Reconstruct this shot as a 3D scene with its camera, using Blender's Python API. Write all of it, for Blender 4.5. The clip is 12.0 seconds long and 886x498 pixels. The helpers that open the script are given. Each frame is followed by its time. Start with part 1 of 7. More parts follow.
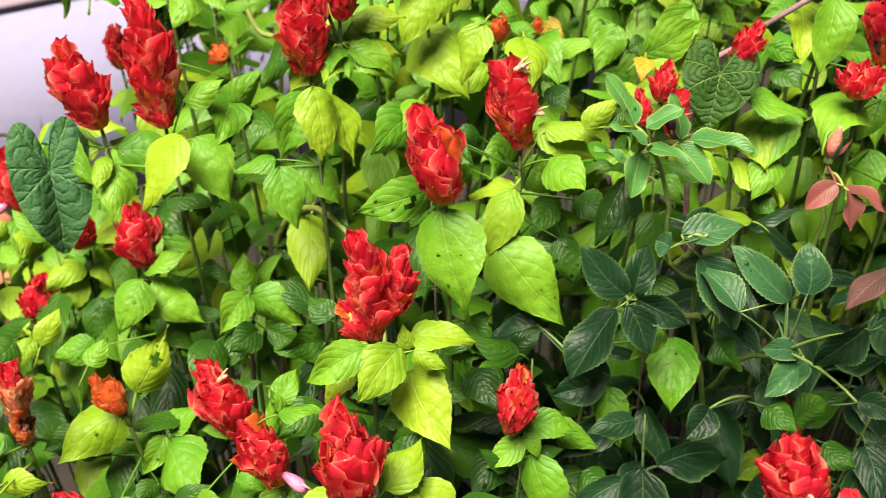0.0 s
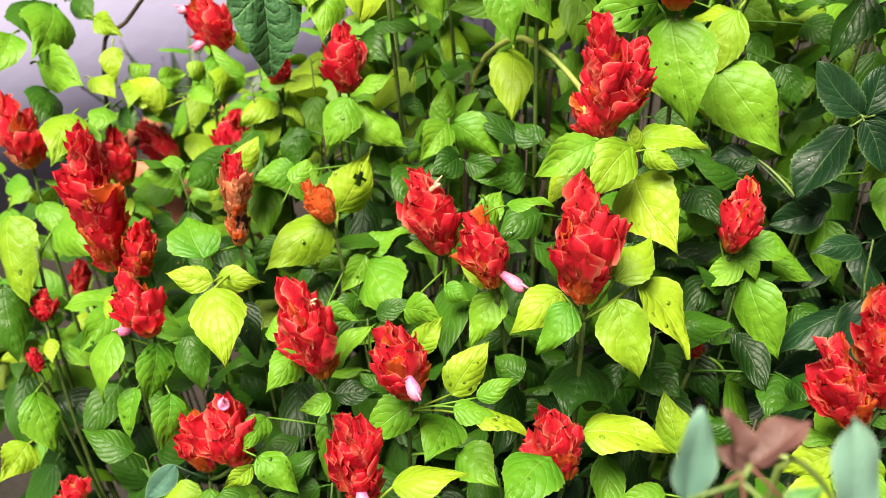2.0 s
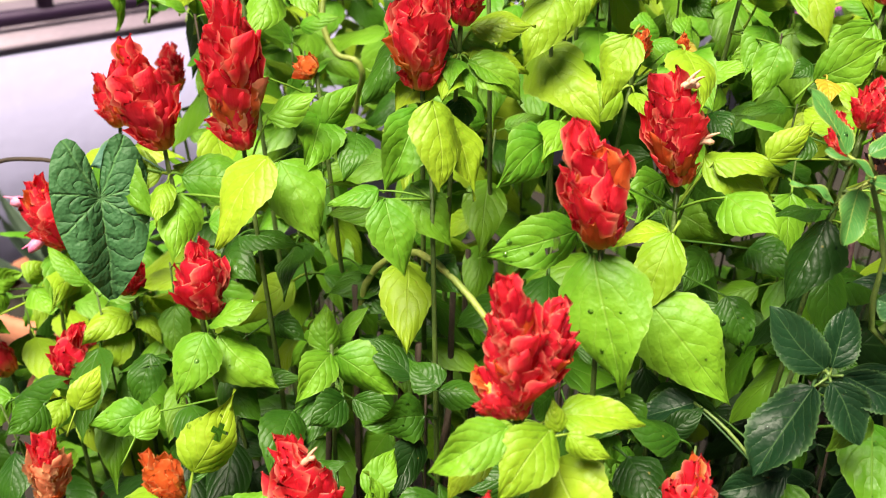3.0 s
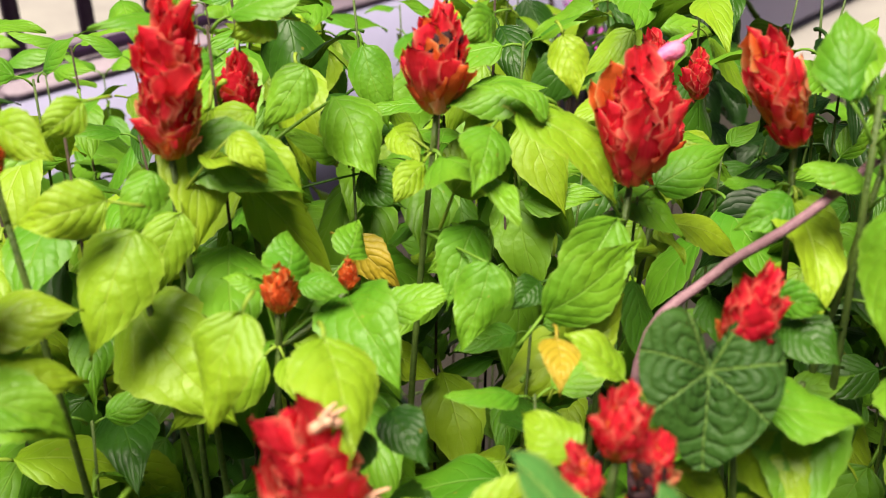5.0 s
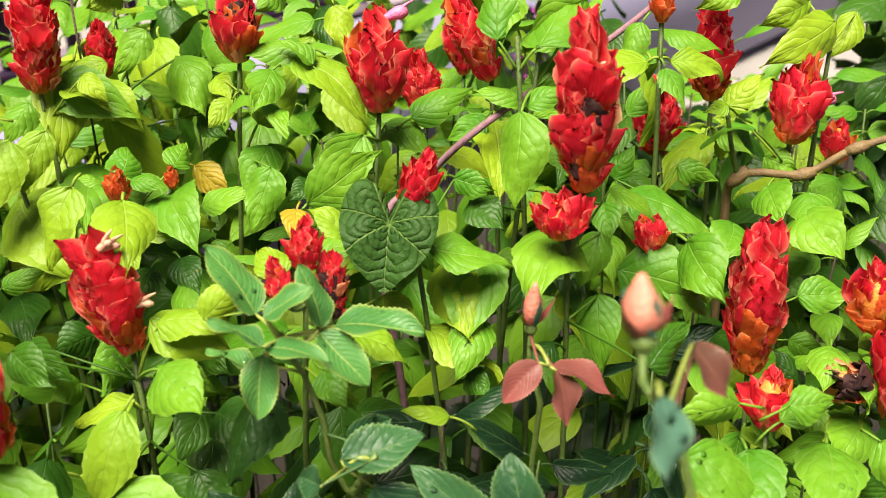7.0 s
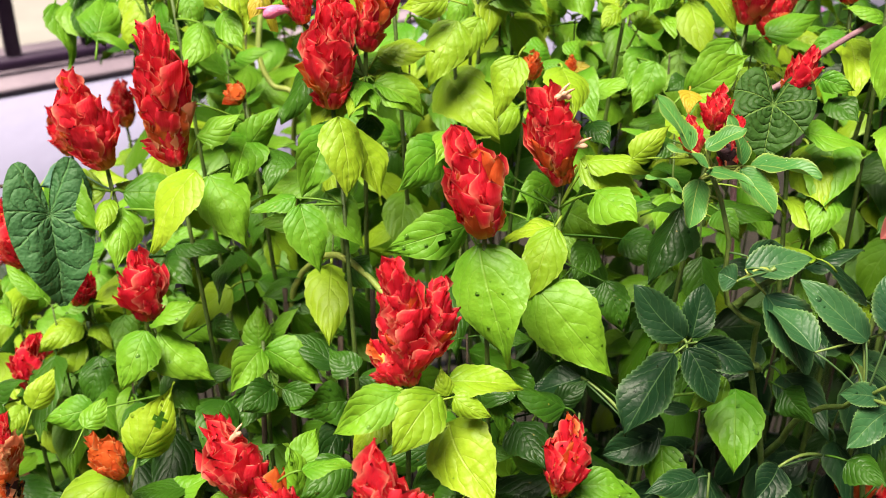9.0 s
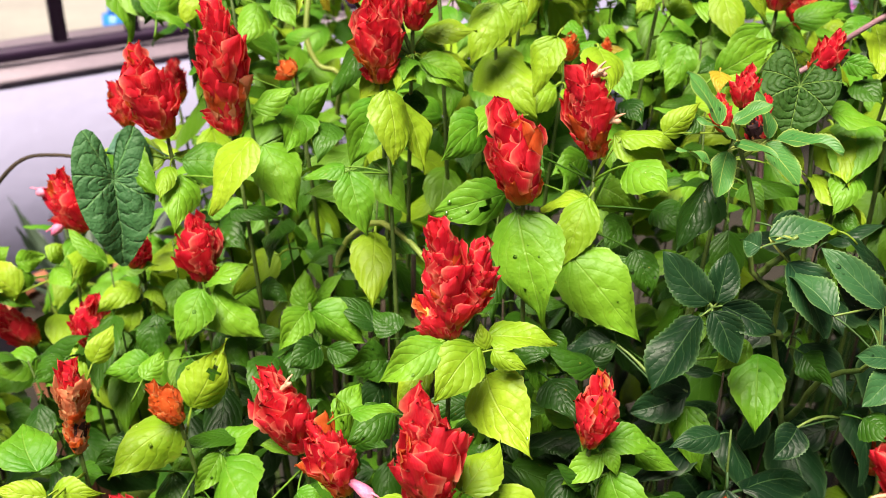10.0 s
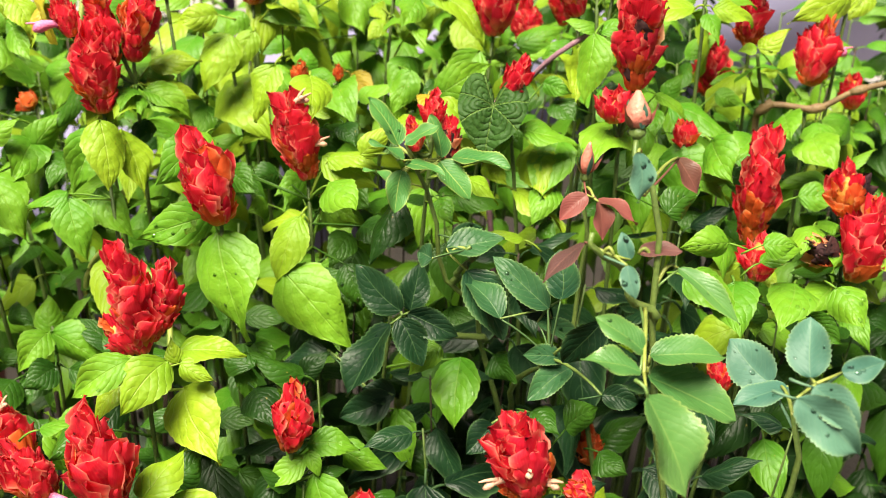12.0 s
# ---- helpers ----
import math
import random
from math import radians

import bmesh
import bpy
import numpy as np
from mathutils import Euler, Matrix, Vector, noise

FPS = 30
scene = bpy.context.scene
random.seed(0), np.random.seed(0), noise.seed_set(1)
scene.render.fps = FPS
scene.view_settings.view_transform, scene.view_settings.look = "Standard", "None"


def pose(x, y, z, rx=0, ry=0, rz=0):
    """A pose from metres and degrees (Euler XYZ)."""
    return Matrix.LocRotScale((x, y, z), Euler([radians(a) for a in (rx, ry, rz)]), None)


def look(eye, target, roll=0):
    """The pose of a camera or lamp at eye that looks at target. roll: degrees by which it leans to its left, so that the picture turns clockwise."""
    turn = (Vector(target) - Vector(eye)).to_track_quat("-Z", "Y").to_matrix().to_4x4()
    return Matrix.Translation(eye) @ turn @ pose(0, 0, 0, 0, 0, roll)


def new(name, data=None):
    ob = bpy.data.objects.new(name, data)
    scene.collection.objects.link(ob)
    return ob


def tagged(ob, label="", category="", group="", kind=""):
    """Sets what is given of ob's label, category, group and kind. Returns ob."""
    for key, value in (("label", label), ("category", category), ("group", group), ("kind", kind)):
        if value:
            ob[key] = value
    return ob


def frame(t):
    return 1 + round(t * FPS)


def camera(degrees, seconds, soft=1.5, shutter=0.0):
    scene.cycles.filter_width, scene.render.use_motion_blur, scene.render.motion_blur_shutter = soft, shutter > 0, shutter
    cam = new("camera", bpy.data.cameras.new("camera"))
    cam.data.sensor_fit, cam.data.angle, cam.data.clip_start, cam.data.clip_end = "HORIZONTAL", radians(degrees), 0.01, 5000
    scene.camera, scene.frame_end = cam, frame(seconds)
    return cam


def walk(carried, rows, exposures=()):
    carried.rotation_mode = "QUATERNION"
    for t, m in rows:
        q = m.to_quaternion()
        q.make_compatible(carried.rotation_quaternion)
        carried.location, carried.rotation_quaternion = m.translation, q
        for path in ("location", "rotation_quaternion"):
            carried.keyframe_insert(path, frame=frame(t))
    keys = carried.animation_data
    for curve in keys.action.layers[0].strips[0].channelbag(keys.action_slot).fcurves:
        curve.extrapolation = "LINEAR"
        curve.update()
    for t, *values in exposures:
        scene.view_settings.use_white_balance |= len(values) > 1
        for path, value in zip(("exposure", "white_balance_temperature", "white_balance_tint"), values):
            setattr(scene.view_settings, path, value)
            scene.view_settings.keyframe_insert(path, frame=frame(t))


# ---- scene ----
cam = camera(48.1, 12.0, soft=0.65, shutter=0.12)
PATH = [
    (0, (0.0000, 0.0000, 1.1500), (0.0000, 0.5088, 0.8321), 0.00),
    (0.5, (-0.0463, -0.0155, 1.1225), (-0.0676, 0.4920, 0.8032), -0.18),
    (1, (-0.0776, -0.0273, 1.0803), (-0.1109, 0.4735, 0.7515), 0.08),
    (1.5, (-0.0830, -0.0578, 1.0661), (-0.1282, 0.4407, 0.7353), -0.38),
    (2, (-0.0776, -0.0530, 1.0610), (-0.1275, 0.4473, 0.7336), -0.29),
    (2.5, (-0.0823, 0.0303, 1.0709), (-0.1090, 0.5485, 0.7696), 1.04),
    (3, (-0.0680, 0.0973, 1.0820), (-0.0730, 0.6257, 0.7977), 1.28),
    (3.5, (-0.0379, 0.1677, 1.1055), (-0.0251, 0.7001, 0.8291), 0.08),
    (3.7, (-0.0214, 0.1989, 1.1115), (0.0036, 0.7318, 0.8369), -0.18),
    (5.3, (0.0617, 0.3427, 1.0918), (0.1719, 0.8675, 0.8226), -1.13),
    (5.5, (0.0836, 0.3210, 1.0894), (0.1926, 0.8484, 0.8249), -1.38),
    (6, (0.1115, 0.2677, 1.0872), (0.2242, 0.7947, 0.8235), -1.41),
    (6.5, (0.1240, 0.2129, 1.1003), (0.2319, 0.7426, 0.8400), -1.77),
    (6.7, (0.1283, 0.1910, 1.1016), (0.2330, 0.7216, 0.8419), -1.85),
    (8.3, (0.0154, 0.0456, 1.1179), (0.0464, 0.5908, 0.8692), -1.27),
    (8.5, (0.0001, 0.0392, 1.1095), (0.0231, 0.5840, 0.8592), -0.88),
    (9, (-0.0253, 0.0270, 1.0914), (-0.0201, 0.5667, 0.8293), -0.01),
    (9.5, (-0.0331, 0.0086, 1.0909), (-0.0396, 0.5475, 0.8273), 0.24),
    (10, (-0.0335, -0.0127, 1.0903), (-0.0442, 0.5261, 0.8265), 0.35),
    (10.5, (-0.0220, -0.0404, 1.0935), (-0.0357, 0.4992, 0.8314), 0.24),
    (11, (0.0358, -0.0541, 1.1077), (0.0353, 0.4867, 0.8479), 0.50),
    (11.5, (0.0835, -0.0471, 1.1057), (0.1115, 0.4943, 0.8487), 0.95),
    (12, (0.0991, -0.0491, 1.1075), (0.1344, 0.4929, 0.8526), 0.46),
]
walk(cam, [(t, look(eye, target, roll)) for t, eye, target, roll in PATH],
     [(0.0, 1.55), (1.5, 1.55), (2.5, 1.74), (3.5, 1.50), (5.5, 1.33), (6.5, 1.44), (8.5, 1.51), (10.5, 1.51), (12.0, 1.66)])
cam.data.dof.use_dof, cam.data.dof.focus_distance, cam.data.dof.aperture_fstop = True, 0.53, 11.0

# ---- world and light: a bright, hazy day with a wide soft sun ----
world = bpy.data.worlds.new("sky")
scene.world = world
world.use_nodes = True
wn = world.node_tree.nodes
sky = wn.new("ShaderNodeTexSky")
sky.sky_type, sky.sun_disc = "NISHITA", False
sky.sun_elevation, sky.sun_rotation, sky.air_density, sky.dust_density = radians(68), radians(212), 1.0, 3.0
world.node_tree.links.new(sky.outputs[0], wn["Background"].inputs["Color"])
wn["Background"].inputs["Strength"].default_value = 0.011
sun = new("sun", bpy.data.lights.new("sun", "SUN"))
sun.data.energy, sun.data.angle, sun.data.color = 5.0, radians(35), (1.0, 0.92, 0.72)
sun.matrix_world = look((-0.8, -0.75, 4.2), (0.0, 0.5, 0.7))


# ---- materials ----
def shader(name, rough=0.5, metal=0.0, spec=0.5):
    """A material with its Principled shader, its nodes and a function that links."""
    m = bpy.data.materials.new(name)
    m.use_nodes = True
    b = m.node_tree.nodes["Principled BSDF"]
    b.inputs["Roughness"].default_value, b.inputs["Metallic"].default_value = rough, metal
    b.inputs["Specular IOR Level"].default_value = spec
    return m, b, m.node_tree.nodes, m.node_tree.links.new


def maths(nodes, link, op, a, b=None, clamp=False):
    n = nodes.new("ShaderNodeMath")
    n.operation, n.use_clamp = op, clamp
    for i, v in enumerate((a, b)):
        if v is None:
            continue
        if isinstance(v, (int, float)):
            n.inputs[i].default_value = v
        else:
            link(v, n.inputs[i])
    return n.outputs[0]


def blend(nodes, link, fac, a, b, kind="MIX"):
    n = nodes.new("ShaderNodeMix")
    n.data_type, n.blend_type = "RGBA", kind
    for s, v in ((n.inputs[0], fac), (n.inputs[6], a), (n.inputs[7], b)):
        if isinstance(v, (int, float)):
            s.default_value = v
        elif isinstance(v, tuple):
            s.default_value = (*v, 1)
        else:
            link(v, s)
    return n.outputs[2]


def noise_of(nodes, link, scale, detail=4.0, where=None):
    n = nodes.new("ShaderNodeTexNoise")
    n.inputs["Scale"].default_value, n.inputs["Detail"].default_value = scale, detail
    if where is not None:
        link(where, n.inputs["Vector"])
    return n.outputs["Fac"]


def leaf_material(name, young, old, vein, rough=0.42, quilt=0.5, glow=0.2, veins=5.5, spot=(0.30, 0.22, 0.04), rib=0.30, rim=0.25, palm=False, gloss=0.4):
    """A living leaf: feather veins by its own length and width, quilted flesh between them, blotches, light through it."""
    m, b, nodes, link = shader(name, rough, 0.0, gloss)
    uv = nodes.new("ShaderNodeUVMap").outputs[0]
    sep = nodes.new("ShaderNodeSeparateXYZ")
    link(uv, sep.inputs[0])
    u2 = maths(nodes, link, "SUBTRACT", maths(nodes, link, "MULTIPLY", sep.outputs[0], 2.0), 1.0)
    side = maths(nodes, link, "ABSOLUTE", u2)
    obj = nodes.new("ShaderNodeTexCoord").outputs["Object"]
    wob = maths(nodes, link, "MULTIPLY", maths(nodes, link, "SUBTRACT", noise_of(nodes, link, 55.0, 3.0, obj), 0.5), 0.30)
    run = maths(nodes, link, "SUBTRACT", maths(nodes, link, "ADD", sep.outputs[1], wob), maths(nodes, link, "MULTIPLY", maths(nodes, link, "POWER", side, 1.3), 0.42))
    if palm:
        run = maths(nodes, link, "ADD", sep.outputs[0], maths(nodes, link, "MULTIPLY", wob, 0.12))
    wave = maths(nodes, link, "ABSOLUTE", maths(nodes, link, "SINE", maths(nodes, link, "MULTIPLY", run, veins * math.pi)))
    lateral = maths(nodes, link, "SUBTRACT", 1.0, maths(nodes, link, "MULTIPLY", wave, 5.0), True)
    middle = maths(nodes, link, "SUBTRACT", 1.0, maths(nodes, link, "MULTIPLY", side, 22.0), True)
    lines = maths(nodes, link, "MAXIMUM", maths(nodes, link, "MULTIPLY", lateral, 0.42), middle)
    if palm:
        ring = maths(nodes, link, "MULTIPLY", maths(nodes, link, "MULTIPLY", sep.outputs[1], wave), 15.0)
        lateral = maths(nodes, link, "SUBTRACT", 1.0, ring, True)
        step = maths(nodes, link, "ABSOLUTE", maths(nodes, link, "SINE", maths(nodes, link, "MULTIPLY", maths(nodes, link, "SUBTRACT", maths(nodes, link, "ADD", sep.outputs[1], wob), maths(nodes, link, "MULTIPLY", wave, 0.16)), 20.0)))
        lines = maths(nodes, link, "MAXIMUM", lateral, maths(nodes, link, "MULTIPLY", maths(nodes, link, "SUBTRACT", 1.0, maths(nodes, link, "MULTIPLY", step, 7.0), True), 0.35))
        middle, wave = lateral, step
    info = nodes.new("ShaderNodeObjectInfo")
    coarse = noise_of(nodes, link, 35.0, 3.0, obj)
    mix = maths(nodes, link, "ADD", maths(nodes, link, "MULTIPLY", info.outputs["Random"], 0.55), maths(nodes, link, "MULTIPLY", maths(nodes, link, "ADD", maths(nodes, link, "SUBTRACT", coarse, 0.42), maths(nodes, link, "MULTIPLY", sep.outputs[1], 0.30)), 0.9), True)
    col = blend(nodes, link, mix, old, young)
    col = blend(nodes, link, maths(nodes, link, "MULTIPLY", lines, rib), col, vein)
    if not palm:
        col = blend(nodes, link, maths(nodes, link, "MULTIPLY", maths(nodes, link, "POWER", side, 14.0), rim), col, vein)
    fleck = maths(nodes, link, "GREATER_THAN", noise_of(nodes, link, 210.0, 2.0, obj), 0.76)
    col = blend(nodes, link, maths(nodes, link, "MULTIPLY", fleck, 0.3), col, spot)
    link(col, b.inputs["Base Color"])
    cell = nodes.new("ShaderNodeTexVoronoi")
    cell.inputs["Scale"].default_value = 420.0
    link(obj, cell.inputs["Vector"])
    flesh = maths(nodes, link, "MULTIPLY", maths(nodes, link, "POWER", wave, 0.5), 0.55)
    high = maths(nodes, link, "SUBTRACT", flesh, maths(nodes, link, "MULTIPLY", middle, 0.45))
    high = maths(nodes, link, "ADD", high, maths(nodes, link, "MULTIPLY", cell.outputs["Distance"], 0.25))
    high = maths(nodes, link, "ADD", high, maths(nodes, link, "MULTIPLY", noise_of(nodes, link, 95.0, 4.0, obj), 1.4))
    bump = nodes.new("ShaderNodeBump")
    bump.inputs["Strength"].default_value, bump.inputs["Distance"].default_value = quilt, 0.0016
    link(high, bump.inputs["Height"])
    link(bump.outputs[0], b.inputs["Normal"])
    wet = noise_of(nodes, link, 90.0, 3.0, obj)
    link(maths(nodes, link, "ADD", maths(nodes, link, "MULTIPLY", wet, 0.4), rough - 0.2, True), b.inputs["Roughness"])
    thin = nodes.new("ShaderNodeBsdfTranslucent")
    link(blend(nodes, link, 0.35, col, (0.20, 0.28, 0.013)), thin.inputs["Color"])
    link(bump.outputs[0], thin.inputs["Normal"])
    both = nodes.new("ShaderNodeMixShader")
    both.inputs[0].default_value = glow
    link(b.outputs[0], both.inputs[1])
    link(thin.outputs[0], both.inputs[2])
    link(both.outputs[0], nodes["Material Output"].inputs["Surface"])
    return m


def bract_material(name, foot, body, tip, rough=0.48, glow=0.55):
    """A papery bract: paler at its foot, ribbed along its length, no two quite alike."""
    m, b, nodes, link = shader(name, rough, 0.0, 0.22)
    uv = nodes.new("ShaderNodeUVMap").outputs[0]
    sep = nodes.new("ShaderNodeSeparateXYZ")
    link(uv, sep.inputs[0])
    obj = nodes.new("ShaderNodeTexCoord").outputs["Object"]
    info = nodes.new("ShaderNodeObjectInfo")
    n = noise_of(nodes, link, 3.0, 4.0, obj)
    foot_part = maths(nodes, link, "SUBTRACT", 1.15, maths(nodes, link, "MULTIPLY", maths(nodes, link, "ADD", sep.outputs[1], maths(nodes, link, "MULTIPLY", n, 0.45)), 1.75), True)
    col = blend(nodes, link, maths(nodes, link, "ADD", maths(nodes, link, "MULTIPLY", info.outputs["Random"], 0.6), maths(nodes, link, "MULTIPLY", n, 0.4)), body, tip)
    col = blend(nodes, link, foot_part, col, foot)
    edge = maths(nodes, link, "ABSOLUTE", maths(nodes, link, "SUBTRACT", maths(nodes, link, "MULTIPLY", sep.outputs[0], 2.0), 1.0))
    rim = maths(nodes, link, "MULTIPLY", maths(nodes, link, "POWER", edge, 8.0), 0.8)
    col = blend(nodes, link, rim, col, tuple(min(0.95, c + k * body[0]) for c, k in zip(body, (0.1, 0.42, 0.24))))
    ribs = maths(nodes, link, "SINE", maths(nodes, link, "MULTIPLY", sep.outputs[0], 44.0))
    col = blend(nodes, link, maths(nodes, link, "MULTIPLY", maths(nodes, link, "POWER", maths(nodes, link, "ABSOLUTE", ribs), 6.0), 0.04), col, tuple(min(0.95, c + 0.16 * body[0]) for c in foot))
    link(col, b.inputs["Base Color"])
    bump = nodes.new("ShaderNodeBump")
    bump.inputs["Strength"].default_value, bump.inputs["Distance"].default_value = 0.26, 0.0009
    link(maths(nodes, link, "ADD", maths(nodes, link, "MULTIPLY", ribs, 0.15), maths(nodes, link, "MULTIPLY", noise_of(nodes, link, 6.0, 5.0, obj), 6.0)), bump.inputs["Height"])
    link(bump.outputs[0], b.inputs["Normal"])
    thin = nodes.new("ShaderNodeBsdfTranslucent")
    link(col, thin.inputs["Color"])
    both = nodes.new("ShaderNodeMixShader")
    both.inputs[0].default_value = glow
    link(b.outputs[0], both.inputs[1])
    link(thin.outputs[0], both.inputs[2])
    link(both.outputs[0], nodes["Material Output"].inputs["Surface"])
    return m


def plain_material(name, light, dark, scale, rough=0.7, bump_size=0.001, metal=0.0):
    """Two tones mixed by noise at two scales, with fine relief."""
    m, b, nodes, link = shader(name, rough, metal, 0.4)
    obj = nodes.new("ShaderNodeTexCoord").outputs["Object"]
    a, c = noise_of(nodes, link, scale, 5.0, obj), noise_of(nodes, link, scale * 9, 4.0, obj)
    f = maths(nodes, link, "MULTIPLY_ADD", maths(nodes, link, "ADD", a, maths(nodes, link, "MULTIPLY", c, 0.6)), 1.9)
    nodes_last = f.node
    nodes_last.use_clamp = True
    nodes_last.inputs[2].default_value = -1.0
    link(blend(nodes, link, f, dark, light), b.inputs["Base Color"])
    bump = nodes.new("ShaderNodeBump")
    bump.inputs["Strength"].default_value, bump.inputs["Distance"].default_value = 0.6, bump_size
    link(maths(nodes, link, "ADD", a, c), bump.inputs["Height"])
    link(bump.outputs[0], b.inputs["Normal"])
    return m


LEAF = {
    "y": leaf_material("leaf_yellow_green", (0.250, 0.350, 0.0156), (0.128, 0.250, 0.0104), (0.325, 0.377, 0.091), 0.46, 0.42, rib=0.28, veins=5.2, gloss=0.24),
    "g": leaf_material("leaf_mid_green", (0.152, 0.300, 0.016), (0.046, 0.168, 0.0085), (0.235, 0.33, 0.072), 0.46, 0.42, rib=0.28, veins=5.2, gloss=0.24),
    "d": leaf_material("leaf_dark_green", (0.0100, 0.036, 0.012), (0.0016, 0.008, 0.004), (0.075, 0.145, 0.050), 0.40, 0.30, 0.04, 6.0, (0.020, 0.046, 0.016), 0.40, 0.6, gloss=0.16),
    "m": leaf_material("leaf_rose_mid", (0.042, 0.118, 0.038), (0.006, 0.030, 0.016), (0.15, 0.24, 0.085), 0.38, 0.32, 0.08, 6.0, (0.026, 0.052, 0.0195), 0.42, 0.8, gloss=0.2),
    # s, n: darker greens with the inner and lower leaves' shade painted in
    "s": leaf_material("leaf_green_with_shade", (0.040, 0.115, 0.0065), (0.0085, 0.037, 0.0036), (0.065, 0.14, 0.0180), 0.42, 0.4, 0.08, veins=6.5, gloss=0.2),
    "b": leaf_material("leaf_blue_green", (0.090, 0.190, 0.130), (0.034, 0.105, 0.080), (0.20, 0.30, 0.16), 0.50, 0.10, 0.12, 9.0, (0.065, 0.143, 0.065), 0.3, 0.8, gloss=0.25),
    "e": leaf_material("leaf_rose_light", (0.104, 0.221, 0.04875), (0.03575, 0.1235, 0.0325), (0.234, 0.312, 0.0845), 0.38, 0.15, 0.15, 9.0, (0.065, 0.143, 0.052), 0.4, 0.7, gloss=0.4),
    "q": leaf_material("leaf_rose_green", (0.085, 0.235, 0.050), (0.028, 0.115, 0.028), (0.36, 0.40, 0.10), 0.42, 0.25, 0.15, 9.0, (0.065, 0.143, 0.052), 0.7, 0.8, gloss=0.25),
    "o": leaf_material("leaf_orange_yellow", (0.403, 0.247, 0.013), (0.325, 0.26, 0.0195), (0.3575, 0.299, 0.065), 0.5, 0.6),
    "z": leaf_material("leaf_yellowed", (0.429, 0.364, 0.02275), (0.338, 0.299, 0.0143), (0.39, 0.3575, 0.078), 0.5, 0.6),
    "p": leaf_material("leaf_young_red", (0.25, 0.060, 0.060), (0.085, 0.040, 0.028), (0.36, 0.15, 0.12), 0.42, 0.15, 0.18, 9.0, (0.1625, 0.039, 0.0325), 0.3, 0.6, gloss=0.25),
    "v": leaf_material("leaf_vine_green", (0.0325, 0.0845, 0.0117), (0.0117, 0.0403, 0.0065), (0.156, 0.26, 0.0585), 0.6, 1.0, 0.06, 7.0, (0.039, 0.104, 0.0325), 0.75, 0.0, True, 0.2),
    "w": leaf_material("leaf_vine_dark", (0.044, 0.125, 0.042), (0.014, 0.058, 0.020), (0.11, 0.24, 0.08), 0.6, 1.0, 0.10, 7.0, (0.04, 0.10, 0.03), 0.6, 0.0, True, 0.25),
    # deepest green, the shade of the bush's inside put into its colour
    "n": leaf_material("leaf_deep_green_with_shade", (0.010, 0.036, 0.0035), (0.0025, 0.012, 0.0018), (0.036, 0.085, 0.018), 0.44, 0.4, 0.06, veins=6.5, gloss=0.2),
    "a": leaf_material("leaf_pale_teal", (0.165, 0.275, 0.215), (0.085, 0.185, 0.150), (0.26, 0.36, 0.26), 0.50, 0.10, 0.2, 9.0, (0.12, 0.20, 0.15), 0.2, 0.6, gloss=0.25),
    "x": leaf_material("leaf_maroon", (0.150, 0.062, 0.058), (0.055, 0.030, 0.030), (0.26, 0.11, 0.08), 0.42, 0.3, 0.15, 9.0, (0.08, 0.03, 0.03), 0.5, 0.5, gloss=0.25),
    "u": leaf_material("leaf_succulent", (0.0585, 0.0845, 0.05525), (0.02275, 0.039, 0.02925), (0.078, 0.0975, 0.065), 0.5, 0.3, 0.05, 3.0, (0.091, 0.052, 0.052)),
}
BRACT = {
    "r": bract_material("bract_red", (0.84, 0.34, 0.10), (0.84, 0.036, 0.068), (0.70, 0.012, 0.044)),
    "c": bract_material("bract_crimson", (0.74, 0.15, 0.06), (0.76, 0.022, 0.056), (0.58, 0.007, 0.034)),
    "o": bract_material("bract_orange", (0.66, 0.36, 0.045), (0.68, 0.16, 0.028), (0.66, 0.075, 0.026)),
    "t": bract_material("bract_tan", (0.78, 0.54, 0.24), (0.78, 0.36, 0.19), (0.76, 0.22, 0.12), 0.6),
    "k": bract_material("bract_withered", (0.0456, 0.019, 0.0228), (0.01672, 0.0076, 0.01672), (0.076, 0.0304, 0.0228), 0.75, 0.05),
}
CALYX = plain_material("calyx_orange", (0.585, 0.27, 0.0375), (0.495, 0.09, 0.0225), 80.0, 0.6)
STEM = plain_material("stem_green", (0.080, 0.125, 0.022), (0.028, 0.052, 0.010), 60.0, 0.55)
WOOD = plain_material("stem_brown", (0.05625, 0.036, 0.024), (0.021, 0.0135, 0.00975), 70.0, 0.8)
TWIG = plain_material("twig_tan", (0.19, 0.125, 0.055), (0.10, 0.058, 0.026), 90.0, 0.6)
PURPLE = plain_material("stem_purple_hairy", (0.27, 0.15, 0.1875), (0.15, 0.0675, 0.0975), 120.0, 0.6)
RACHIS = plain_material("rose_leaf_stalk", (0.255, 0.285, 0.06), (0.135, 0.1875, 0.0375), 50.0, 0.45)
ROSE_STEM = plain_material("rose_cane", (0.15, 0.2025, 0.045), (0.06, 0.1125, 0.02625), 50.0, 0.45)
PINK = plain_material("petal_pink", (0.6375, 0.225, 0.3375), (0.6, 0.075, 0.27), 90.0, 0.5)
CREAM = plain_material("petal_cream", (0.6, 0.375, 0.27), (0.525, 0.225, 0.15), 90.0, 0.5)
BUD = plain_material("rosebud_salmon", (0.6, 0.2475, 0.18), (0.525, 0.1275, 0.0975), 60.0, 0.5)
SOIL = plain_material("soil_dark", (0.018, 0.013, 0.010), (0.008, 0.006, 0.005), 9.0, 0.95, 0.01)
PAINT = plain_material("wall_white_paint", (0.260, 0.242, 0.395), (0.245, 0.228, 0.370), 4.0, 0.7, 0.002)
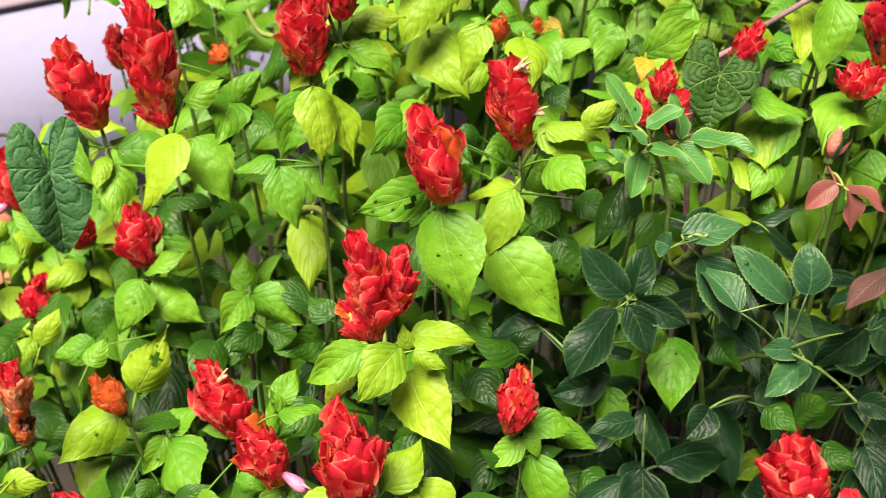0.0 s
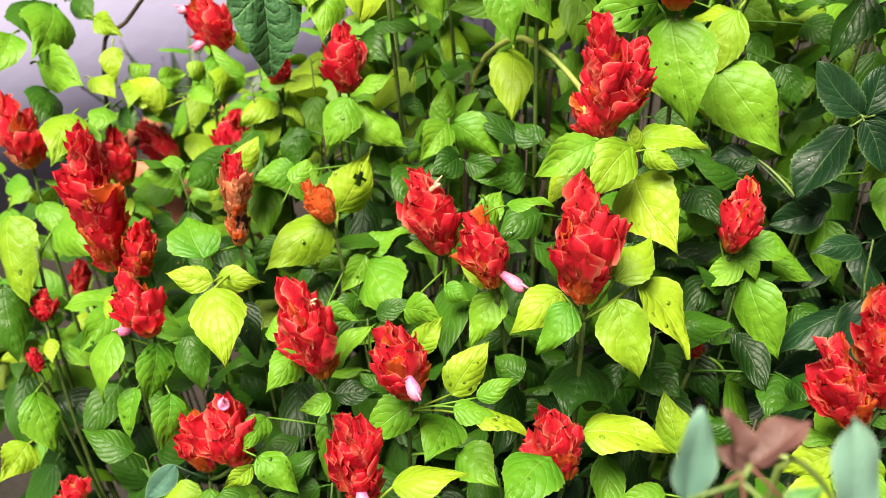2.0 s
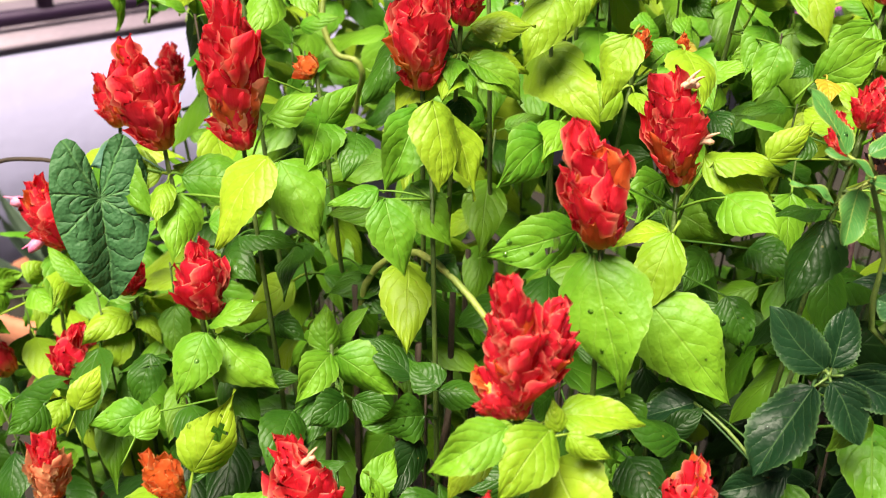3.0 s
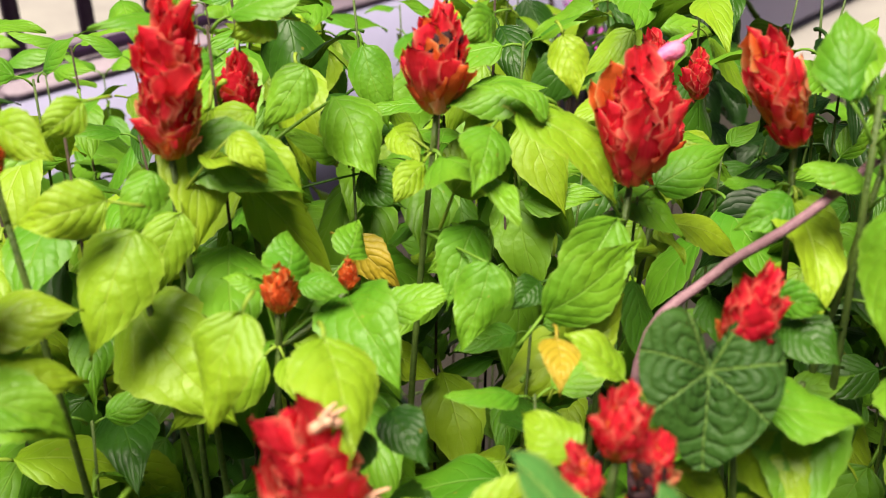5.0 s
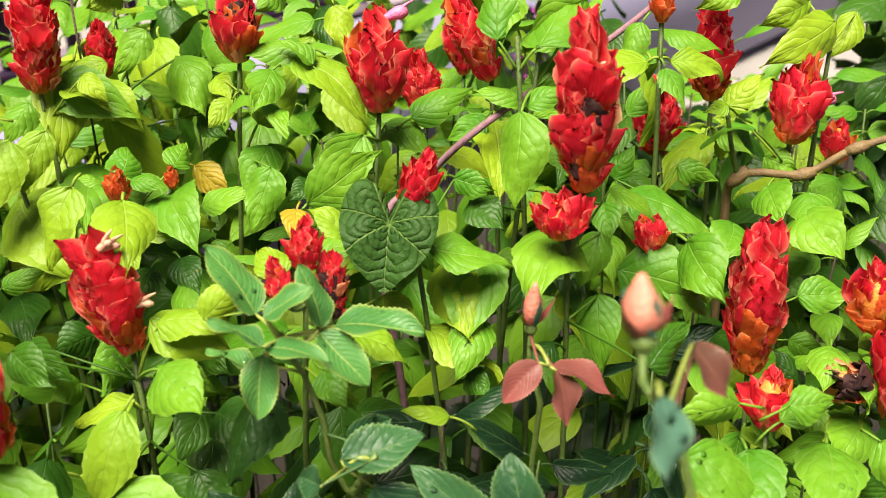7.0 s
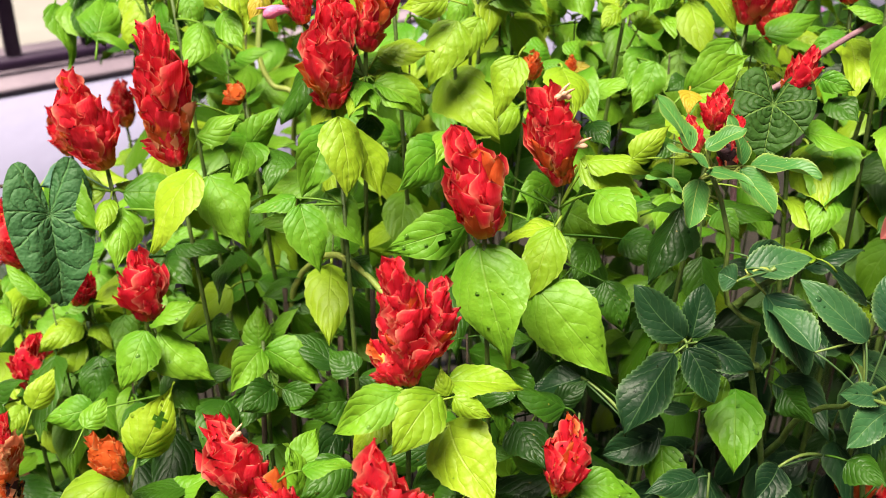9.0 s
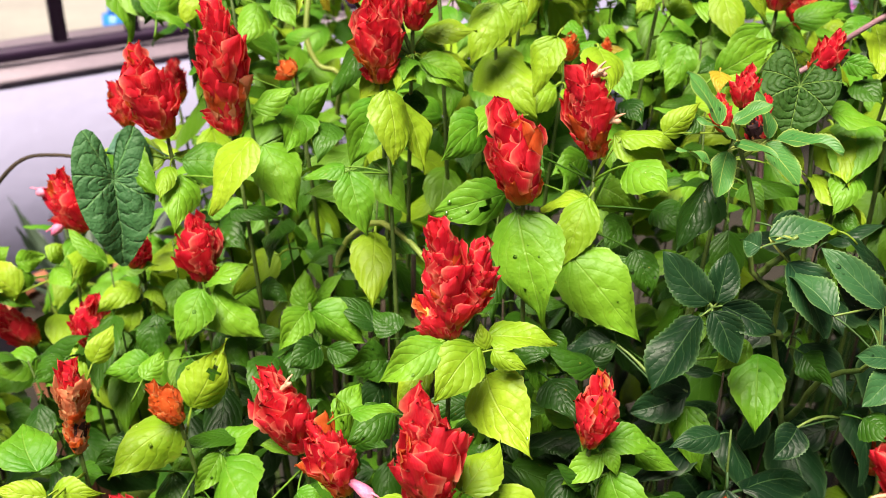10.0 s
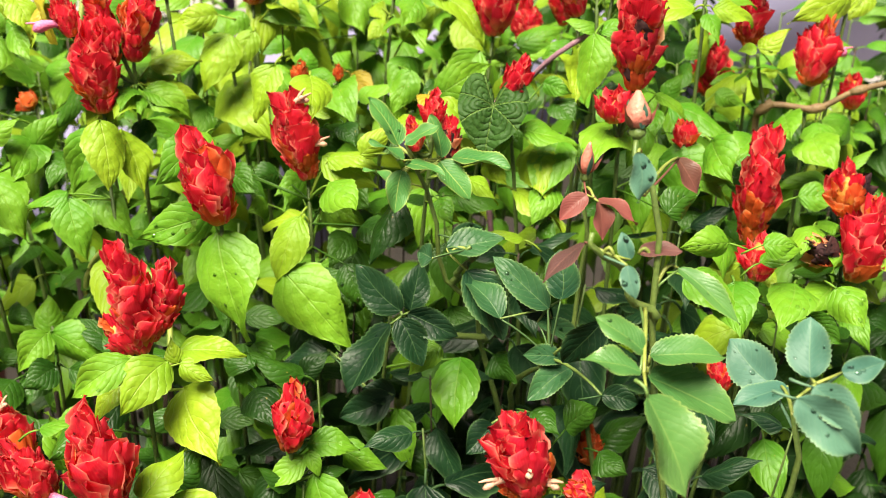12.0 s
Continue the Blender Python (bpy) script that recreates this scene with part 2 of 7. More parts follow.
COPING = plain_material("coping_pink_stone", (0.27, 0.205, 0.275), (0.21, 0.16, 0.22), 12.0, 0.6, 0.002)
IRON = plain_material("rail_dark_iron", (0.032, 0.012, 0.045), (0.020, 0.008, 0.030), 25.0, 0.45, 0.0005, 0.3)
PAVING = plain_material("paving_pale", (0.2664, 0.2442, 0.2442), (0.2146, 0.1924, 0.1998), 3.0, 0.75, 0.002)
CLAY = plain_material("pot_terracotta", (0.407, 0.1628, 0.0962), (0.296, 0.1036, 0.0592), 14.0, 0.8, 0.002)
BLUE = plain_material("plastic_blue", (0.0148, 0.1628, 0.555), (0.0111, 0.1258, 0.4588), 10.0, 0.35)
MAGENTA = plain_material("petal_magenta", (0.5328, 0.074, 0.4588), (0.407, 0.037, 0.3552), 40.0, 0.5)
WATER, water_shader, water_nodes, water_link = shader("water_drop", 0.03)
water_clear, water_gleam, water_mix, water_edge = (water_nodes.new("ShaderNode" + k) for k in ("BsdfTransparent", "BsdfGlossy", "MixShader", "Fresnel"))
water_clear.inputs[0].default_value = (0.92, 0.95, 0.92, 1)
water_gleam.inputs["Roughness"].default_value = 0.04
water_edge.inputs[0].default_value = 1.6
water_link(water_edge.outputs[0], water_mix.inputs[0])
water_link(water_clear.outputs[0], water_mix.inputs[1])
water_link(water_gleam.outputs[0], water_mix.inputs[2])
water_link(water_mix.outputs[0], water_nodes["Material Output"].inputs["Surface"])


# ---- shapes ----
def part(name, bm, material, parent, label="", at=None):
    """Links a bmesh or a mesh as one object under a thing or a part; at: its pose in the parent."""
    if isinstance(bm, bmesh.types.BMesh):
        me = bpy.data.meshes.new(name)
        bm.to_mesh(me)
        bm.free()
        me.polygons.foreach_set("use_smooth", [True] * len(me.polygons))
        me.materials.append(material)
    else:
        me = bm
    ob = new(name, me)
    ob.parent = parent
    if at is not None:
        ob.matrix_basis = at
    if label:
        tagged(ob, label)
    return ob


def thing(name, place, label, category, group="", kind=""):
    ob = new(name)
    ob.empty_display_size = 0.02
    ob.location = place
    return tagged(ob, label, category, group, kind)


def turned(y, z, at):
    """A pose at a place whose y runs along y and whose z is as near to z as may be."""
    y = Vector(y).normalized()
    z = Vector(z)
    z = z - y * z.dot(y)
    if z.length < 1e-5:
        z = y.orthogonal()
    z.normalize()
    m = Matrix((y.cross(z), y, z)).transposed().to_4x4()
    m.translation = at
    return m


def tube(bm, points, radii, sides=6, uv=None):
    """A closed round tube along points, with a radius at each."""
    pts = [Vector(p) for p in points]
    rings, last = [], None
    for i, p in enumerate(pts):
        d = (pts[min(i + 1, len(pts) - 1)] - pts[max(i - 1, 0)]).normalized()
        a = d.orthogonal().normalized() if last is None else (last - d * last.dot(d)).normalized()
        last = a
        b = d.cross(a)
        rings.append([bm.verts.new(p + (a * math.cos(q) + b * math.sin(q)) * radii[i]) for q in (2 * math.pi * k / sides for k in range(sides))])
    faces = []
    for r, s in zip(rings, rings[1:]):
        for k in range(sides):
            faces.append(bm.faces.new((r[k], r[(k + 1) % sides], s[(k + 1) % sides], s[k])))
    faces.append(bm.faces.new(rings[0][::-1]))
    faces.append(bm.faces.new(rings[-1]))
    if uv is not None:
        for f in faces:
            for l in f.loops:
                l[uv].uv = (0.5, 0.03)
    return bm


def bowed(a, b, c, n=12):
    """Points of a bow from a to c that leans towards b."""
    a, b, c = Vector(a), Vector(b), Vector(c)
    return [a * (1 - t) ** 2 + b * (2 * t * (1 - t)) + c * t * t for t in (k / n for k in range(n + 1))]


def heart_blade(bm, uv, length, width, ph):
    """A heart-shaped blade round the top of its stalk, with a deep notch and rounded lobes."""
    turns, grades = 48, 8
    reach = ((0, 1.02), (8, 0.95), (20, 0.86), (40, 0.80), (65, 0.77), (90, 0.78), (115, 0.80), (135, 0.78), (150, 0.68), (160, 0.50), (168, 0.28), (175, 0.12), (180, 0.06))
    middle = bm.verts.new((0, 0, 0))
    rings = []
    for g in range(1, grades + 1):
        t, ring = g / grades, []
        for k in range(turns):
            q = 2 * math.pi * (k + 0.5) / turns - math.pi
            d = abs(math.degrees(q))
            r = next(a[1] + (b[1] - a[1]) * (d - a[0]) / (b[0] - a[0]) for a, b in zip(reach, reach[1:]) if d <= b[0])
            x, y = math.sin(q) * r * t * width / 1.3, math.cos(q) * r * t * length
            z = (0.95 * abs(x) - 1.3 * x * x / width - 0.25 * max(0, y) ** 2 / length) + 0.035 * width * t * t * math.sin(5 * q + ph) + 0.02 * width * t * math.sin(9 * t + 3 * q) + 0.006 * width * math.sin(14 * q) * t
            ring.append(bm.verts.new((x, y, z)))
        rings.append(ring)
    def face(vs):
        f = bm.faces.new(vs)
        for l in f.loops:
            q = math.atan2(l.vert.co.x, l.vert.co.y) / (2 * math.pi) if l.vert is not middle else math.atan2(vs[1].co.x, vs[1].co.y) / (2 * math.pi)
            l[uv].uv = (0.5 + q + 0.5 / 7, Vector((l.vert.co.x, l.vert.co.y)).length / length)
    for k in range(turns - 1):
        face((middle, rings[0][k + 1], rings[0][k]))
        for r, o in zip(rings, rings[1:]):
            face((r[k], r[k + 1], o[k + 1], o[k]))
    return bm


def leaf_bmesh(length, width, kind, rng, droop=0.25, fold=0.18, petiole=None, hole=None, drops=None, fine=True):
    """A leaf from its foot at the origin to its tip along y, upper side to z."""
    bm = bmesh.new()
    uv = bm.loops.layers.uv.new("leaf")
    n, m = (30, 8) if fine else (18, 6)
    ph, ph2, lean = rng.uniform(0, 6.28), rng.uniform(0, 6.28), rng.uniform(-0.16, 0.16)
    rip = rng.uniform(0.05, 0.13)
    if kind == "heart":
        return heart_blade(bm, uv, length, width, ph)
    wide = kind == "leaf"
    twist, roll, hump = (rng.uniform(-0.5, 0.5), rng.uniform(-0.42, 0.42), rng.uniform(0.0, 0.75)) if wide else (rng.uniform(-0.25, 0.25), rng.uniform(-0.25, 0.25), rng.uniform(-0.3, 0.2))
    full = rng.uniform(0.52, 0.72)
    taper = rng.uniform(1.18, 1.55)
    top = full ** full * taper ** taper / (taper + full) ** (taper + full)
    rows = []
    for i in range(n + 1):
        v = i / n
        if kind == "rose":
            h = (v ** 0.58 * (1 - v) ** 0.92) / 0.3632
            h *= 1 + (0.045 if i % 2 else -0.030) * (0 < i < n)
        else:
            h = (v ** full * (1 - v) ** taper) / top
            h *= 1 + 0.025 * math.sin(v * 57 + ph) + 0.02 * math.sin(v * 24 + ph2)
        turn = roll + twist * (v - 0.4)
        row = []
        for j in range(m + 1):
            u = 2 * j / m - 1
            a = abs(u)
            x = u * h * width / 2
            z = fold * a * h * width / 2 - hump * a * a * h * h * width * 0.32
            z += rip * width * a * a * math.sin(v * 8 + ph + (1.9 if u > 0 else 0)) * min(1, 4 * v)
            z += (0.048 if fine else 0.028) * width * abs(math.sin(math.pi * 5.6 * (v - 0.42 * a ** 1.3 + 0.05 * math.sin(v * 9 + ph2 + u)))) * min(1, a * 4) * (1 - a * a) * (1 if wide else 0.3)
            z += 0.025 * width * math.sin(u * 3 + ph2) * math.sin(v * 5 + ph)
            x, z = (x * math.cos(turn) - z * math.sin(turn)) / math.cos(roll) ** 0.6, x * math.sin(turn) + z * math.cos(turn)
            x += lean * width * math.sin(v * 3.0) * (1 - v)
            y = v * length + length * 0.05 * a * (1 - v) * v
            z += droop * length * (v * (1 - v) * 1.1 - 0.08 * v ** 5)
            row.append(bm.verts.new((x, y, z)))
        rows.append(row)
    for i in range(n):
        for j in range(m):
            cu, cv = 2 * (j + 0.5) / m - 1, (i + 0.5) / n
            if hole and ((cu - hole[0]) / 0.24) ** 2 + ((cv - hole[1]) / 0.085) ** 2 < 1 + 0.5 * math.sin(i * 5 + j * 3):
                continue
            f = bm.faces.new((rows[i][j], rows[i][j + 1], rows[i + 1][j + 1], rows[i + 1][j]))
            for l, (p, q) in zip(f.loops, ((i, j), (i, j + 1), (i + 1, j + 1), (i + 1, j))):
                l[uv].uv = (q / m, p / n)
    if drops is not None:
        for k in range(drops[0]):
            r = rows[int(rng.uniform(0.12, 0.85) * n)]
            j = rng.choice((1, 2, 3, 5, 6, 7))
            at = r[j].co.lerp(r[j + rng.choice((-1, 1))].co, rng.uniform(0, 0.9))
            drops[1].append((at, (r[j + 1].co - r[j - 1].co).normalized()))
    if petiole is not None:
        p = Vector(petiole)
        r = max(0.0006, min(0.0009, width * 0.03))
        tube(bm, bowed((0, length * 0.02, -0.0003), p * 0.5 + Vector((0, 0, 0.004)), p, 4), [r * 0.8, r, r, r * 1.1, r * 1.3], 5, uv)
    return bm


def bract_mesh(rng, cup, kind):
    """One bract of unit length, egg-shaped and pointed, wrapped round its spike, with a thin frilled edge and a small inner bract beside it."""
    bm = bmesh.new()
    uv = bm.loops.layers.uv.new("leaf")
    side = rng.choice((-1, 1))
    for wide, long, shift, turn, n, m in ((0.44, 1.0, 0.0, 0.0, 10, 6), (0.20, 0.88, 0.34 * side, 0.20 * side, 7, 4), (0.15, 0.70, -0.30 * side, -0.22 * side, 6, 4)):
        ph, fold, rows, point = rng.uniform(0, 6.28), rng.uniform(0.1, 0.35), [], rng.uniform(0.42, 0.70)
        crown = 0.5 / (0.5 + point)
        for i in range(n + 1):
            v = i / n
            h = v ** 0.5 * (1 - v) ** point / (crown ** 0.5 * (1 - crown) ** point) * wide
            h *= 1 + 0.08 * math.sin(v * 17 + ph) + (0.035 if i % 2 else -0.025) * v
            row = []
            for j in range(m + 1):
                u = 2 * j / m - 1
                a = abs(u)
                z = -cup * (0.75 * u * u + fold * a) * h * 0.8 + 0.26 * v * (1 - v) + 0.05 * v ** 3
                z += 0.070 * a ** 2 * math.sin(v * 12 + ph + (1.7 if u > 0 else 0)) * min(1, 4 * v)
                z += 0.010 * math.sin(u * 8 + ph + v * 3) * v
                x, y = u * h, (v - 0.05 * a * v) * long
                row.append(bm.verts.new((x + y * math.sin(turn) + shift * 0.6, y * math.cos(turn), z - abs(shift) * 0.16)))
            rows.append(row)
        for i in range(n):
            for j in range(m):
                f = bm.faces.new((rows[i][j], rows[i][j + 1], rows[i + 1][j + 1], rows[i + 1][j]))
                for l, (p, q) in zip(f.loops, ((i, j), (i, j + 1), (i + 1, j + 1), (i + 1, j))):
                    l[uv].uv = (q / m, p / n)
    me = bpy.data.meshes.new("bract")
    bm.to_mesh(me)
    bm.free()
    me.polygons.foreach_set("use_smooth", [True] * len(me.polygons))
    me.materials.append(BRACT[kind])
    return me


dice = random.Random(7)
BRACTS = {k: [bract_mesh(dice, c, k) for c in (0.7, 0.95, 1.2, 0.5, 0.85, 1.1)] for k in BRACT}
WHOLE = {"r": "rrrrrrrrrco", "c": "ccccr", "f": "rrrrrrcor", "o": "oooo", "k": "kktto", "t": "tttto"}


def flower_spike(parent, base, top, width, kind="r", faded=0.0):
    """A spike of overlapping bracts from base to top, in the parent's space; faded: the share from below that has withered."""
    base, top = Vector(base), Vector(top)
    axis, rng = (top - base), random.Random(round(base.x * 9173 + base.y * 5077 + base.z * 3001))
    long = axis.length
    axis.normalize()
    side = axis.orthogonal().normalized()
    over = axis.cross(side)
    bm = bmesh.new()
    tube(bm, [(0, 0, 0), axis * long * 0.5, axis * long * 0.86], [width * 0.20, width * 0.27, width * 0.10], 8)
    spike = part("flower_spike", bm, CALYX, parent, {"r": "bright red overlapping bracts", "c": "deep crimson overlapping bracts", "f": "red bracts fading to orange and brown", "o": "small young orange bracts", "k": "withered blackish bracts", "t": "salmon and brown withering bracts"}[kind], Matrix.Translation(base))
    size = min(0.92 * width, max(0.56 * width, 0.5 * long))
    levels = max(3, round((long - size * 0.55) / (0.215 * width)))
    spin = rng.uniform(0, 6.28)
    for k in range(levels + 1):
        s = k / levels
        count = 4
        for j in range(count):
            q = spin + (k % 2) * 0.30 + j * 2 * math.pi / count + rng.uniform(-0.28, 0.28)
            out = side * math.cos(q) + over * math.sin(q)
            body = 0.36 * width * (1 - 1.8 * (s - 0.42) ** 2)
            slope = -0.36 * width * 3.6 * (s - 0.42) / long * 0.5
            lift = math.atan(slope) + radians(rng.uniform(-5, 14) + (16 if s < 0.35 and rng.random() < 0.4 else 12 if rng.random() < 0.15 else 0))
            way = axis * math.cos(lift) + out * math.sin(lift)
            big = size * (0.66 if s < 0.15 else 0.85 if s < 0.3 else 1.0 if s < 0.8 else 0.85) * rng.uniform(0.75, 1.32)
            foot = axis * (s * (long - big * 0.86)) + out * body * (0.84 if s < 0.7 else 0.72)
            tone = rng.choice(WHOLE[kind])
            if s < 0.12 and kind in "rc" and rng.random() < 0.5:
                tone = "o"
            if kind == "t" and s > 0.7:
                tone = "r"
            if s < faded and rng.random() < 0.75:
                tone = rng.choice("oroktkrtkork" if faded > 0.5 else "oorrrt")
            m = turned(way, out * math.cos(lift) - axis * math.sin(lift) + over * 0.001, foot)
            part("bract", rng.choice(BRACTS[tone]), None, spike, "", m @ Matrix.Rotation(rng.uniform(-0.25, 0.25), 4, 'Y') @ Matrix.Rotation(rng.uniform(-0.28, 0.28), 4, 'Z') @ Matrix.Diagonal((big * rng.uniform(0.78, 1.05) * (0.66 if s > 0.88 else 1.0), big * (1.2 if s > 0.88 else 1.0), big, 1)))
    return spike


def floret(spike, at, way, long=0.022, pink=False):
    """A narrow two-lipped tube of petal that hangs out between the bracts of a spike."""
    at, way = Vector(at), Vector(way).normalized()
    drop = Vector((0, 0, -1))
    bm = bmesh.new()
    pts = bowed(at, at + way * long * 0.55, at + way * long * (0.72 if pink else 0.9) + drop * long * 0.22, 7)
    tube(bm, pts, [0.0012, 0.0019, 0.0024, 0.0030, 0.0037, 0.0040, 0.0031, 0.0012] if pink else [0.0008, 0.0011, 0.0014, 0.0018, 0.0017, 0.0014, 0.002, 0.0007], 9)
    tube(bm, bowed(pts[4], pts[5] + Vector((0, 0, 0.003)), pts[6] + way * long * 0.2 + Vector((0, 0, 0.003)), 4), [0.0012, 0.0013, 0.0011, 0.0008, 0.0004], 5)
    return part("floret", bm, PINK if pink else CREAM, spike, "pink two-lipped petal tube" if pink else "pale cream curled petal tube")


STEMS = {}
drop_bm = bmesh.new()
bmesh.ops.create_icosphere(drop_bm, subdivisions=2, radius=1.0)
DROP = bpy.data.meshes.new("water_drop")
drop_bm.to_mesh(DROP)
drop_bm.free()
DROP.polygons.foreach_set("use_smooth", [True] * len(DROP.polygons))
DROP.materials.append(WATER)


def stem(foot, top, label, group, lean=0.9, width=0.0021, material=None, name="shrimp_plant"):
    """A stem from the ground up to top; the leaves and spikes hang on it."""
    foot, top = Vector(foot), Vector(top)
    plant = thing(name, foot, label, "plant", group)
    sway = random.Random(round(top.x * 8111 + top.y * 4507))
    mid = Vector((foot.x + (top.x - foot.x) * lean + sway.uniform(-0.05, 0.05), foot.y + (top.y - foot.y) * lean + sway.uniform(-0.04, 0.04), foot.z + (top.z - foot.z) * 0.55))
    line = bowed((0, 0, 0), mid - foot, top - foot, 16)
    bm = bmesh.new()
    tube(bm, line, [width * (1.5 - 0.9 * k / 16) for k in range(17)], 7)
    part("stem", bm, material or STEM, plant)
    STEMS[plant.name] = line
    return plant


def joint(plant, spot, reach=0.06):
    """The point of the plant's stem that a leaf at spot, in the plant's space, would grow from."""
    best, far = None, reach
    for a, b in zip(STEMS[plant.name], STEMS[plant.name][1:]):
        for t in (0, 0.33, 0.67):
            p = a.lerp(b, t)
            d = (p - spot).length + max(0, p.z - spot.z) * 1.5
            if d < far:
                best, far = p, d
    return best


def leaf(plant, base, tip, width, face, tone, kind="leaf", hole=None, name="leaf", parent=None):
    """A leaf of the plant from base to tip in the world, its upper side towards face."""
    base, tip, face = Vector(base), Vector(tip), Vector(face)
    home = Vector(plant.location)
    rng = random.Random(round(base.x * 7001 + tip.z * 9901 + base.y * 3307))
    m = turned(tip - base, face, base - home)
    long = (tip - base).length
    grip = joint(plant, base - home) if plant.name in STEMS else None
    if grip is None:
        grip = (base - home) - (tip - base).normalized() * 0.012 - Vector((0, 0, 0.006))
    pet = m.inverted() @ grip
    wet = (rng.choice((0, 0, 2, 4, 7)) if base.y < 0.56 and long > 0.03 and parent is None else rng.choice((0, 2, 4)) if tone in "dqbem" else 0, [])
    droop = rng.uniform(0.22, 0.60) if kind == "leaf" else rng.uniform(0.08, 0.2)
    bm = leaf_bmesh(long, width, kind, rng, droop, rng.uniform(-0.25, 0.30) if kind == "leaf" else rng.uniform(0.12, 0.42), pet, hole, wet)
    ob = part(name, bm, LEAF[tone], parent or plant, "", m)
    for at, way in wet[1]:
        r = rng.choice((0.0005, 0.0007, 0.0007, 0.001, 0.0014))
        up = Vector((0, 0, 1)) - way * way.z
        part("water_drop", DROP, None, ob, "", turned(way, up, at) @ Matrix.Diagonal((r * rng.uniform(0.8, 1.3), r, r * 0.42, 1)))
    return ob


def spike(plant, base, top, width, kind="r", faded=0.0, florets=()):
    """A flower spike on the plant, with its stalk down to the stem."""
    home = Vector(plant.location)
    a, b = Vector(base) - home, Vector(top) - home
    ob = flower_spike(plant, a, b, width, kind, faded)
    grip = joint(plant, a, 0.12)
    if grip is None:
        grip = a - (b - a).normalized() * 0.03
    if (grip - a).length > 0.004:
        bm = bmesh.new()
        tube(bm, bowed(grip, (grip + a) / 2 - Vector((0, 0, 0.006)), a, 6), [0.0015] * 4 + [0.0013] * 3, 6)
        part("stalk", bm, STEM, plant)
    for share, way, long, pink in florets:
        floret(ob, (b - a) * share, way, long, pink)
    return ob


def whorl(plant, spot, seed, tones="yg"):
    """Pairs of small leaves round the stem just under a spike."""
    home, rng = Vector(plant.location), random.Random(seed)
    turn = rng.uniform(0, 3.14)
    for pair, (down, size) in enumerate(((0.006, 0.024), (0.020, 0.042))):
        at = joint(plant, Vector(spot) - home - Vector((0, 0, down)), 0.12)
        if at is None:
            continue
        for half in (0, math.pi):
            q, lift = turn + half + pair * 1.57 + rng.uniform(-0.3, 0.3), radians(rng.uniform(-45, -8))
            way = Vector((math.cos(q) * math.cos(lift), math.sin(q) * math.cos(lift), math.sin(lift)))
            long = size * rng.uniform(0.8, 1.25)
            foot = home + at + way * 0.006
            leaf(plant, foot, foot + way * long, long * rng.uniform(0.5, 0.62), (rng.uniform(-0.3, 0.3), -0.5, 1.0), rng.choice(tones))


# ---- the setting: a bed of earth, a low white wall with a pink coping and an iron rail, paving beyond ----
def box(bm, size, at, turn=0.0, bevel=0.004):
    """A bevelled block: its size, the middle of its base, its turn about z in degrees."""
    made = bmesh.ops.create_cube(bm, size=1.0, matrix=pose(*at, 0, 0, turn) @ Matrix.Translation((0, 0, size[2] / 2)) @ Matrix.Diagonal((*size, 1)))
    bmesh.ops.bevel(bm, geom=list({e for v in made["verts"] for e in v.link_edges}), offset=bevel, segments=2, affect="EDGES")


def ground_sheet():
    bm = bmesh.new()
    n, half = 110, 3.0
    rows = [[bm.verts.new((x, y, 0.03 * noise.noise((x * 3, y * 3, 0)) + 0.012 * noise.noise((x * 14, y * 14, 3)))) for x in (half * (2 * i / n - 1) for i in range(n + 1))] for y in (half * (2 * j / n - 1) + 0.4 for j in range(n + 1))]
    for r, s in zip(rows, rows[1:]):
        for k in range(n):
            c = (r[k].co + s[k + 1].co) / 2
            if (c.x + 0.788) * -math.sin(radians(38)) + (c.y - 1.81) * math.cos(radians(38)) < 0.02:
                bm.faces.new((r[k], r[k + 1], s[k + 1], s[k]))
    bmesh.ops.delete(bm, geom=[v for v in bm.verts if not v.link_faces], context="VERTS")
    tagged(part("ground", bm, SOIL, None), "dark bare earth of the flower bed", "ground", kind="structure")
    bm = bmesh.new()
    bmesh.ops.create_grid(bm, x_segments=2, y_segments=2, size=400.0, matrix=Matrix.Translation((0, 0, -0.05)))
    tagged(part("pavement", bm, PAVING, None), "pale lilac-grey paving around the bed", "pavement", kind="structure")


def low_wall():
    """The wall runs away to the right behind the bush; the rail stands on its coping."""
    turn, spot = 38.0, Vector((-0.788, 1.810, 0.0))
    along, front = Vector((math.cos(radians(turn)), math.sin(radians(turn)), 0)), Vector((math.sin(radians(turn)), -math.cos(radians(turn)), 0))
    bm = bmesh.new()
    box(bm, (15.0, 0.16, 0.560), spot - front * 0.02 + along * 1.0, turn, 0.006)
    tagged(part("wall_white", bm, PAINT, None), "low white painted garden wall", "wall", kind="structure")
    for k in range(-4, 11):
        bm = bmesh.new()
        box(bm, (0.995, 0.27, 0.025), spot - front * 0.080 + along * (k - 2.0) + Vector((0, 0, 0.561)), turn, 0.008)
        tagged(part("coping_stone", bm, COPING, None), "pinkish stone coping on the white wall", "coping", "coping stones", "structure")
    rail = thing("iron_railing", spot + Vector((0, 0, 0.588)), "dark iron railing standing on the wall's coping", "railing")
    bm = bmesh.new()
    box(bm, (15.0, 0.022, 0.024), along * 1.0 + Vector((0, 0, 0.008)), turn, 0.003)
    part("bottom_bar", bm, IRON, rail)
    bm = bmesh.new()
    box(bm, (15.0, 0.03, 0.03), along * 1.0 + Vector((0, 0, 0.80)), turn, 0.003)
    part("top_bar", bm, IRON, rail)
    bm = bmesh.new()
    box(bm, (0.026, 0.020, 0.77), (0, 0, 0.031), turn, 0.003)
    post = part("upright", bm, IRON, rail)
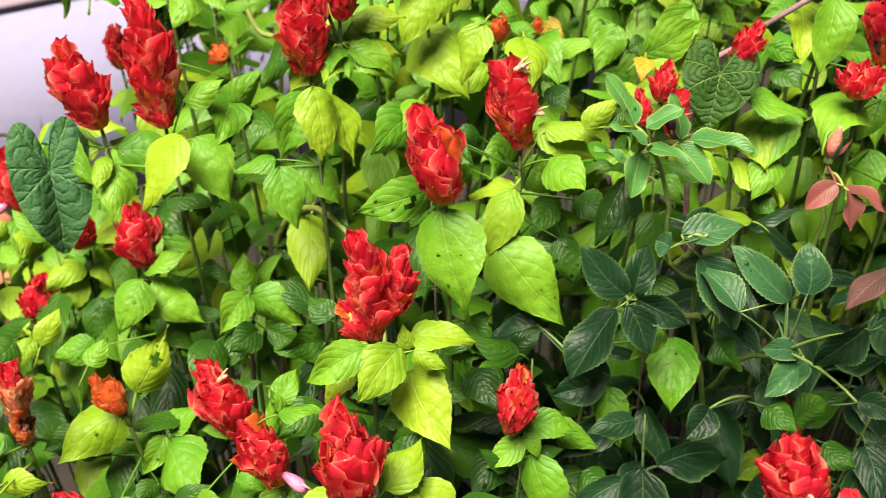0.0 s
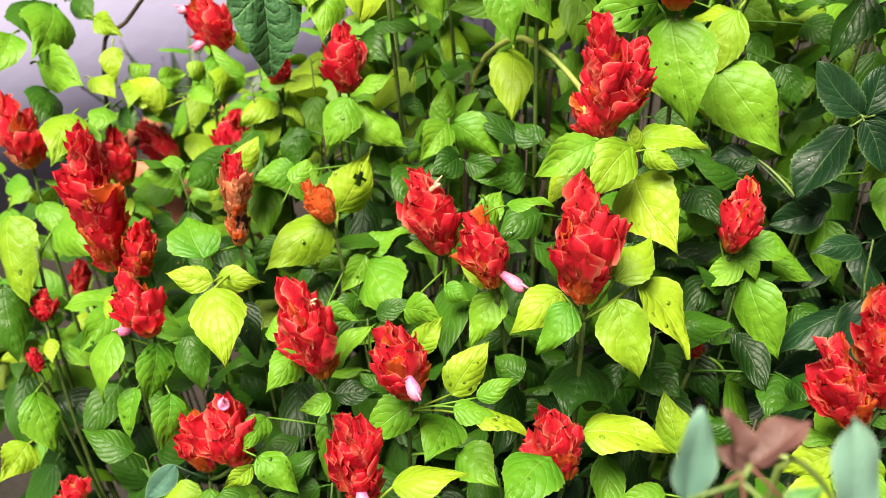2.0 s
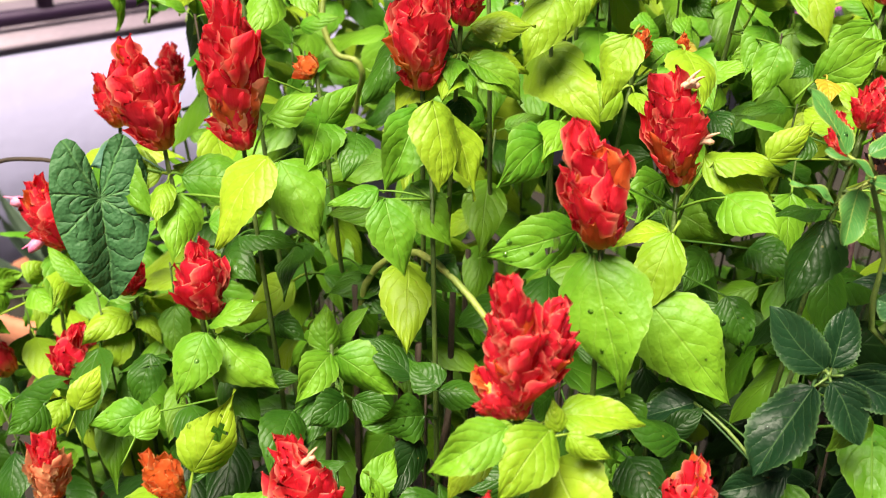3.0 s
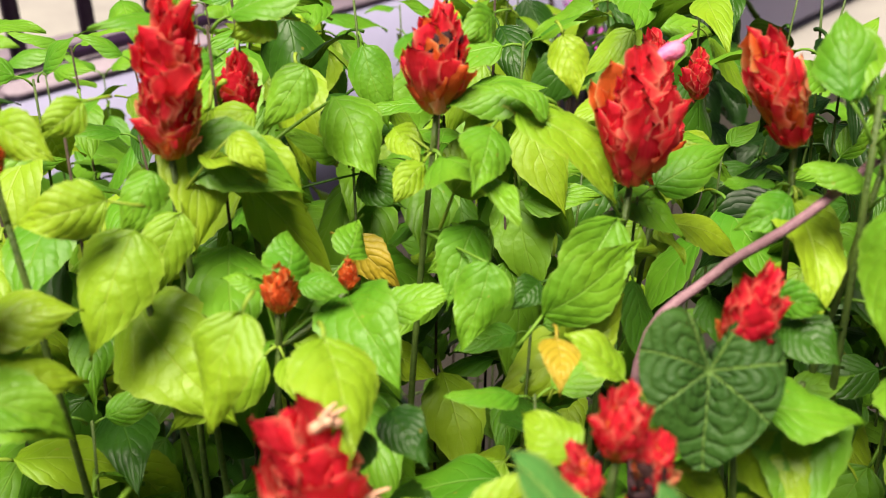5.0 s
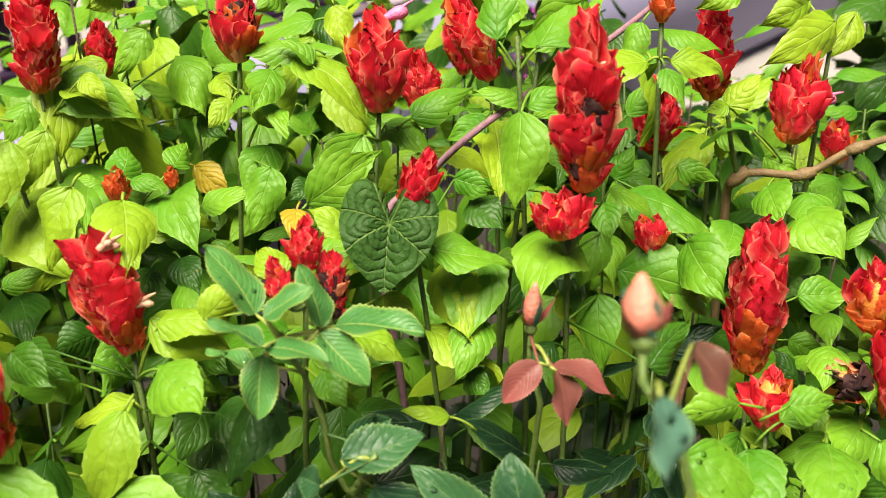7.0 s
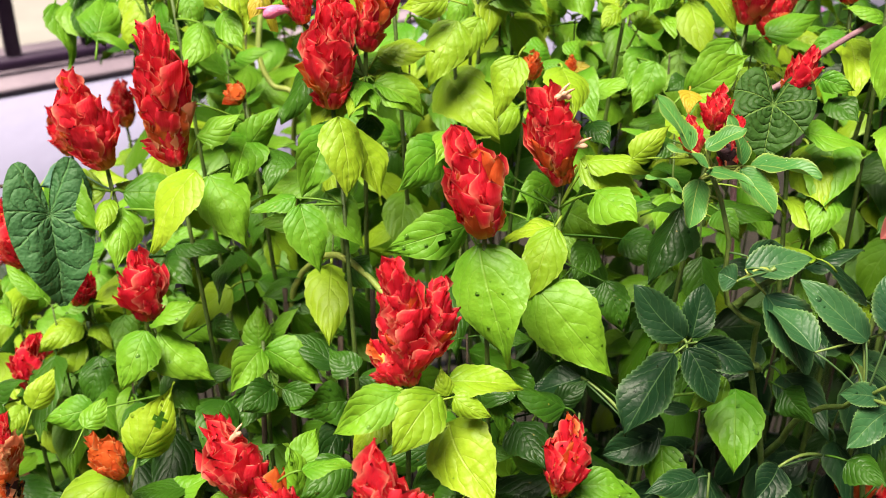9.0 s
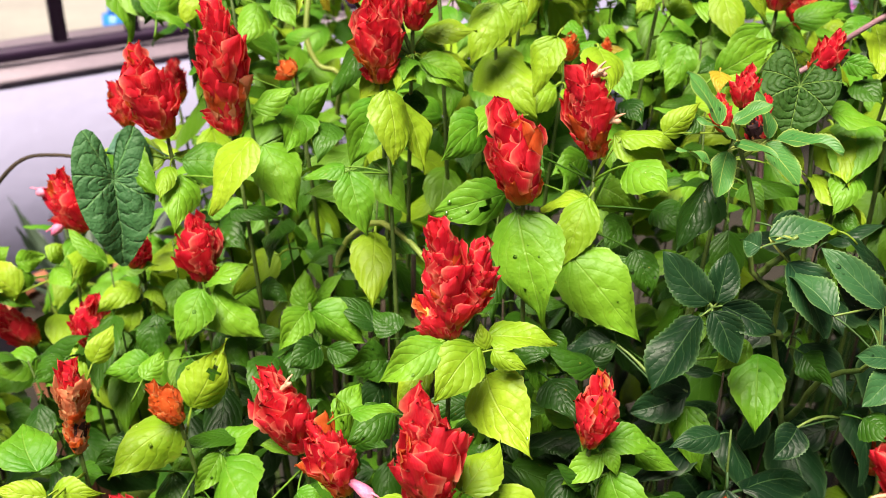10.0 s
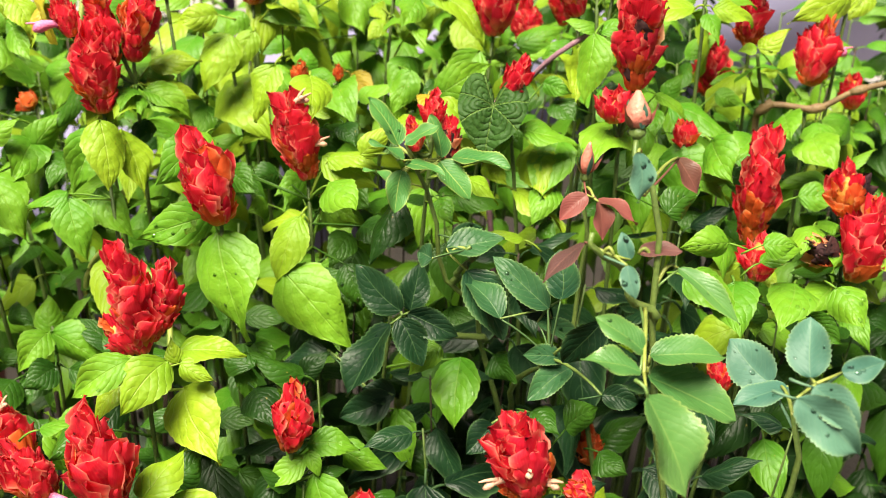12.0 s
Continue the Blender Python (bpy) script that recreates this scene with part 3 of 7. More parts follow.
    for k in range(-46, 60):
        if k:
            part("upright", post.data, None, rail, "", Matrix.Translation(along * 0.139 * k))
    for k in (-2, 1.5, 3.5):
        bm = bmesh.new()
        box(bm, (0.022, 0.022, 0.03), along * k + Vector((0, 0, -0.003)), turn, 0.002)
        part("foot", bm, IRON, rail)
    bin_spot = Vector((-1.571, 4.335, -0.005))
    can = thing("water_can", bin_spot, "blue plastic water can on the paving", "can")
    bm = bmesh.new()
    bmesh.ops.create_cone(bm, cap_ends=True, segments=24, radius1=0.06, radius2=0.055, depth=0.14, matrix=Matrix.Translation((0, 0, 0.025)))
    part("body", bm, BLUE, can)
    bm = bmesh.new()
    bmesh.ops.create_cone(bm, cap_ends=True, segments=20, radius1=0.03, radius2=0.028, depth=0.05, matrix=Matrix.Translation((0, 0, 0.115)))
    part("neck", bm, BLUE, can)


def succulent_pot():
    """A clay pot with a spiky succulent, between the bush and the wall."""
    x, y = -0.61, 1.32
    bm = bmesh.new()
    outline = [(0.075, 0.0), (0.10, 0.22), (0.108, 0.30), (0.120, 0.305), (0.122, 0.35), (0.112, 0.358), (0.105, 0.335), (0.0, 0.32)]
    rings = [[bm.verts.new((r * math.cos(q), r * math.sin(q), z)) for q in (2 * math.pi * k / 40 for k in range(40))] for r, z in outline[:-1]]
    for r, s in zip(rings, rings[1:]):
        for k in range(40):
            bm.faces.new((r[k], r[(k + 1) % 40], s[(k + 1) % 40], s[k]))
    bm.faces.new(rings[0][::-1])
    pot = thing("flower_pot", (x, y, 0.0), "terracotta flower pot standing by the white wall", "pot")
    part("pot", bm, CLAY, pot)
    bm = bmesh.new()
    bmesh.ops.create_circle(bm, cap_ends=True, segments=32, radius=0.104, matrix=Matrix.Translation((0, 0, 0.325)))
    part("earth", bm, SOIL, pot)
    plant = thing("succulent", (x, y, 0.325), "spiky grey-green succulent with pointed leaves in a clay pot", "plant")
    rng = random.Random(5)
    for k in range(16):
        q, lift = k * 2.4, radians(25 + 50 * (k / 16))
        way = Vector((math.cos(q) * math.cos(lift), math.sin(q) * math.cos(lift), math.sin(lift)))
        bm = leaf_bmesh(rng.uniform(0.15, 0.23), 0.030, "leaf", rng, -0.12, 0.5)
        part("leaf", bm, LEAF["u"], plant, "", turned(way, Vector((-way.x, -way.y, 1.2)), way * 0.015))


ground_sheet()
low_wall()
succulent_pot()

# ---- leafy stems that fill the bush under the flowering ones ----
FILL = []
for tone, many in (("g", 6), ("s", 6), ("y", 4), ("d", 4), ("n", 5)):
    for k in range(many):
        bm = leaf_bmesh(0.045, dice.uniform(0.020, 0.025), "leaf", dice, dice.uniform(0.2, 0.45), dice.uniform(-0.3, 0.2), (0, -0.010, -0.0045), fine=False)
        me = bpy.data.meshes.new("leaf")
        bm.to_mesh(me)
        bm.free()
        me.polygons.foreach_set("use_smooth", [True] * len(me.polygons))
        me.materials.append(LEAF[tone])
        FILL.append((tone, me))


def canopy(x, y):
    """The height of the bush's outside over the plan."""
    z = 0.488 + 0.358 * x + 0.651 * y - 0.359 * x * x - 0.258 * x * y - 0.018 * y * y
    if x < -0.22 and y > 0.55:
        z = min(z, 0.84 - 0.5 * (-0.22 - x))
    return min(z, 0.965 - 0.25 * max(0, y - 0.80))


def leafy_stem(x, y, z, rng, tones="ggss", deep=9, large=0.056):
    foot = (x * 0.72, 0.55 + (y - 0.55) * 0.72, 0.0)
    plant = stem(foot, (x, y, z), "leafy green stem inside the bush, without flowers", "leafy stems of the bush", 0.92, 0.0011, WOOD if rng.random() < 0.35 else STEM, "leafy_shrub")
    line, home = STEMS[plant.name], Vector(foot)
    for pair in range(deep):
        down = 0.004 + pair * rng.uniform(0.020, 0.030)
        spot = None
        for a, b in zip(line[::-1], line[-2::-1]):
            if z - (b.z + home.z) >= down:
                spot = a.lerp(b, max(0, min(1, (down - (z - a.z - home.z)) / max(1e-4, a.z - b.z))))
                break
        if spot is None:
            break
        turn = pair * 1.57 + rng.uniform(-0.4, 0.4)
        for half in (0, math.pi):
            if rng.random() < 0.12:
                continue
            q = turn + half + rng.uniform(-0.25, 0.25)
            lift = radians(rng.uniform(-68, -12) if pair else rng.uniform(-20, 40))
            way = Vector((math.cos(q) * math.cos(lift), math.sin(q) * math.cos(lift), math.sin(lift)))
            size = rng.uniform(large * 0.62, large * 1.12) * (0.7 if pair == 0 else 1.0 + 0.03 * pair)
            # front stems start with the shade-painted green, back stems with the mid green
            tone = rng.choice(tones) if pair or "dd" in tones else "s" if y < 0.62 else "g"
            me = rng.choice([f for t, f in FILL if t == tone])
            part("leaf", me, None, plant, "", turned(way, Vector((0, 0, 1)) + Vector((rng.uniform(-0.4, 0.4), -0.35 + rng.uniform(-0.4, 0.4), 0)), spot + way * size * 0.22 + Vector((0, 0, size * 0.1))) @ Matrix.Scale(size / 0.045, 4))
    return plant


def rose_bush(foot, label, canes):
    """A rose with its canes, each through given points."""
    home = Vector(foot)
    plant = thing("rose_bush", foot, label, "rose")
    lines = []
    for points in canes:
        pts = [Vector(p) - home for p in points]
        fine = []
        for k in range(len(pts) - 1):
            a, b = pts[max(k - 1, 0)], pts[k]
            c, d = pts[k + 1], pts[min(k + 2, len(pts) - 1)]
            for t in (0, 0.25, 0.5, 0.75):
                fine.append(0.5 * (2 * b + (c - a) * t + (2 * a - 5 * b + 4 * c - d) * t * t + (3 * b - a - 3 * c + d) * t ** 3))
        fine.append(pts[-1])
        fine = [p + Vector((0.004 * math.sin(k * 1.3 + p.z * 9), 0.003 * math.sin(k * 1.7), 0)) * (0 < k < len(fine) - 1) for k, p in enumerate(fine)]
        bm = bmesh.new()
        tube(bm, fine, [0.0024 - 0.0012 * k / (len(fine) - 1) for k in range(len(fine))], 8)
        part("cane", bm, ROSE_STEM, plant)
        lines += fine
    STEMS[plant.name] = lines
    return plant


def rose_leaf(plant, node, feet, stalk=RACHIS):
    """The stalk of a compound leaf: from the nearest cane to the feet of its leaflets."""
    home = Vector(plant.location)
    at = Vector(node) - home
    grip = joint(plant, at, 0.07) or at + Vector((0.003, 0.006, -0.02))
    bm = bmesh.new()
    tube(bm, bowed(grip, (grip + at) / 2 + Vector((0, 0, 0.008)), at, 6), [0.0010] * 4 + [0.0008] * 3, 6)
    for f in feet:
        b = Vector(f) - home
        if (b - at).length > 0.002:
            tube(bm, [at, (at + b) / 2, b], [0.0008, 0.0007, 0.0006], 5)
    return part("rose_leaf", bm, stalk, plant)


def rose_bud(plant, base, top, radius):
    """A closed bud: petals wrapped round each other, a green hip and sepals."""
    home = Vector(plant.location)
    a, b = Vector(base) - home, Vector(top) - home
    axis = (b - a).normalized()
    m = turned(axis, (0, -1, 0), a)
    long = (b - a).length
    bm = bmesh.new()
    outline = [(0.0, 0.35), (0.12, 0.8), (0.3, 1.0), (0.5, 0.92), (0.72, 0.62), (0.9, 0.34), (1.0, 0.16)]
    rings = [[bm.verts.new((radius * r * (1 + 0.10 * math.sin(3 * q + v * 5)) * math.cos(q), long * v, radius * r * (1 + 0.10 * math.sin(3 * q + v * 5)) * math.sin(q))) for q in (2 * math.pi * k / 18 for k in range(18))] for v, r in outline]
    for r, s in zip(rings, rings[1:]):
        for k in range(18):
            bm.faces.new((r[k], s[k], s[(k + 1) % 18], r[(k + 1) % 18]))
    bm.faces.new(rings[0])
    bm.faces.new(rings[-1][::-1])
    bud = part("rosebud", bm, BUD, plant, "closed salmon-pink rosebud", m)
    bm = bmesh.new()
    tube(bm, [(0, -long * 0.3, 0), (0, -long * 0.12, 0), (0, 0.02 * long, 0)], [radius * 0.3, radius * 0.72, radius * 0.5], 10)
    part("hip", bm, ROSE_STEM, bud)
    for k in range(5):
        q = k * 2 * math.pi / 5
        out = Vector((math.cos(q), 0, math.sin(q)))
        bm = leaf_bmesh(long * 0.75, radius * 0.8, "leaf", random.Random(k), 0.2, 0.2)
        part("sepal", bm, LEAF["b"] if k % 2 else LEAF["p"], bud, "", turned(Vector((0, 1, 0)) + out * (0.12 if k % 2 else 0.5), out, out * radius * 0.6))


def vine_leaf(base, tip, width, face, heart=True):
    """A dark, downy, heart-shaped leaf of a climbing vine."""
    base = Vector(base)
    plant = thing("vine_leaf", base, "dark green downy heart-shaped leaf of a climbing vine" if heart else "dark green drooping heart-shaped leaf of a climbing vine", "leaf")
    leaf(plant, base, tip, width, face, "v" if heart else "w", "heart", name="blade")
    bm = bmesh.new()
    tube(bm, bowed((0, 0, -0.001), (0.0, 0.012, -0.012), (0.004, 0.026, -0.045), 6), [0.0010] * 7, 6)
    part("leaf_stalk", bm, PURPLE, plant)
    return plant


def twig(name, label, points, radii, material):
    """A loose stem through given points."""
    pts = [Vector(p) for p in points]
    ob = thing(name, pts[0], label, "twig")
    bm = bmesh.new()
    fine, wide = [], []
    for k in range(len(pts) - 1):
        a, b, c, d = pts[max(k - 1, 0)], pts[k], pts[k + 1], pts[min(k + 2, len(pts) - 1)]
        for t in (0, 0.2, 0.4, 0.6, 0.8):
            fine.append(0.5 * (2 * b + (c - a) * t + (2 * a - 5 * b + 4 * c - d) * t * t + (3 * b - a - 3 * c + d) * t ** 3) - pts[0])
            wide.append((radii[0] + (radii[1] - radii[0]) * (k + t) / (len(pts) - 1)) * (1.25 if t == 0 and k and material is TWIG else 1.0))
    fine.append(pts[-1] - pts[0])
    wide.append(radii[1])
    part("stem", tube(bm, fine, wide, 8), material, ob)
    for k in range(1, len(pts) - 1) if material is TWIG else ():
        way = (pts[k + 1] - pts[k - 1]).normalized()
        r = wide[5 * k]
        bm = bmesh.new()
        tube(bm, [way * (h * r) for h in (-2.2, -1.0, 0.0, 1.0, 2.2)], [r * w for w in (0.9, 1.15, 1.35, 1.2, 0.9)], 8)
        part("node", bm, material, ob, "", Matrix.Translation(pts[k] - pts[0]))
    return ob




# ---- the flowering stems of the bush: each stem, its leaves (base, tip, width, facing, tone) and its spikes ----
p = stem((-0.0272, 0.4717, 0.0000), (-0.0378, 0.4413, 0.8166), "shrimp plant with triple bright red bract spike, yellow-green leaves", "flowering stems of the bush")
leaf(p, (-0.0419, 0.4311, 0.8181), (-0.0753, 0.4216, 0.7995), 0.0213, (-0.04, -0.86, 0.51), "g")
leaf(p, (-0.0405, 0.4336, 0.8181), (-0.0575, 0.4255, 0.8019), 0.0143, (-0.04, -0.87, 0.49), "y")
leaf(p, (-0.0233, 0.4361, 0.8134), (-0.0465, 0.4113, 0.7943), 0.0270, (0.15, -0.69, 0.71), "y")
leaf(p, (-0.0188, 0.4463, 0.8137), (0.0193, 0.4452, 0.8104), 0.0225, (0.06, -0.43, 0.90), "y")
leaf(p, (-0.0188, 0.4398, 0.8093), (-0.0225, 0.4465, 0.8231), 0.0102, (0.00, -0.90, 0.44), "y")
leaf(p, (-0.0161, 0.4341, 0.8131), (0.0035, 0.4295, 0.8033), 0.0129, (0.05, -0.86, 0.51), "y")
leaf(p, (-0.0183, 0.4461, 0.7892), (0.0057, 0.4068, 0.7628), 0.0380, (-0.18, -0.62, 0.76), "y")
leaf(p, (-0.0494, 0.4402, 0.7981), (-0.0669, 0.4299, 0.7775), 0.0170, (-0.54, -0.48, 0.69), "y")
leaf(p, (0.0086, 0.4873, 0.7767), (0.0137, 0.4767, 0.7549), 0.0145, (0.41, -0.78, 0.47), "g")
leaf(p, (-0.0891, 0.4084, 0.7890), (-0.0639, 0.4093, 0.7904), 0.0149, (-0.04, -0.21, 0.98), "g")
leaf(p, (-0.0697, 0.4461, 0.7631), (-0.0953, 0.4267, 0.7544), 0.0231, (0.29, -0.69, 0.67), "s")
leaf(p, (-0.0251, 0.4131, 0.7488), (-0.0085, 0.4318, 0.7538), 0.0227, (0.43, -0.57, 0.70), "s")
spike(p, (-0.0378, 0.4413, 0.8166), (-0.0435, 0.4419, 0.8816), 0.0211, "r")
spike(p, (-0.0335, 0.4491, 0.8204), (-0.0212, 0.4498, 0.8646), 0.0187, "r")
spike(p, (-0.0421, 0.4402, 0.8173), (-0.0549, 0.4404, 0.8387), 0.0201, "r")
p = stem((0.0010, 0.5172, 0.0000), (0.0014, 0.5044, 0.8680), "shrimp plant with bright red bract spike, fresh green leaves", "flowering stems of the bush")
leaf(p, (-0.0069, 0.5266, 0.8633), (-0.0550, 0.5196, 0.8501), 0.0273, (0.02, -0.91, 0.42), "g", hole=(-0.35, 0.28))
leaf(p, (-0.0013, 0.5084, 0.8611), (0.0150, 0.4784, 0.7993), 0.0422, (-0.06, -0.90, 0.42), "g")
leaf(p, (0.0448, 0.5507, 0.8513), (0.0284, 0.5312, 0.8120), 0.0252, (-0.10, -0.87, 0.47), "y")
leaf(p, (0.0154, 0.4986, 0.7867), (0.0279, 0.4812, 0.7676), 0.0195, (-0.14, -0.78, 0.61), "s")
leaf(p, (0.0434, 0.4996, 0.7592), (0.0633, 0.5072, 0.7742), 0.0150, (-0.12, -0.82, 0.56), "n")
leaf(p, (0.0180, 0.4773, 0.7825), (-0.0015, 0.4972, 0.7873), 0.0210, (-0.35, -0.53, 0.78), "s")
spike(p, (0.0014, 0.5044, 0.8680), (-0.0110, 0.5034, 0.9218), 0.0287, "r")
p = stem((0.0356, 0.5658, 0.0000), (0.0494, 0.5719, 0.8701), "shrimp plant with bright red bract spike, dark green leaves", "flowering stems of the bush")
leaf(p, (0.0597, 0.5689, 0.8858), (0.0970, 0.5598, 0.8662), 0.0253, (0.32, -0.46, 0.83), "y")
leaf(p, (0.0554, 0.6162, 0.8327), (0.0862, 0.5977, 0.8229), 0.0297, (-0.34, -0.82, 0.46), "g")
leaf(p, (0.0483, 0.6014, 0.8585), (0.0241, 0.5866, 0.8507), 0.0215, (0.30, -0.78, 0.55), "g")
leaf(p, (0.0332, 0.5341, 0.8200), (0.0781, 0.5111, 0.7719), 0.0437, (-0.05, -0.92, 0.39), "g")
leaf(p, (0.0632, 0.5636, 0.8859), (0.0978, 0.5551, 0.8829), 0.0210, (0.00, -0.32, 0.95), "y")
leaf(p, (0.0650, 0.5372, 0.8787), (0.0827, 0.5043, 0.8736), 0.0266, (-0.26, -0.28, 0.92), "g")
leaf(p, (0.0469, 0.5683, 0.8440), (0.0170, 0.5696, 0.8343), 0.0185, (-0.29, -0.50, 0.82), "y")
leaf(p, (0.0408, 0.5967, 0.8510), (0.0316, 0.5755, 0.8444), 0.0193, (0.44, -0.43, 0.79), "g")
leaf(p, (0.0694, 0.6179, 0.8482), (0.0912, 0.5889, 0.8388), 0.0329, (-0.54, -0.60, 0.59), "s")
leaf(p, (0.0759, 0.5948, 0.8181), (0.0593, 0.5703, 0.8016), 0.0218, (0.11, -0.60, 0.79), "s")
leaf(p, (0.0735, 0.5362, 0.8231), (0.0839, 0.5231, 0.7960), 0.0202, (-0.15, -0.91, 0.38), "s")
leaf(p, (-0.0008, 0.5670, 0.8788), (0.0187, 0.5498, 0.8678), 0.0201, (-0.35, -0.75, 0.55), "s")
leaf(p, (0.0189, 0.5922, 0.8433), (0.0065, 0.5819, 0.8415), 0.0168, (0.46, -0.65, 0.60), "g")
leaf(p, (0.0256, 0.6138, 0.8571), (0.0044, 0.6058, 0.8512), 0.0199, (0.18, -0.85, 0.50), "s")
leaf(p, (0.0003, 0.5920, 0.8689), (0.0201, 0.5747, 0.8549), 0.0191, (-0.19, -0.74, 0.64), "s")
leaf(p, (0.0844, 0.5497, 0.8439), (0.1062, 0.5312, 0.8357), 0.0221, (-0.37, -0.70, 0.61), "s")
spike(p, (0.0494, 0.5719, 0.8701), (0.0372, 0.5704, 0.9251), 0.0268, "r", 0, florets=[(0.85, (0.7, -0.2, 0.9), 0.02, False), (0.9, (1, 0, 0.5), 0.018, False), (0.35, (1, -0.3, 0.6), 0.024, False)])
p = stem((-0.0616, 0.5861, 0.0000), (-0.0856, 0.6002, 0.9081), "shrimp plant with paired red spike fading to orange, yellow-green leaves", "flowering stems of the bush")
leaf(p, (-0.0796, 0.5683, 0.9128), (-0.0742, 0.5483, 0.8718), 0.0270, (0.77, -0.52, 0.36), "y")
leaf(p, (-0.0882, 0.5871, 0.9015), (-0.1039, 0.5672, 0.8613), 0.0292, (0.13, -0.91, 0.40), "g")
leaf(p, (-0.0726, 0.5848, 0.9006), (-0.0567, 0.5647, 0.8591), 0.0287, (0.72, -0.47, 0.50), "y")
leaf(p, (-0.0972, 0.6200, 0.9293), (-0.1180, 0.6034, 0.8959), 0.0251, (-0.32, -0.75, 0.57), "s")
leaf(p, (-0.0754, 0.6385, 0.9264), (-0.0407, 0.6318, 0.9119), 0.0225, (0.24, -0.52, 0.82), "g")
leaf(p, (-0.0607, 0.6371, 0.9306), (-0.0246, 0.6384, 0.9323), 0.0213, (-0.04, -0.28, 0.96), "y")
spike(p, (-0.0856, 0.6002, 0.9081), (-0.0887, 0.5977, 0.9656), 0.0256, "f", 0.3)
spike(p, (-0.0810, 0.6154, 0.9348), (-0.0853, 0.6141, 0.9753), 0.0251, "r")
p = stem((-0.0090, 0.6483, 0.0000), (-0.0124, 0.6865, 0.9258), "leafy shrimp plant stem with yellow-green drooping leaves", "flowering stems of the bush")
leaf(p, (-0.0156, 0.6979, 0.9013), (0.0179, 0.6515, 0.8693), 0.0431, (-0.36, -0.69, 0.63), "y")
leaf(p, (-0.0093, 0.6752, 0.9422), (-0.0296, 0.6550, 0.9014), 0.0302, (0.06, -0.91, 0.42), "y")
leaf(p, (-0.0231, 0.7013, 0.9834), (-0.0419, 0.6944, 0.9724), 0.0148, (0.18, -0.94, 0.28), "y")
p = stem((-0.0571, 0.5638, 0.0000), (-0.0794, 0.5692, 0.8744), "leafy shrimp plant stem with fresh green drooping leaves", "flowering stems of the bush")
leaf(p, (-0.1026, 0.5542, 0.8648), (-0.0912, 0.5364, 0.8281), 0.0252, (0.09, -0.88, 0.46), "g")
leaf(p, (-0.1066, 0.5676, 0.8630), (-0.1333, 0.5634, 0.8552), 0.0165, (-0.21, -0.38, 0.90), "g")
leaf(p, (-0.0905, 0.5794, 0.8621), (-0.0674, 0.5644, 0.8308), 0.0262, (0.03, -0.89, 0.45), "g")
leaf(p, (-0.0178, 0.5756, 0.8916), (-0.0461, 0.5502, 0.8742), 0.0285, (0.31, -0.75, 0.58), "g")
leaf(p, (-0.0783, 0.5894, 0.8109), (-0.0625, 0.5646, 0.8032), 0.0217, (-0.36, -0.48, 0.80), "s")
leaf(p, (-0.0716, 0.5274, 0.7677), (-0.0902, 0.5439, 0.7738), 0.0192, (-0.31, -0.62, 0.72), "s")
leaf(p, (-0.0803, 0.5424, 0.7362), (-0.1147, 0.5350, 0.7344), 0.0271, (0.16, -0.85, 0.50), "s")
p = stem((-0.1310, 0.5818, 0.0000), (-0.1819, 0.5942, 0.8743), "shrimp plant with red spike fading to orange, fresh green leaves", "flowering stems of the bush")
leaf(p, (-0.1622, 0.5619, 0.8828), (-0.1880, 0.5406, 0.8399), 0.0320, (-0.20, -0.82, 0.53), "y")
leaf(p, (-0.1612, 0.5866, 0.8699), (-0.1376, 0.5649, 0.8291), 0.0334, (0.11, -0.85, 0.52), "g")
leaf(p, (-0.1681, 0.5950, 0.8909), (-0.1402, 0.6016, 0.9036), 0.0185, (-0.14, -0.72, 0.68), "g")
leaf(p, (-0.2225, 0.6048, 0.8408), (-0.2206, 0.5719, 0.8138), 0.0273, (0.29, -0.60, 0.75), "g")
leaf(p, (-0.1454, 0.6196, 0.8692), (-0.1236, 0.6337, 0.8975), 0.0221, (0.17, -0.93, 0.33), "g")
leaf(p, (-0.1882, 0.5913, 0.8210), (-0.1515, 0.5893, 0.8162), 0.0218, (0.12, -0.10, 0.99), "s")
spike(p, (-0.1819, 0.5942, 0.8743), (-0.1867, 0.5913, 0.9564), 0.0275, "f", 0.35)
p = stem((-0.1485, 0.5697, 0.0000), (-0.2062, 0.5774, 0.7763), "shrimp plant with deep crimson bract spike, fresh green leaves", "flowering stems of the bush")
leaf(p, (-0.1989, 0.5449, 0.7862), (-0.2124, 0.5226, 0.7568), 0.0262, (0.27, -0.82, 0.50), "g")
leaf(p, (-0.1961, 0.5582, 0.7766), (-0.1608, 0.5452, 0.7492), 0.0288, (0.14, -0.81, 0.57), "g")
leaf(p, (-0.2016, 0.5599, 0.7797), (-0.1700, 0.5670, 0.7934), 0.0207, (-0.29, -0.40, 0.87), "g")
leaf(p, (-0.1736, 0.6039, 0.7598), (-0.1528, 0.5917, 0.7515), 0.0174, (-0.15, -0.72, 0.67), "s")
leaf(p, (-0.2413, 0.5527, 0.7238), (-0.2743, 0.5482, 0.7176), 0.0223, (0.02, -0.86, 0.50), "g")
leaf(p, (-0.2457, 0.5888, 0.7410), (-0.2550, 0.5734, 0.7098), 0.0212, (0.26, -0.89, 0.36), "s")
leaf(p, (-0.1966, 0.5619, 0.7448), (-0.1733, 0.5479, 0.7235), 0.0222, (0.12, -0.76, 0.64), "s")
spike(p, (-0.2062, 0.5774, 0.7763), (-0.2088, 0.5775, 0.8192), 0.0256, "c")
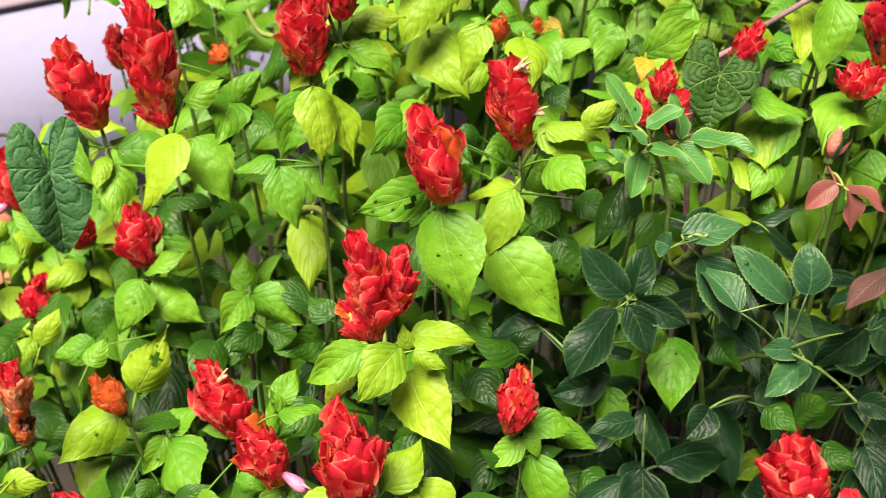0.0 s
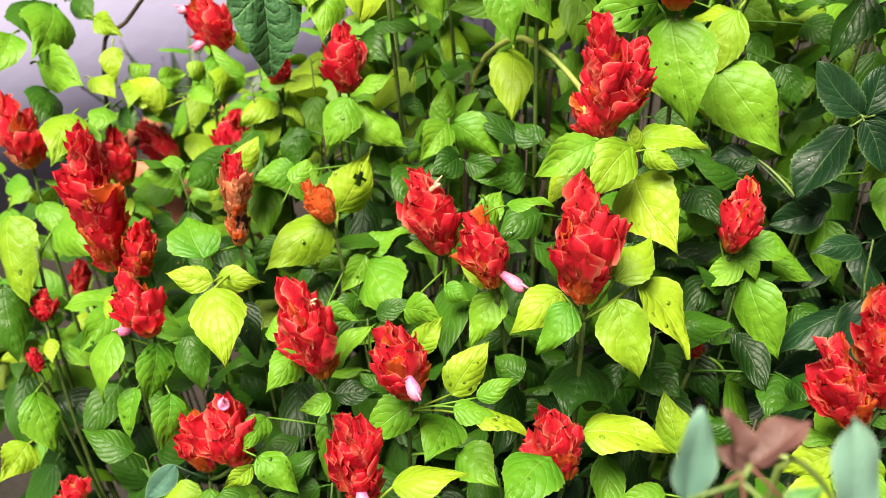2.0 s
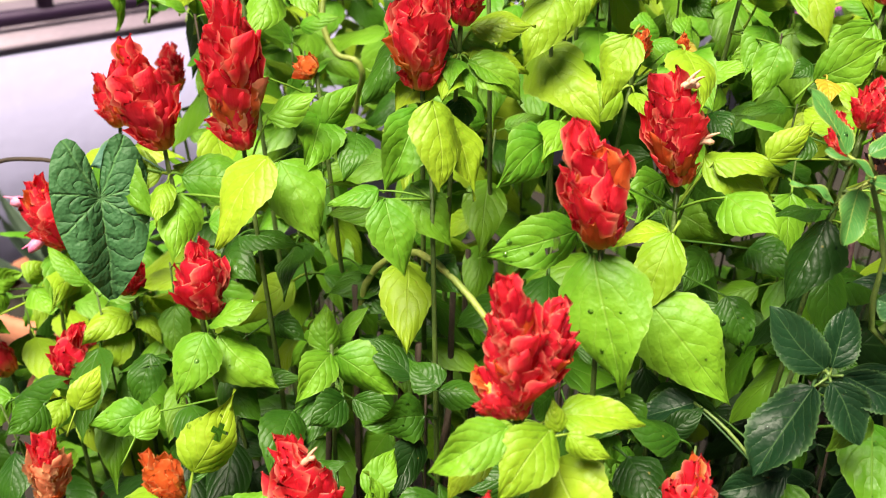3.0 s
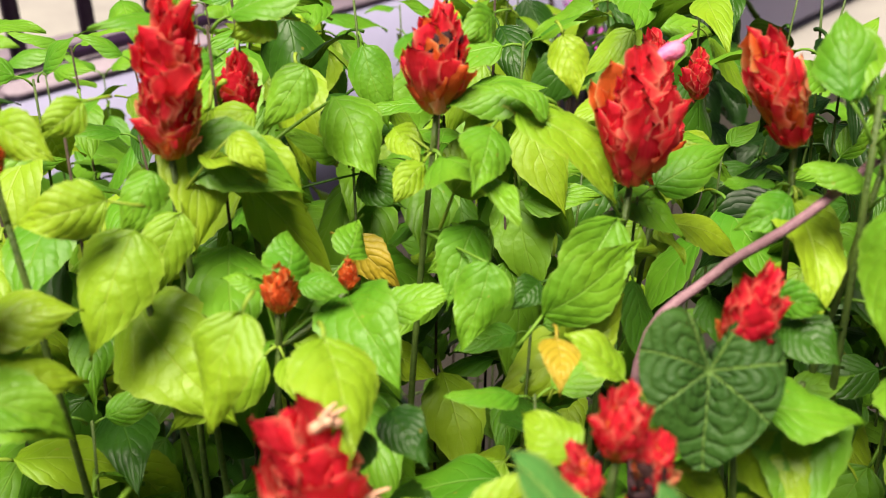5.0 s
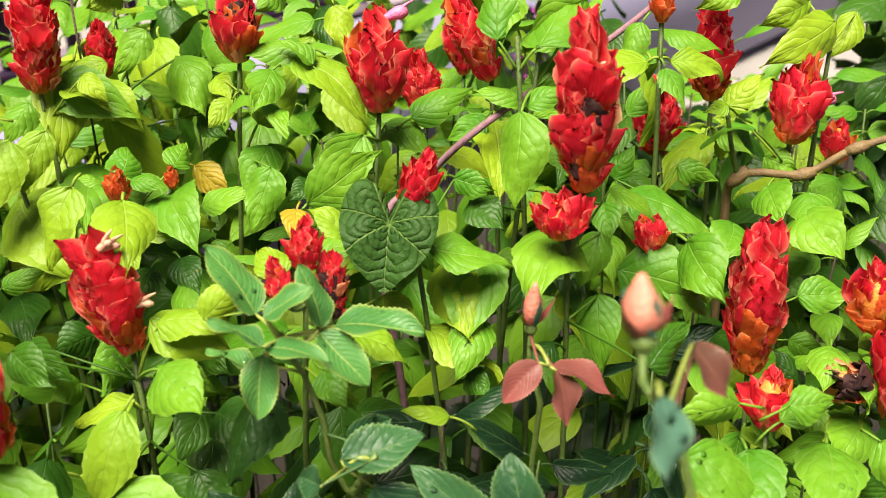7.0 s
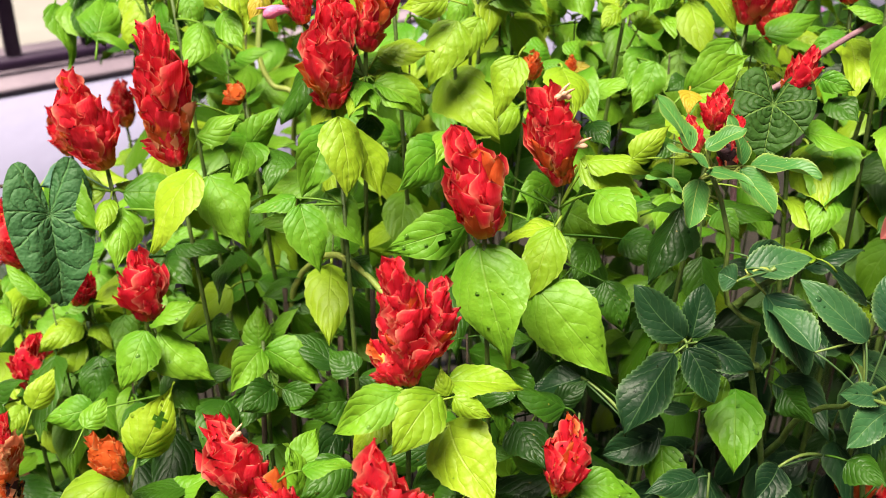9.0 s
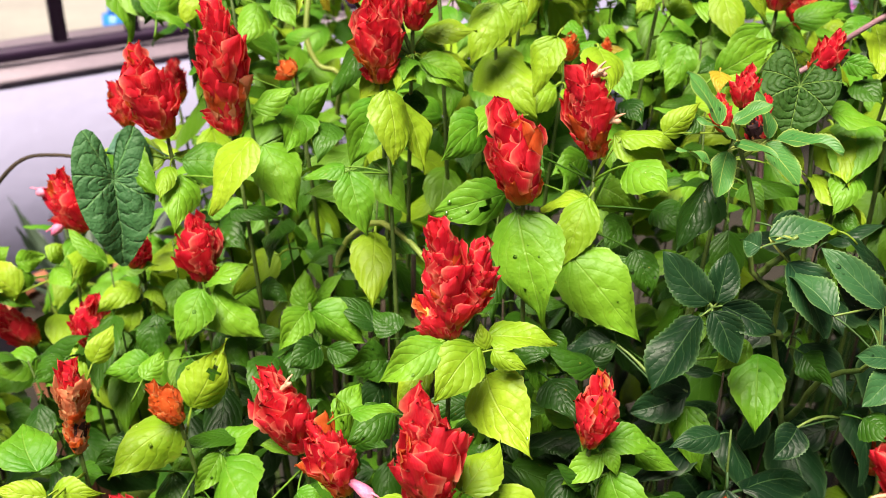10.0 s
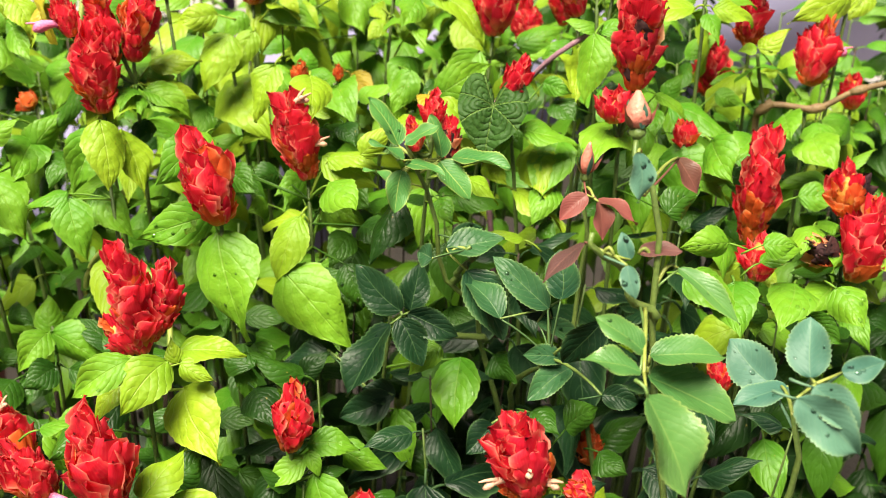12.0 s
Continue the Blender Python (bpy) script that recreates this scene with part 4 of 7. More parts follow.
p = stem((-0.0981, 0.5705, 0.0000), (-0.1362, 0.5785, 0.7580), "leafy shrimp plant stem with dark green drooping leaves", "flowering stems of the bush")
leaf(p, (-0.1393, 0.5792, 0.7524), (-0.1419, 0.5980, 0.7743), 0.0190, (0.14, -0.74, 0.65), "g")
leaf(p, (-0.1352, 0.5673, 0.7595), (-0.1533, 0.5458, 0.7395), 0.0238, (0.24, -0.76, 0.60), "g")
leaf(p, (-0.1330, 0.5654, 0.7606), (-0.0960, 0.5559, 0.7402), 0.0276, (0.08, -0.84, 0.54), "g")
leaf(p, (-0.1374, 0.6022, 0.7433), (-0.1161, 0.6128, 0.7645), 0.0187, (-0.36, -0.63, 0.68), "g")
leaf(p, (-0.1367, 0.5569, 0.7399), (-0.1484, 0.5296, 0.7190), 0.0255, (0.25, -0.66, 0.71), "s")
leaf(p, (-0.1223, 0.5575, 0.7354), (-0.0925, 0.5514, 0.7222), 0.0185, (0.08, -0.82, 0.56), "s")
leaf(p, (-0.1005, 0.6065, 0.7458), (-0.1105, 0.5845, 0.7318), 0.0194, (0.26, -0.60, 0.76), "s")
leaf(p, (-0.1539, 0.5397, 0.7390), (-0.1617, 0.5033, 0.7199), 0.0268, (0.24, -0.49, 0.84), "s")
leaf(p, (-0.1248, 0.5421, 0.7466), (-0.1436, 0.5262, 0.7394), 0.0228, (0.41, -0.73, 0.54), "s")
p = stem((0.0739, 0.5160, 0.0000), (0.1027, 0.5028, 0.8096), "leafy shrimp plant stem with fresh green drooping leaves", "flowering stems of the bush")
leaf(p, (0.1344, 0.5362, 0.8675), (0.1421, 0.5178, 0.8575), 0.0161, (-0.50, -0.57, 0.66), "g")
leaf(p, (0.1080, 0.5174, 0.8770), (0.0896, 0.4992, 0.8404), 0.0263, (-0.57, -0.58, 0.58), "n")
leaf(p, (0.1473, 0.5025, 0.7704), (0.1406, 0.4669, 0.7384), 0.0327, (-0.26, -0.62, 0.74), "g")
leaf(p, (0.1051, 0.4901, 0.7405), (0.1138, 0.4720, 0.7031), 0.0250, (-0.19, -0.90, 0.39), "g")
leaf(p, (0.0186, 0.4680, 0.7727), (0.0320, 0.4401, 0.7632), 0.0247, (-0.35, -0.45, 0.83), "n")
leaf(p, (0.1326, 0.4781, 0.7936), (0.1122, 0.4695, 0.7786), 0.0172, (-0.14, -0.76, 0.63), "g")
leaf(p, (0.1663, 0.4811, 0.7846), (0.1776, 0.4629, 0.7747), 0.0188, (-0.46, -0.63, 0.63), "s")
leaf(p, (0.0659, 0.5317, 0.7608), (0.0332, 0.5248, 0.7548), 0.0200, (-0.11, -0.29, 0.95), "s")
leaf(p, (0.1040, 0.4997, 0.7082), (0.1260, 0.4842, 0.6866), 0.0227, (-0.00, -0.81, 0.58), "s")
p = stem((0.1600, 0.5888, 0.0000), (0.2222, 0.6039, 0.8878), "leafy shrimp plant stem with yellow-green drooping leaves", "flowering stems of the bush")
leaf(p, (0.2222, 0.6039, 0.8838), (0.2023, 0.5647, 0.8467), 0.0349, (-0.23, -0.61, 0.76), "g")
leaf(p, (0.2064, 0.5715, 0.8326), (0.2151, 0.5551, 0.8275), 0.0151, (-0.42, -0.46, 0.78), "s")
leaf(p, (0.2161, 0.5810, 0.8572), (0.1977, 0.5564, 0.8387), 0.0230, (0.12, -0.65, 0.75), "g")
p = stem((-0.2296, 0.6111, 0.0000), (-0.3189, 0.6349, 0.6879), "shrimp plant with deep crimson bract spike, yellow-green leaves", "flowering stems of the bush")
leaf(p, (-0.2919, 0.6083, 0.6956), (-0.3070, 0.6391, 0.7052), 0.0228, (0.07, -0.27, 0.96), "y")
whorl(p, (-0.3189, 0.6349, 0.6879), 69)
spike(p, (-0.3189, 0.6349, 0.6879), (-0.3088, 0.6357, 0.7265), 0.0272, "c")
p = stem((-0.1649, 0.5910, 0.0000), (-0.2290, 0.6070, 0.8673), "shrimp plant with bright red bract spike, dark green leaves", "flowering stems of the bush")
leaf(p, (-0.2016, 0.6143, 0.8024), (-0.1775, 0.5845, 0.7940), 0.0280, (-0.40, -0.54, 0.74), "s")
leaf(p, (-0.2754, 0.6238, 0.8507), (-0.2353, 0.5911, 0.8318), 0.0351, (-0.17, -0.64, 0.75), "g")
leaf(p, (-0.2506, 0.6144, 0.8624), (-0.2726, 0.6060, 0.8545), 0.0176, (0.24, -0.92, 0.31), "b")
whorl(p, (-0.2290, 0.6070, 0.8673), 63)
spike(p, (-0.2290, 0.6070, 0.8673), (-0.2441, 0.6052, 0.9233), 0.0267, "r")
p = stem((-0.2146, 0.6827, 0.0000), (-0.2981, 0.7343, 0.8288), "shrimp plant with bright red bract spike", "flowering stems of the bush")
whorl(p, (-0.2981, 0.7343, 0.8288), 64)
spike(p, (-0.2981, 0.7343, 0.8288), (-0.3050, 0.7333, 0.8631), 0.0217, "r")
p = stem((-0.2129, 0.7755, 0.0000), (-0.2957, 0.8632, 0.8069), "shrimp plant with deep crimson bract spike", "flowering stems of the bush")
whorl(p, (-0.2957, 0.8632, 0.8069), 65)
spike(p, (-0.2957, 0.8632, 0.8069), (-0.2969, 0.8620, 0.8438), 0.0202, "c")
p = stem((-0.2459, 0.6550, 0.0000), (-0.3415, 0.6958, 0.7617), "shrimp plant with paired deep crimson bract spike, fresh green leaves", "flowering stems of the bush")
leaf(p, (-0.3197, 0.6834, 0.7487), (-0.3331, 0.6511, 0.7271), 0.0299, (0.48, -0.62, 0.62), "g")
leaf(p, (-0.3737, 0.6536, 0.7199), (-0.4104, 0.6719, 0.7353), 0.0276, (-0.08, -0.73, 0.67), "y")
leaf(p, (-0.4194, 0.6832, 0.7599), (-0.4157, 0.6661, 0.7337), 0.0185, (-0.17, -0.84, 0.52), "y")
leaf(p, (-0.4061, 0.6618, 0.7260), (-0.3778, 0.6743, 0.7303), 0.0254, (0.32, -0.86, 0.39), "y")
leaf(p, (-0.3958, 0.6697, 0.7192), (-0.3681, 0.6608, 0.7040), 0.0210, (0.07, -0.80, 0.60), "g")
leaf(p, (-0.4110, 0.6575, 0.7167), (-0.3921, 0.6332, 0.7081), 0.0192, (-0.09, -0.40, 0.91), "s")
leaf(p, (-0.3352, 0.6810, 0.7574), (-0.3250, 0.6555, 0.7177), 0.0284, (0.67, -0.54, 0.52), "g")
leaf(p, (-0.4315, 0.6607, 0.7414), (-0.4066, 0.6435, 0.7320), 0.0197, (-0.10, -0.58, 0.81), "y")
leaf(p, (-0.4081, 0.6790, 0.7371), (-0.3933, 0.6928, 0.7414), 0.0191, (0.53, -0.71, 0.46), "g")
leaf(p, (-0.4016, 0.6776, 0.7343), (-0.3990, 0.6451, 0.7231), 0.0229, (0.47, -0.25, 0.85), "y")
leaf(p, (-0.3845, 0.6781, 0.7348), (-0.3629, 0.6853, 0.7379), 0.0190, (0.24, -0.88, 0.41), "g")
leaf(p, (-0.3787, 0.6818, 0.7261), (-0.3780, 0.6524, 0.7155), 0.0210, (0.46, -0.29, 0.84), "g")
leaf(p, (-0.3523, 0.6684, 0.7411), (-0.3423, 0.6855, 0.7472), 0.0167, (0.59, -0.55, 0.59), "y")
leaf(p, (-0.3517, 0.6754, 0.7330), (-0.3297, 0.6527, 0.7248), 0.0208, (-0.18, -0.48, 0.86), "g")
spike(p, (-0.3415, 0.6958, 0.7617), (-0.3453, 0.6954, 0.8019), 0.0323, "c", 0, florets=[(0.6, (-1, -0.2, 0.4), 0.03, True)])
spike(p, (-0.3247, 0.6826, 0.7629), (-0.3411, 0.6781, 0.8015), 0.0314, "r", 0, florets=[(0.3, (-0.8, -0.6, -0.2), 0.03, True)])
p = stem((-0.1969, 0.6232, 0.0000), (-0.2735, 0.6516, 0.7465), "shrimp plant with paired deep crimson bract spike, fresh green leaves", "flowering stems of the bush")
leaf(p, (-0.3384, 0.5917, 0.7030), (-0.3708, 0.5802, 0.6982), 0.0258, (0.24, -0.86, 0.45), "g")
leaf(p, (-0.3087, 0.5709, 0.7156), (-0.3230, 0.5453, 0.7104), 0.0247, (0.62, -0.47, 0.63), "s")
whorl(p, (-0.2735, 0.6516, 0.7465), 68)
spike(p, (-0.2735, 0.6516, 0.7465), (-0.2783, 0.6516, 0.7720), 0.0248, "c")
whorl(p, (-0.2738, 0.6377, 0.7524), 150)
spike(p, (-0.2738, 0.6377, 0.7524), (-0.2709, 0.6364, 0.7784), 0.0155, "c")
p = stem((0.0296, 0.4733, 0.0000), (0.0411, 0.4435, 0.7455), "shrimp plant with bright red bract spike, fresh green leaves", "flowering stems of the bush")
leaf(p, (0.0495, 0.4538, 0.7403), (0.0817, 0.4538, 0.7359), 0.0192, (0.12, -0.52, 0.85), "g")
leaf(p, (0.0485, 0.4454, 0.7377), (0.0252, 0.4340, 0.7239), 0.0168, (-0.03, -0.75, 0.66), "g")
leaf(p, (0.0537, 0.4451, 0.7259), (0.0743, 0.4198, 0.6848), 0.0305, (-0.17, -0.87, 0.45), "g")
leaf(p, (0.0678, 0.4696, 0.7268), (0.0992, 0.4630, 0.7127), 0.0192, (0.01, -0.90, 0.43), "g")
leaf(p, (0.0499, 0.4469, 0.7408), (0.0573, 0.4388, 0.7276), 0.0101, (0.30, -0.73, 0.61), "g")
leaf(p, (0.0355, 0.4580, 0.7490), (0.0138, 0.4762, 0.7649), 0.0221, (-0.25, -0.79, 0.56), "g")
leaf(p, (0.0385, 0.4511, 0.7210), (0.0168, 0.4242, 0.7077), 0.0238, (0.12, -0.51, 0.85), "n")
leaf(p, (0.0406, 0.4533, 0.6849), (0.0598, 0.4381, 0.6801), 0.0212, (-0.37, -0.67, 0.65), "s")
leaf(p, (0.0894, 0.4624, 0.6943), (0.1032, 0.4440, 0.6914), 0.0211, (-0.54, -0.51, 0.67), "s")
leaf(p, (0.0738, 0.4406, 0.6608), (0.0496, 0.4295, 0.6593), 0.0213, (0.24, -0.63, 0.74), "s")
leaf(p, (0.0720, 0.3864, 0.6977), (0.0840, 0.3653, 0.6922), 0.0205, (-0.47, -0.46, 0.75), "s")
spike(p, (0.0411, 0.4435, 0.7455), (0.0429, 0.4449, 0.7873), 0.0228, "r")
p = stem((0.0193, 0.4586, 0.0000), (0.0268, 0.4230, 0.6813), "shrimp plant with bright red bract spike, dark green leaves", "flowering stems of the bush")
leaf(p, (0.0259, 0.4350, 0.6737), (0.0456, 0.4173, 0.6442), 0.0211, (-0.07, -0.88, 0.48), "n")
leaf(p, (0.0761, 0.4144, 0.6785), (0.0647, 0.3795, 0.6691), 0.0249, (-0.09, -0.23, 0.97), "s")
leaf(p, (-0.0021, 0.4061, 0.6845), (0.0161, 0.3845, 0.6783), 0.0232, (-0.38, -0.54, 0.75), "s")
spike(p, (0.0268, 0.4230, 0.6813), (0.0242, 0.4234, 0.7067), 0.0088, "r")
p = stem((-0.0930, 0.4947, 0.0000), (-0.1291, 0.4732, 0.7151), "shrimp plant with bright red bract spike, fresh green leaves", "flowering stems of the bush")
leaf(p, (-0.1858, 0.5031, 0.6939), (-0.1537, 0.5134, 0.7050), 0.0209, (-0.21, -0.32, 0.92), "g")
leaf(p, (-0.1831, 0.4963, 0.6893), (-0.1548, 0.4511, 0.6747), 0.0376, (-0.20, -0.41, 0.89), "g")
leaf(p, (-0.1844, 0.4942, 0.6953), (-0.2004, 0.4780, 0.6731), 0.0172, (0.13, -0.84, 0.52), "g")
leaf(p, (-0.1907, 0.5087, 0.6923), (-0.2209, 0.4953, 0.6763), 0.0216, (-0.31, -0.35, 0.88), "g")
leaf(p, (-0.1277, 0.4801, 0.7098), (-0.1553, 0.4798, 0.7130), 0.0164, (0.11, -0.31, 0.94), "g")
leaf(p, (-0.1486, 0.4212, 0.7064), (-0.1241, 0.4153, 0.7039), 0.0204, (-0.12, -0.76, 0.64), "g")
leaf(p, (-0.1262, 0.4407, 0.7107), (-0.1083, 0.4340, 0.7058), 0.0139, (-0.11, -0.76, 0.64), "g")
spike(p, (-0.1291, 0.4732, 0.7151), (-0.1453, 0.4747, 0.7658), 0.0277, "r", 0, florets=[(0.75, (0.6, -0.2, 1), 0.022, False)])
p = stem((-0.1451, 0.4976, 0.0000), (-0.2015, 0.4772, 0.7315), "shrimp plant with small young orange spike, dark green leaves", "flowering stems of the bush")
leaf(p, (-0.2054, 0.5116, 0.7172), (-0.1843, 0.5379, 0.7539), 0.0307, (0.17, -0.85, 0.50), "y", hole=(0.1, 0.55))
leaf(p, (-0.2016, 0.4828, 0.7262), (-0.2460, 0.4610, 0.6995), 0.0330, (-0.16, -0.62, 0.77), "y")
leaf(p, (-0.2370, 0.4846, 0.7086), (-0.2577, 0.4722, 0.7014), 0.0203, (0.26, -0.77, 0.58), "s")
leaf(p, (-0.1849, 0.4672, 0.6794), (-0.1979, 0.4525, 0.6711), 0.0149, (0.30, -0.66, 0.69), "s")
leaf(p, (-0.1998, 0.4307, 0.6941), (-0.1784, 0.4294, 0.6898), 0.0141, (0.08, -0.78, 0.62), "g")
leaf(p, (-0.2230, 0.4747, 0.6949), (-0.2420, 0.4933, 0.6998), 0.0189, (-0.26, -0.49, 0.83), "s")
spike(p, (-0.2015, 0.4772, 0.7315), (-0.2168, 0.4778, 0.7549), 0.0203, "o")
p = stem((-0.1084, 0.6310, 0.0000), (-0.1506, 0.6625, 0.8943), "shrimp plant with small young orange spike, dark green leaves", "flowering stems of the bush")
leaf(p, (-0.1241, 0.6224, 0.7858), (-0.0966, 0.6160, 0.7719), 0.0185, (0.39, -0.26, 0.88), "s")
leaf(p, (-0.1241, 0.6264, 0.8709), (-0.1282, 0.5960, 0.8551), 0.0219, (0.28, -0.47, 0.83), "s")
leaf(p, (-0.1845, 0.6430, 0.8999), (-0.1960, 0.6226, 0.8871), 0.0185, (0.49, -0.64, 0.58), "g")
leaf(p, (-0.1296, 0.6349, 0.7698), (-0.1031, 0.6130, 0.7578), 0.0251, (-0.31, -0.72, 0.62), "s")
leaf(p, (-0.1426, 0.6234, 0.8803), (-0.1479, 0.5828, 0.8627), 0.0307, (0.53, -0.39, 0.75), "g")
leaf(p, (-0.1219, 0.6613, 0.9916), (-0.1258, 0.6373, 0.9452), 0.0308, (-0.57, -0.71, 0.42), "z")
leaf(p, (-0.1590, 0.6797, 0.9671), (-0.1470, 0.6632, 0.9358), 0.0219, (0.79, -0.36, 0.49), "y")
spike(p, (-0.1506, 0.6625, 0.8943), (-0.1616, 0.6621, 0.9003), 0.0173, "o")
p = stem((-0.1848, 0.4814, 0.0000), (-0.2567, 0.4547, 0.7367), "shrimp plant with withering salmon spike, yellow-green leaves", "flowering stems of the bush")
leaf(p, (-0.2705, 0.4303, 0.7290), (-0.2933, 0.4675, 0.7354), 0.0318, (-0.12, -0.24, 0.96), "g")
leaf(p, (-0.2617, 0.4135, 0.7203), (-0.2461, 0.3742, 0.6913), 0.0334, (0.20, -0.53, 0.83), "y")
leaf(p, (-0.2655, 0.4251, 0.7160), (-0.2951, 0.4254, 0.7205), 0.0173, (0.08, -0.79, 0.61), "y")
leaf(p, (-0.2668, 0.4332, 0.7102), (-0.2370, 0.4358, 0.7101), 0.0176, (0.07, -0.81, 0.58), "y")
leaf(p, (-0.2543, 0.4336, 0.6954), (-0.2404, 0.4151, 0.6656), 0.0214, (0.26, -0.76, 0.59), "n")
leaf(p, (-0.2223, 0.4021, 0.6908), (-0.2260, 0.4213, 0.6974), 0.0138, (0.16, -0.29, 0.94), "g")
spike(p, (-0.2567, 0.4547, 0.7250), (-0.2550, 0.4545, 0.7560), 0.0135, "k")
spike(p, (-0.2553, 0.4545, 0.7480), (-0.2524, 0.4542, 0.7851), 0.0165, "t")
p = stem((-0.0328, 0.4200, 0.0000), (-0.0455, 0.3695, 0.7584), "shrimp plant with bright red bract spike, yellow-green leaves", "flowering stems of the bush")
leaf(p, (-0.0561, 0.3935, 0.7442), (-0.0847, 0.3780, 0.7248), 0.0235, (0.01, -0.79, 0.62), "y")
leaf(p, (-0.0528, 0.3675, 0.7557), (-0.0694, 0.3513, 0.7335), 0.0193, (-0.04, -0.79, 0.61), "g")
leaf(p, (-0.0312, 0.3752, 0.7660), (-0.0108, 0.4038, 0.7770), 0.0241, (0.22, -0.48, 0.85), "y")
leaf(p, (-0.0298, 0.3662, 0.7616), (-0.0163, 0.3443, 0.7267), 0.0279, (-0.07, -0.86, 0.51), "y")
leaf(p, (-0.0180, 0.3856, 0.7595), (0.0110, 0.3655, 0.7252), 0.0289, (0.56, -0.41, 0.72), "y")
leaf(p, (-0.0426, 0.3838, 0.7046), (-0.0513, 0.3356, 0.7012), 0.0387, (0.09, -0.08, 0.99), "n")
spike(p, (-0.0455, 0.3695, 0.7584), (-0.0503, 0.3689, 0.8218), 0.0287, "r", 0, florets=[(0.55, (0, -1, 0.9), 0.018, False)])
p = stem((-0.0678, 0.4518, 0.0000), (-0.0942, 0.4136, 0.7336), "shrimp plant with bright red bract spike, fresh green leaves", "flowering stems of the bush")
leaf(p, (-0.0909, 0.4202, 0.7231), (-0.1078, 0.4002, 0.6953), 0.0217, (0.01, -0.82, 0.58), "g")
leaf(p, (-0.0980, 0.4314, 0.7188), (-0.1209, 0.4398, 0.7346), 0.0171, (0.42, -0.38, 0.82), "y")
leaf(p, (-0.0959, 0.4486, 0.7315), (-0.1056, 0.4640, 0.7632), 0.0215, (0.77, -0.45, 0.46), "g")
leaf(p, (-0.0755, 0.3898, 0.6846), (-0.0928, 0.4067, 0.6868), 0.0201, (-0.39, -0.50, 0.78), "s")
leaf(p, (-0.1080, 0.4857, 0.7289), (-0.0946, 0.5065, 0.7427), 0.0183, (0.22, -0.63, 0.74), "g")
spike(p, (-0.0942, 0.4136, 0.7336), (-0.1063, 0.4126, 0.7779), 0.0241, "r", 0, florets=[(0.25, (1, -0.5, -0.15), 0.03, True)])
p = stem((-0.0982, 0.4102, 0.0000), (-0.1364, 0.3558, 0.6972), "shrimp plant with bright red bract spike, fresh green leaves", "flowering stems of the bush")
leaf(p, (-0.1155, 0.3696, 0.6865), (-0.0959, 0.3882, 0.7120), 0.0226, (-0.00, -0.81, 0.59), "y")
leaf(p, (-0.1379, 0.3991, 0.6921), (-0.1238, 0.4124, 0.7102), 0.0168, (0.04, -0.82, 0.57), "y")
leaf(p, (-0.1178, 0.3784, 0.6608), (-0.1277, 0.3419, 0.6594), 0.0294, (0.31, -0.12, 0.94), "g")
leaf(p, (-0.1344, 0.3646, 0.6853), (-0.1639, 0.3496, 0.6667), 0.0241, (0.01, -0.79, 0.62), "g")
leaf(p, (-0.1119, 0.3423, 0.7027), (-0.0857, 0.3396, 0.6950), 0.0161, (0.27, -0.13, 0.95), "g")
leaf(p, (-0.1026, 0.3406, 0.6989), (-0.0702, 0.3375, 0.6898), 0.0198, (0.25, -0.15, 0.96), "y")
leaf(p, (-0.1004, 0.3572, 0.6964), (-0.0806, 0.3650, 0.7054), 0.0125, (0.00, -0.76, 0.65), "g")
leaf(p, (-0.1098, 0.3608, 0.6510), (-0.0859, 0.3396, 0.6475), 0.0260, (-0.30, -0.47, 0.83), "g")
leaf(p, (-0.1557, 0.3865, 0.6686), (-0.1731, 0.3925, 0.6800), 0.0135, (0.16, -0.75, 0.64), "s")
leaf(p, (-0.1438, 0.3614, 0.6195), (-0.1706, 0.3558, 0.6183), 0.0204, (0.11, -0.68, 0.73), "s")
spike(p, (-0.1364, 0.3558, 0.6972), (-0.1476, 0.3562, 0.7417), 0.0276, "r", 0, florets=[(0.45, (0.6, -1, -0.1), 0.03, True)])
p = stem((-0.1395, 0.4363, 0.0000), (-0.1938, 0.3921, 0.6767), "shrimp plant with bright red bract spike, fresh green leaves", "flowering stems of the bush")
leaf(p, (-0.1920, 0.4151, 0.6619), (-0.1677, 0.4330, 0.6855), 0.0225, (-0.49, -0.38, 0.79), "g")
leaf(p, (-0.2081, 0.3866, 0.6977), (-0.2206, 0.3625, 0.6852), 0.0213, (0.33, -0.56, 0.76), "g")
leaf(p, (-0.1854, 0.3813, 0.6711), (-0.1587, 0.3840, 0.6716), 0.0158, (0.01, -0.29, 0.96), "n")
leaf(p, (-0.1884, 0.3853, 0.6629), (-0.2084, 0.3798, 0.6573), 0.0136, (0.04, -0.77, 0.63), "g")
leaf(p, (-0.1939, 0.4135, 0.6276), (-0.1955, 0.3881, 0.5895), 0.0256, (0.17, -0.82, 0.54), "g")
leaf(p, (-0.2330, 0.3946, 0.6372), (-0.2441, 0.3758, 0.6255), 0.0176, (0.29, -0.62, 0.73), "g")
spike(p, (-0.1938, 0.3921, 0.6767), (-0.2058, 0.3925, 0.7384), 0.0281, "r", 0, florets=[(0.8, (1, -0.2, 0.6), 0.012, False)])
p = stem((-0.2262, 0.4664, 0.0000), (-0.3141, 0.4339, 0.6666), "shrimp plant with bright red bract spike, fresh green leaves", "flowering stems of the bush")
leaf(p, (-0.3372, 0.4305, 0.6679), (-0.3443, 0.4045, 0.6297), 0.0275, (-0.27, -0.77, 0.58), "g")
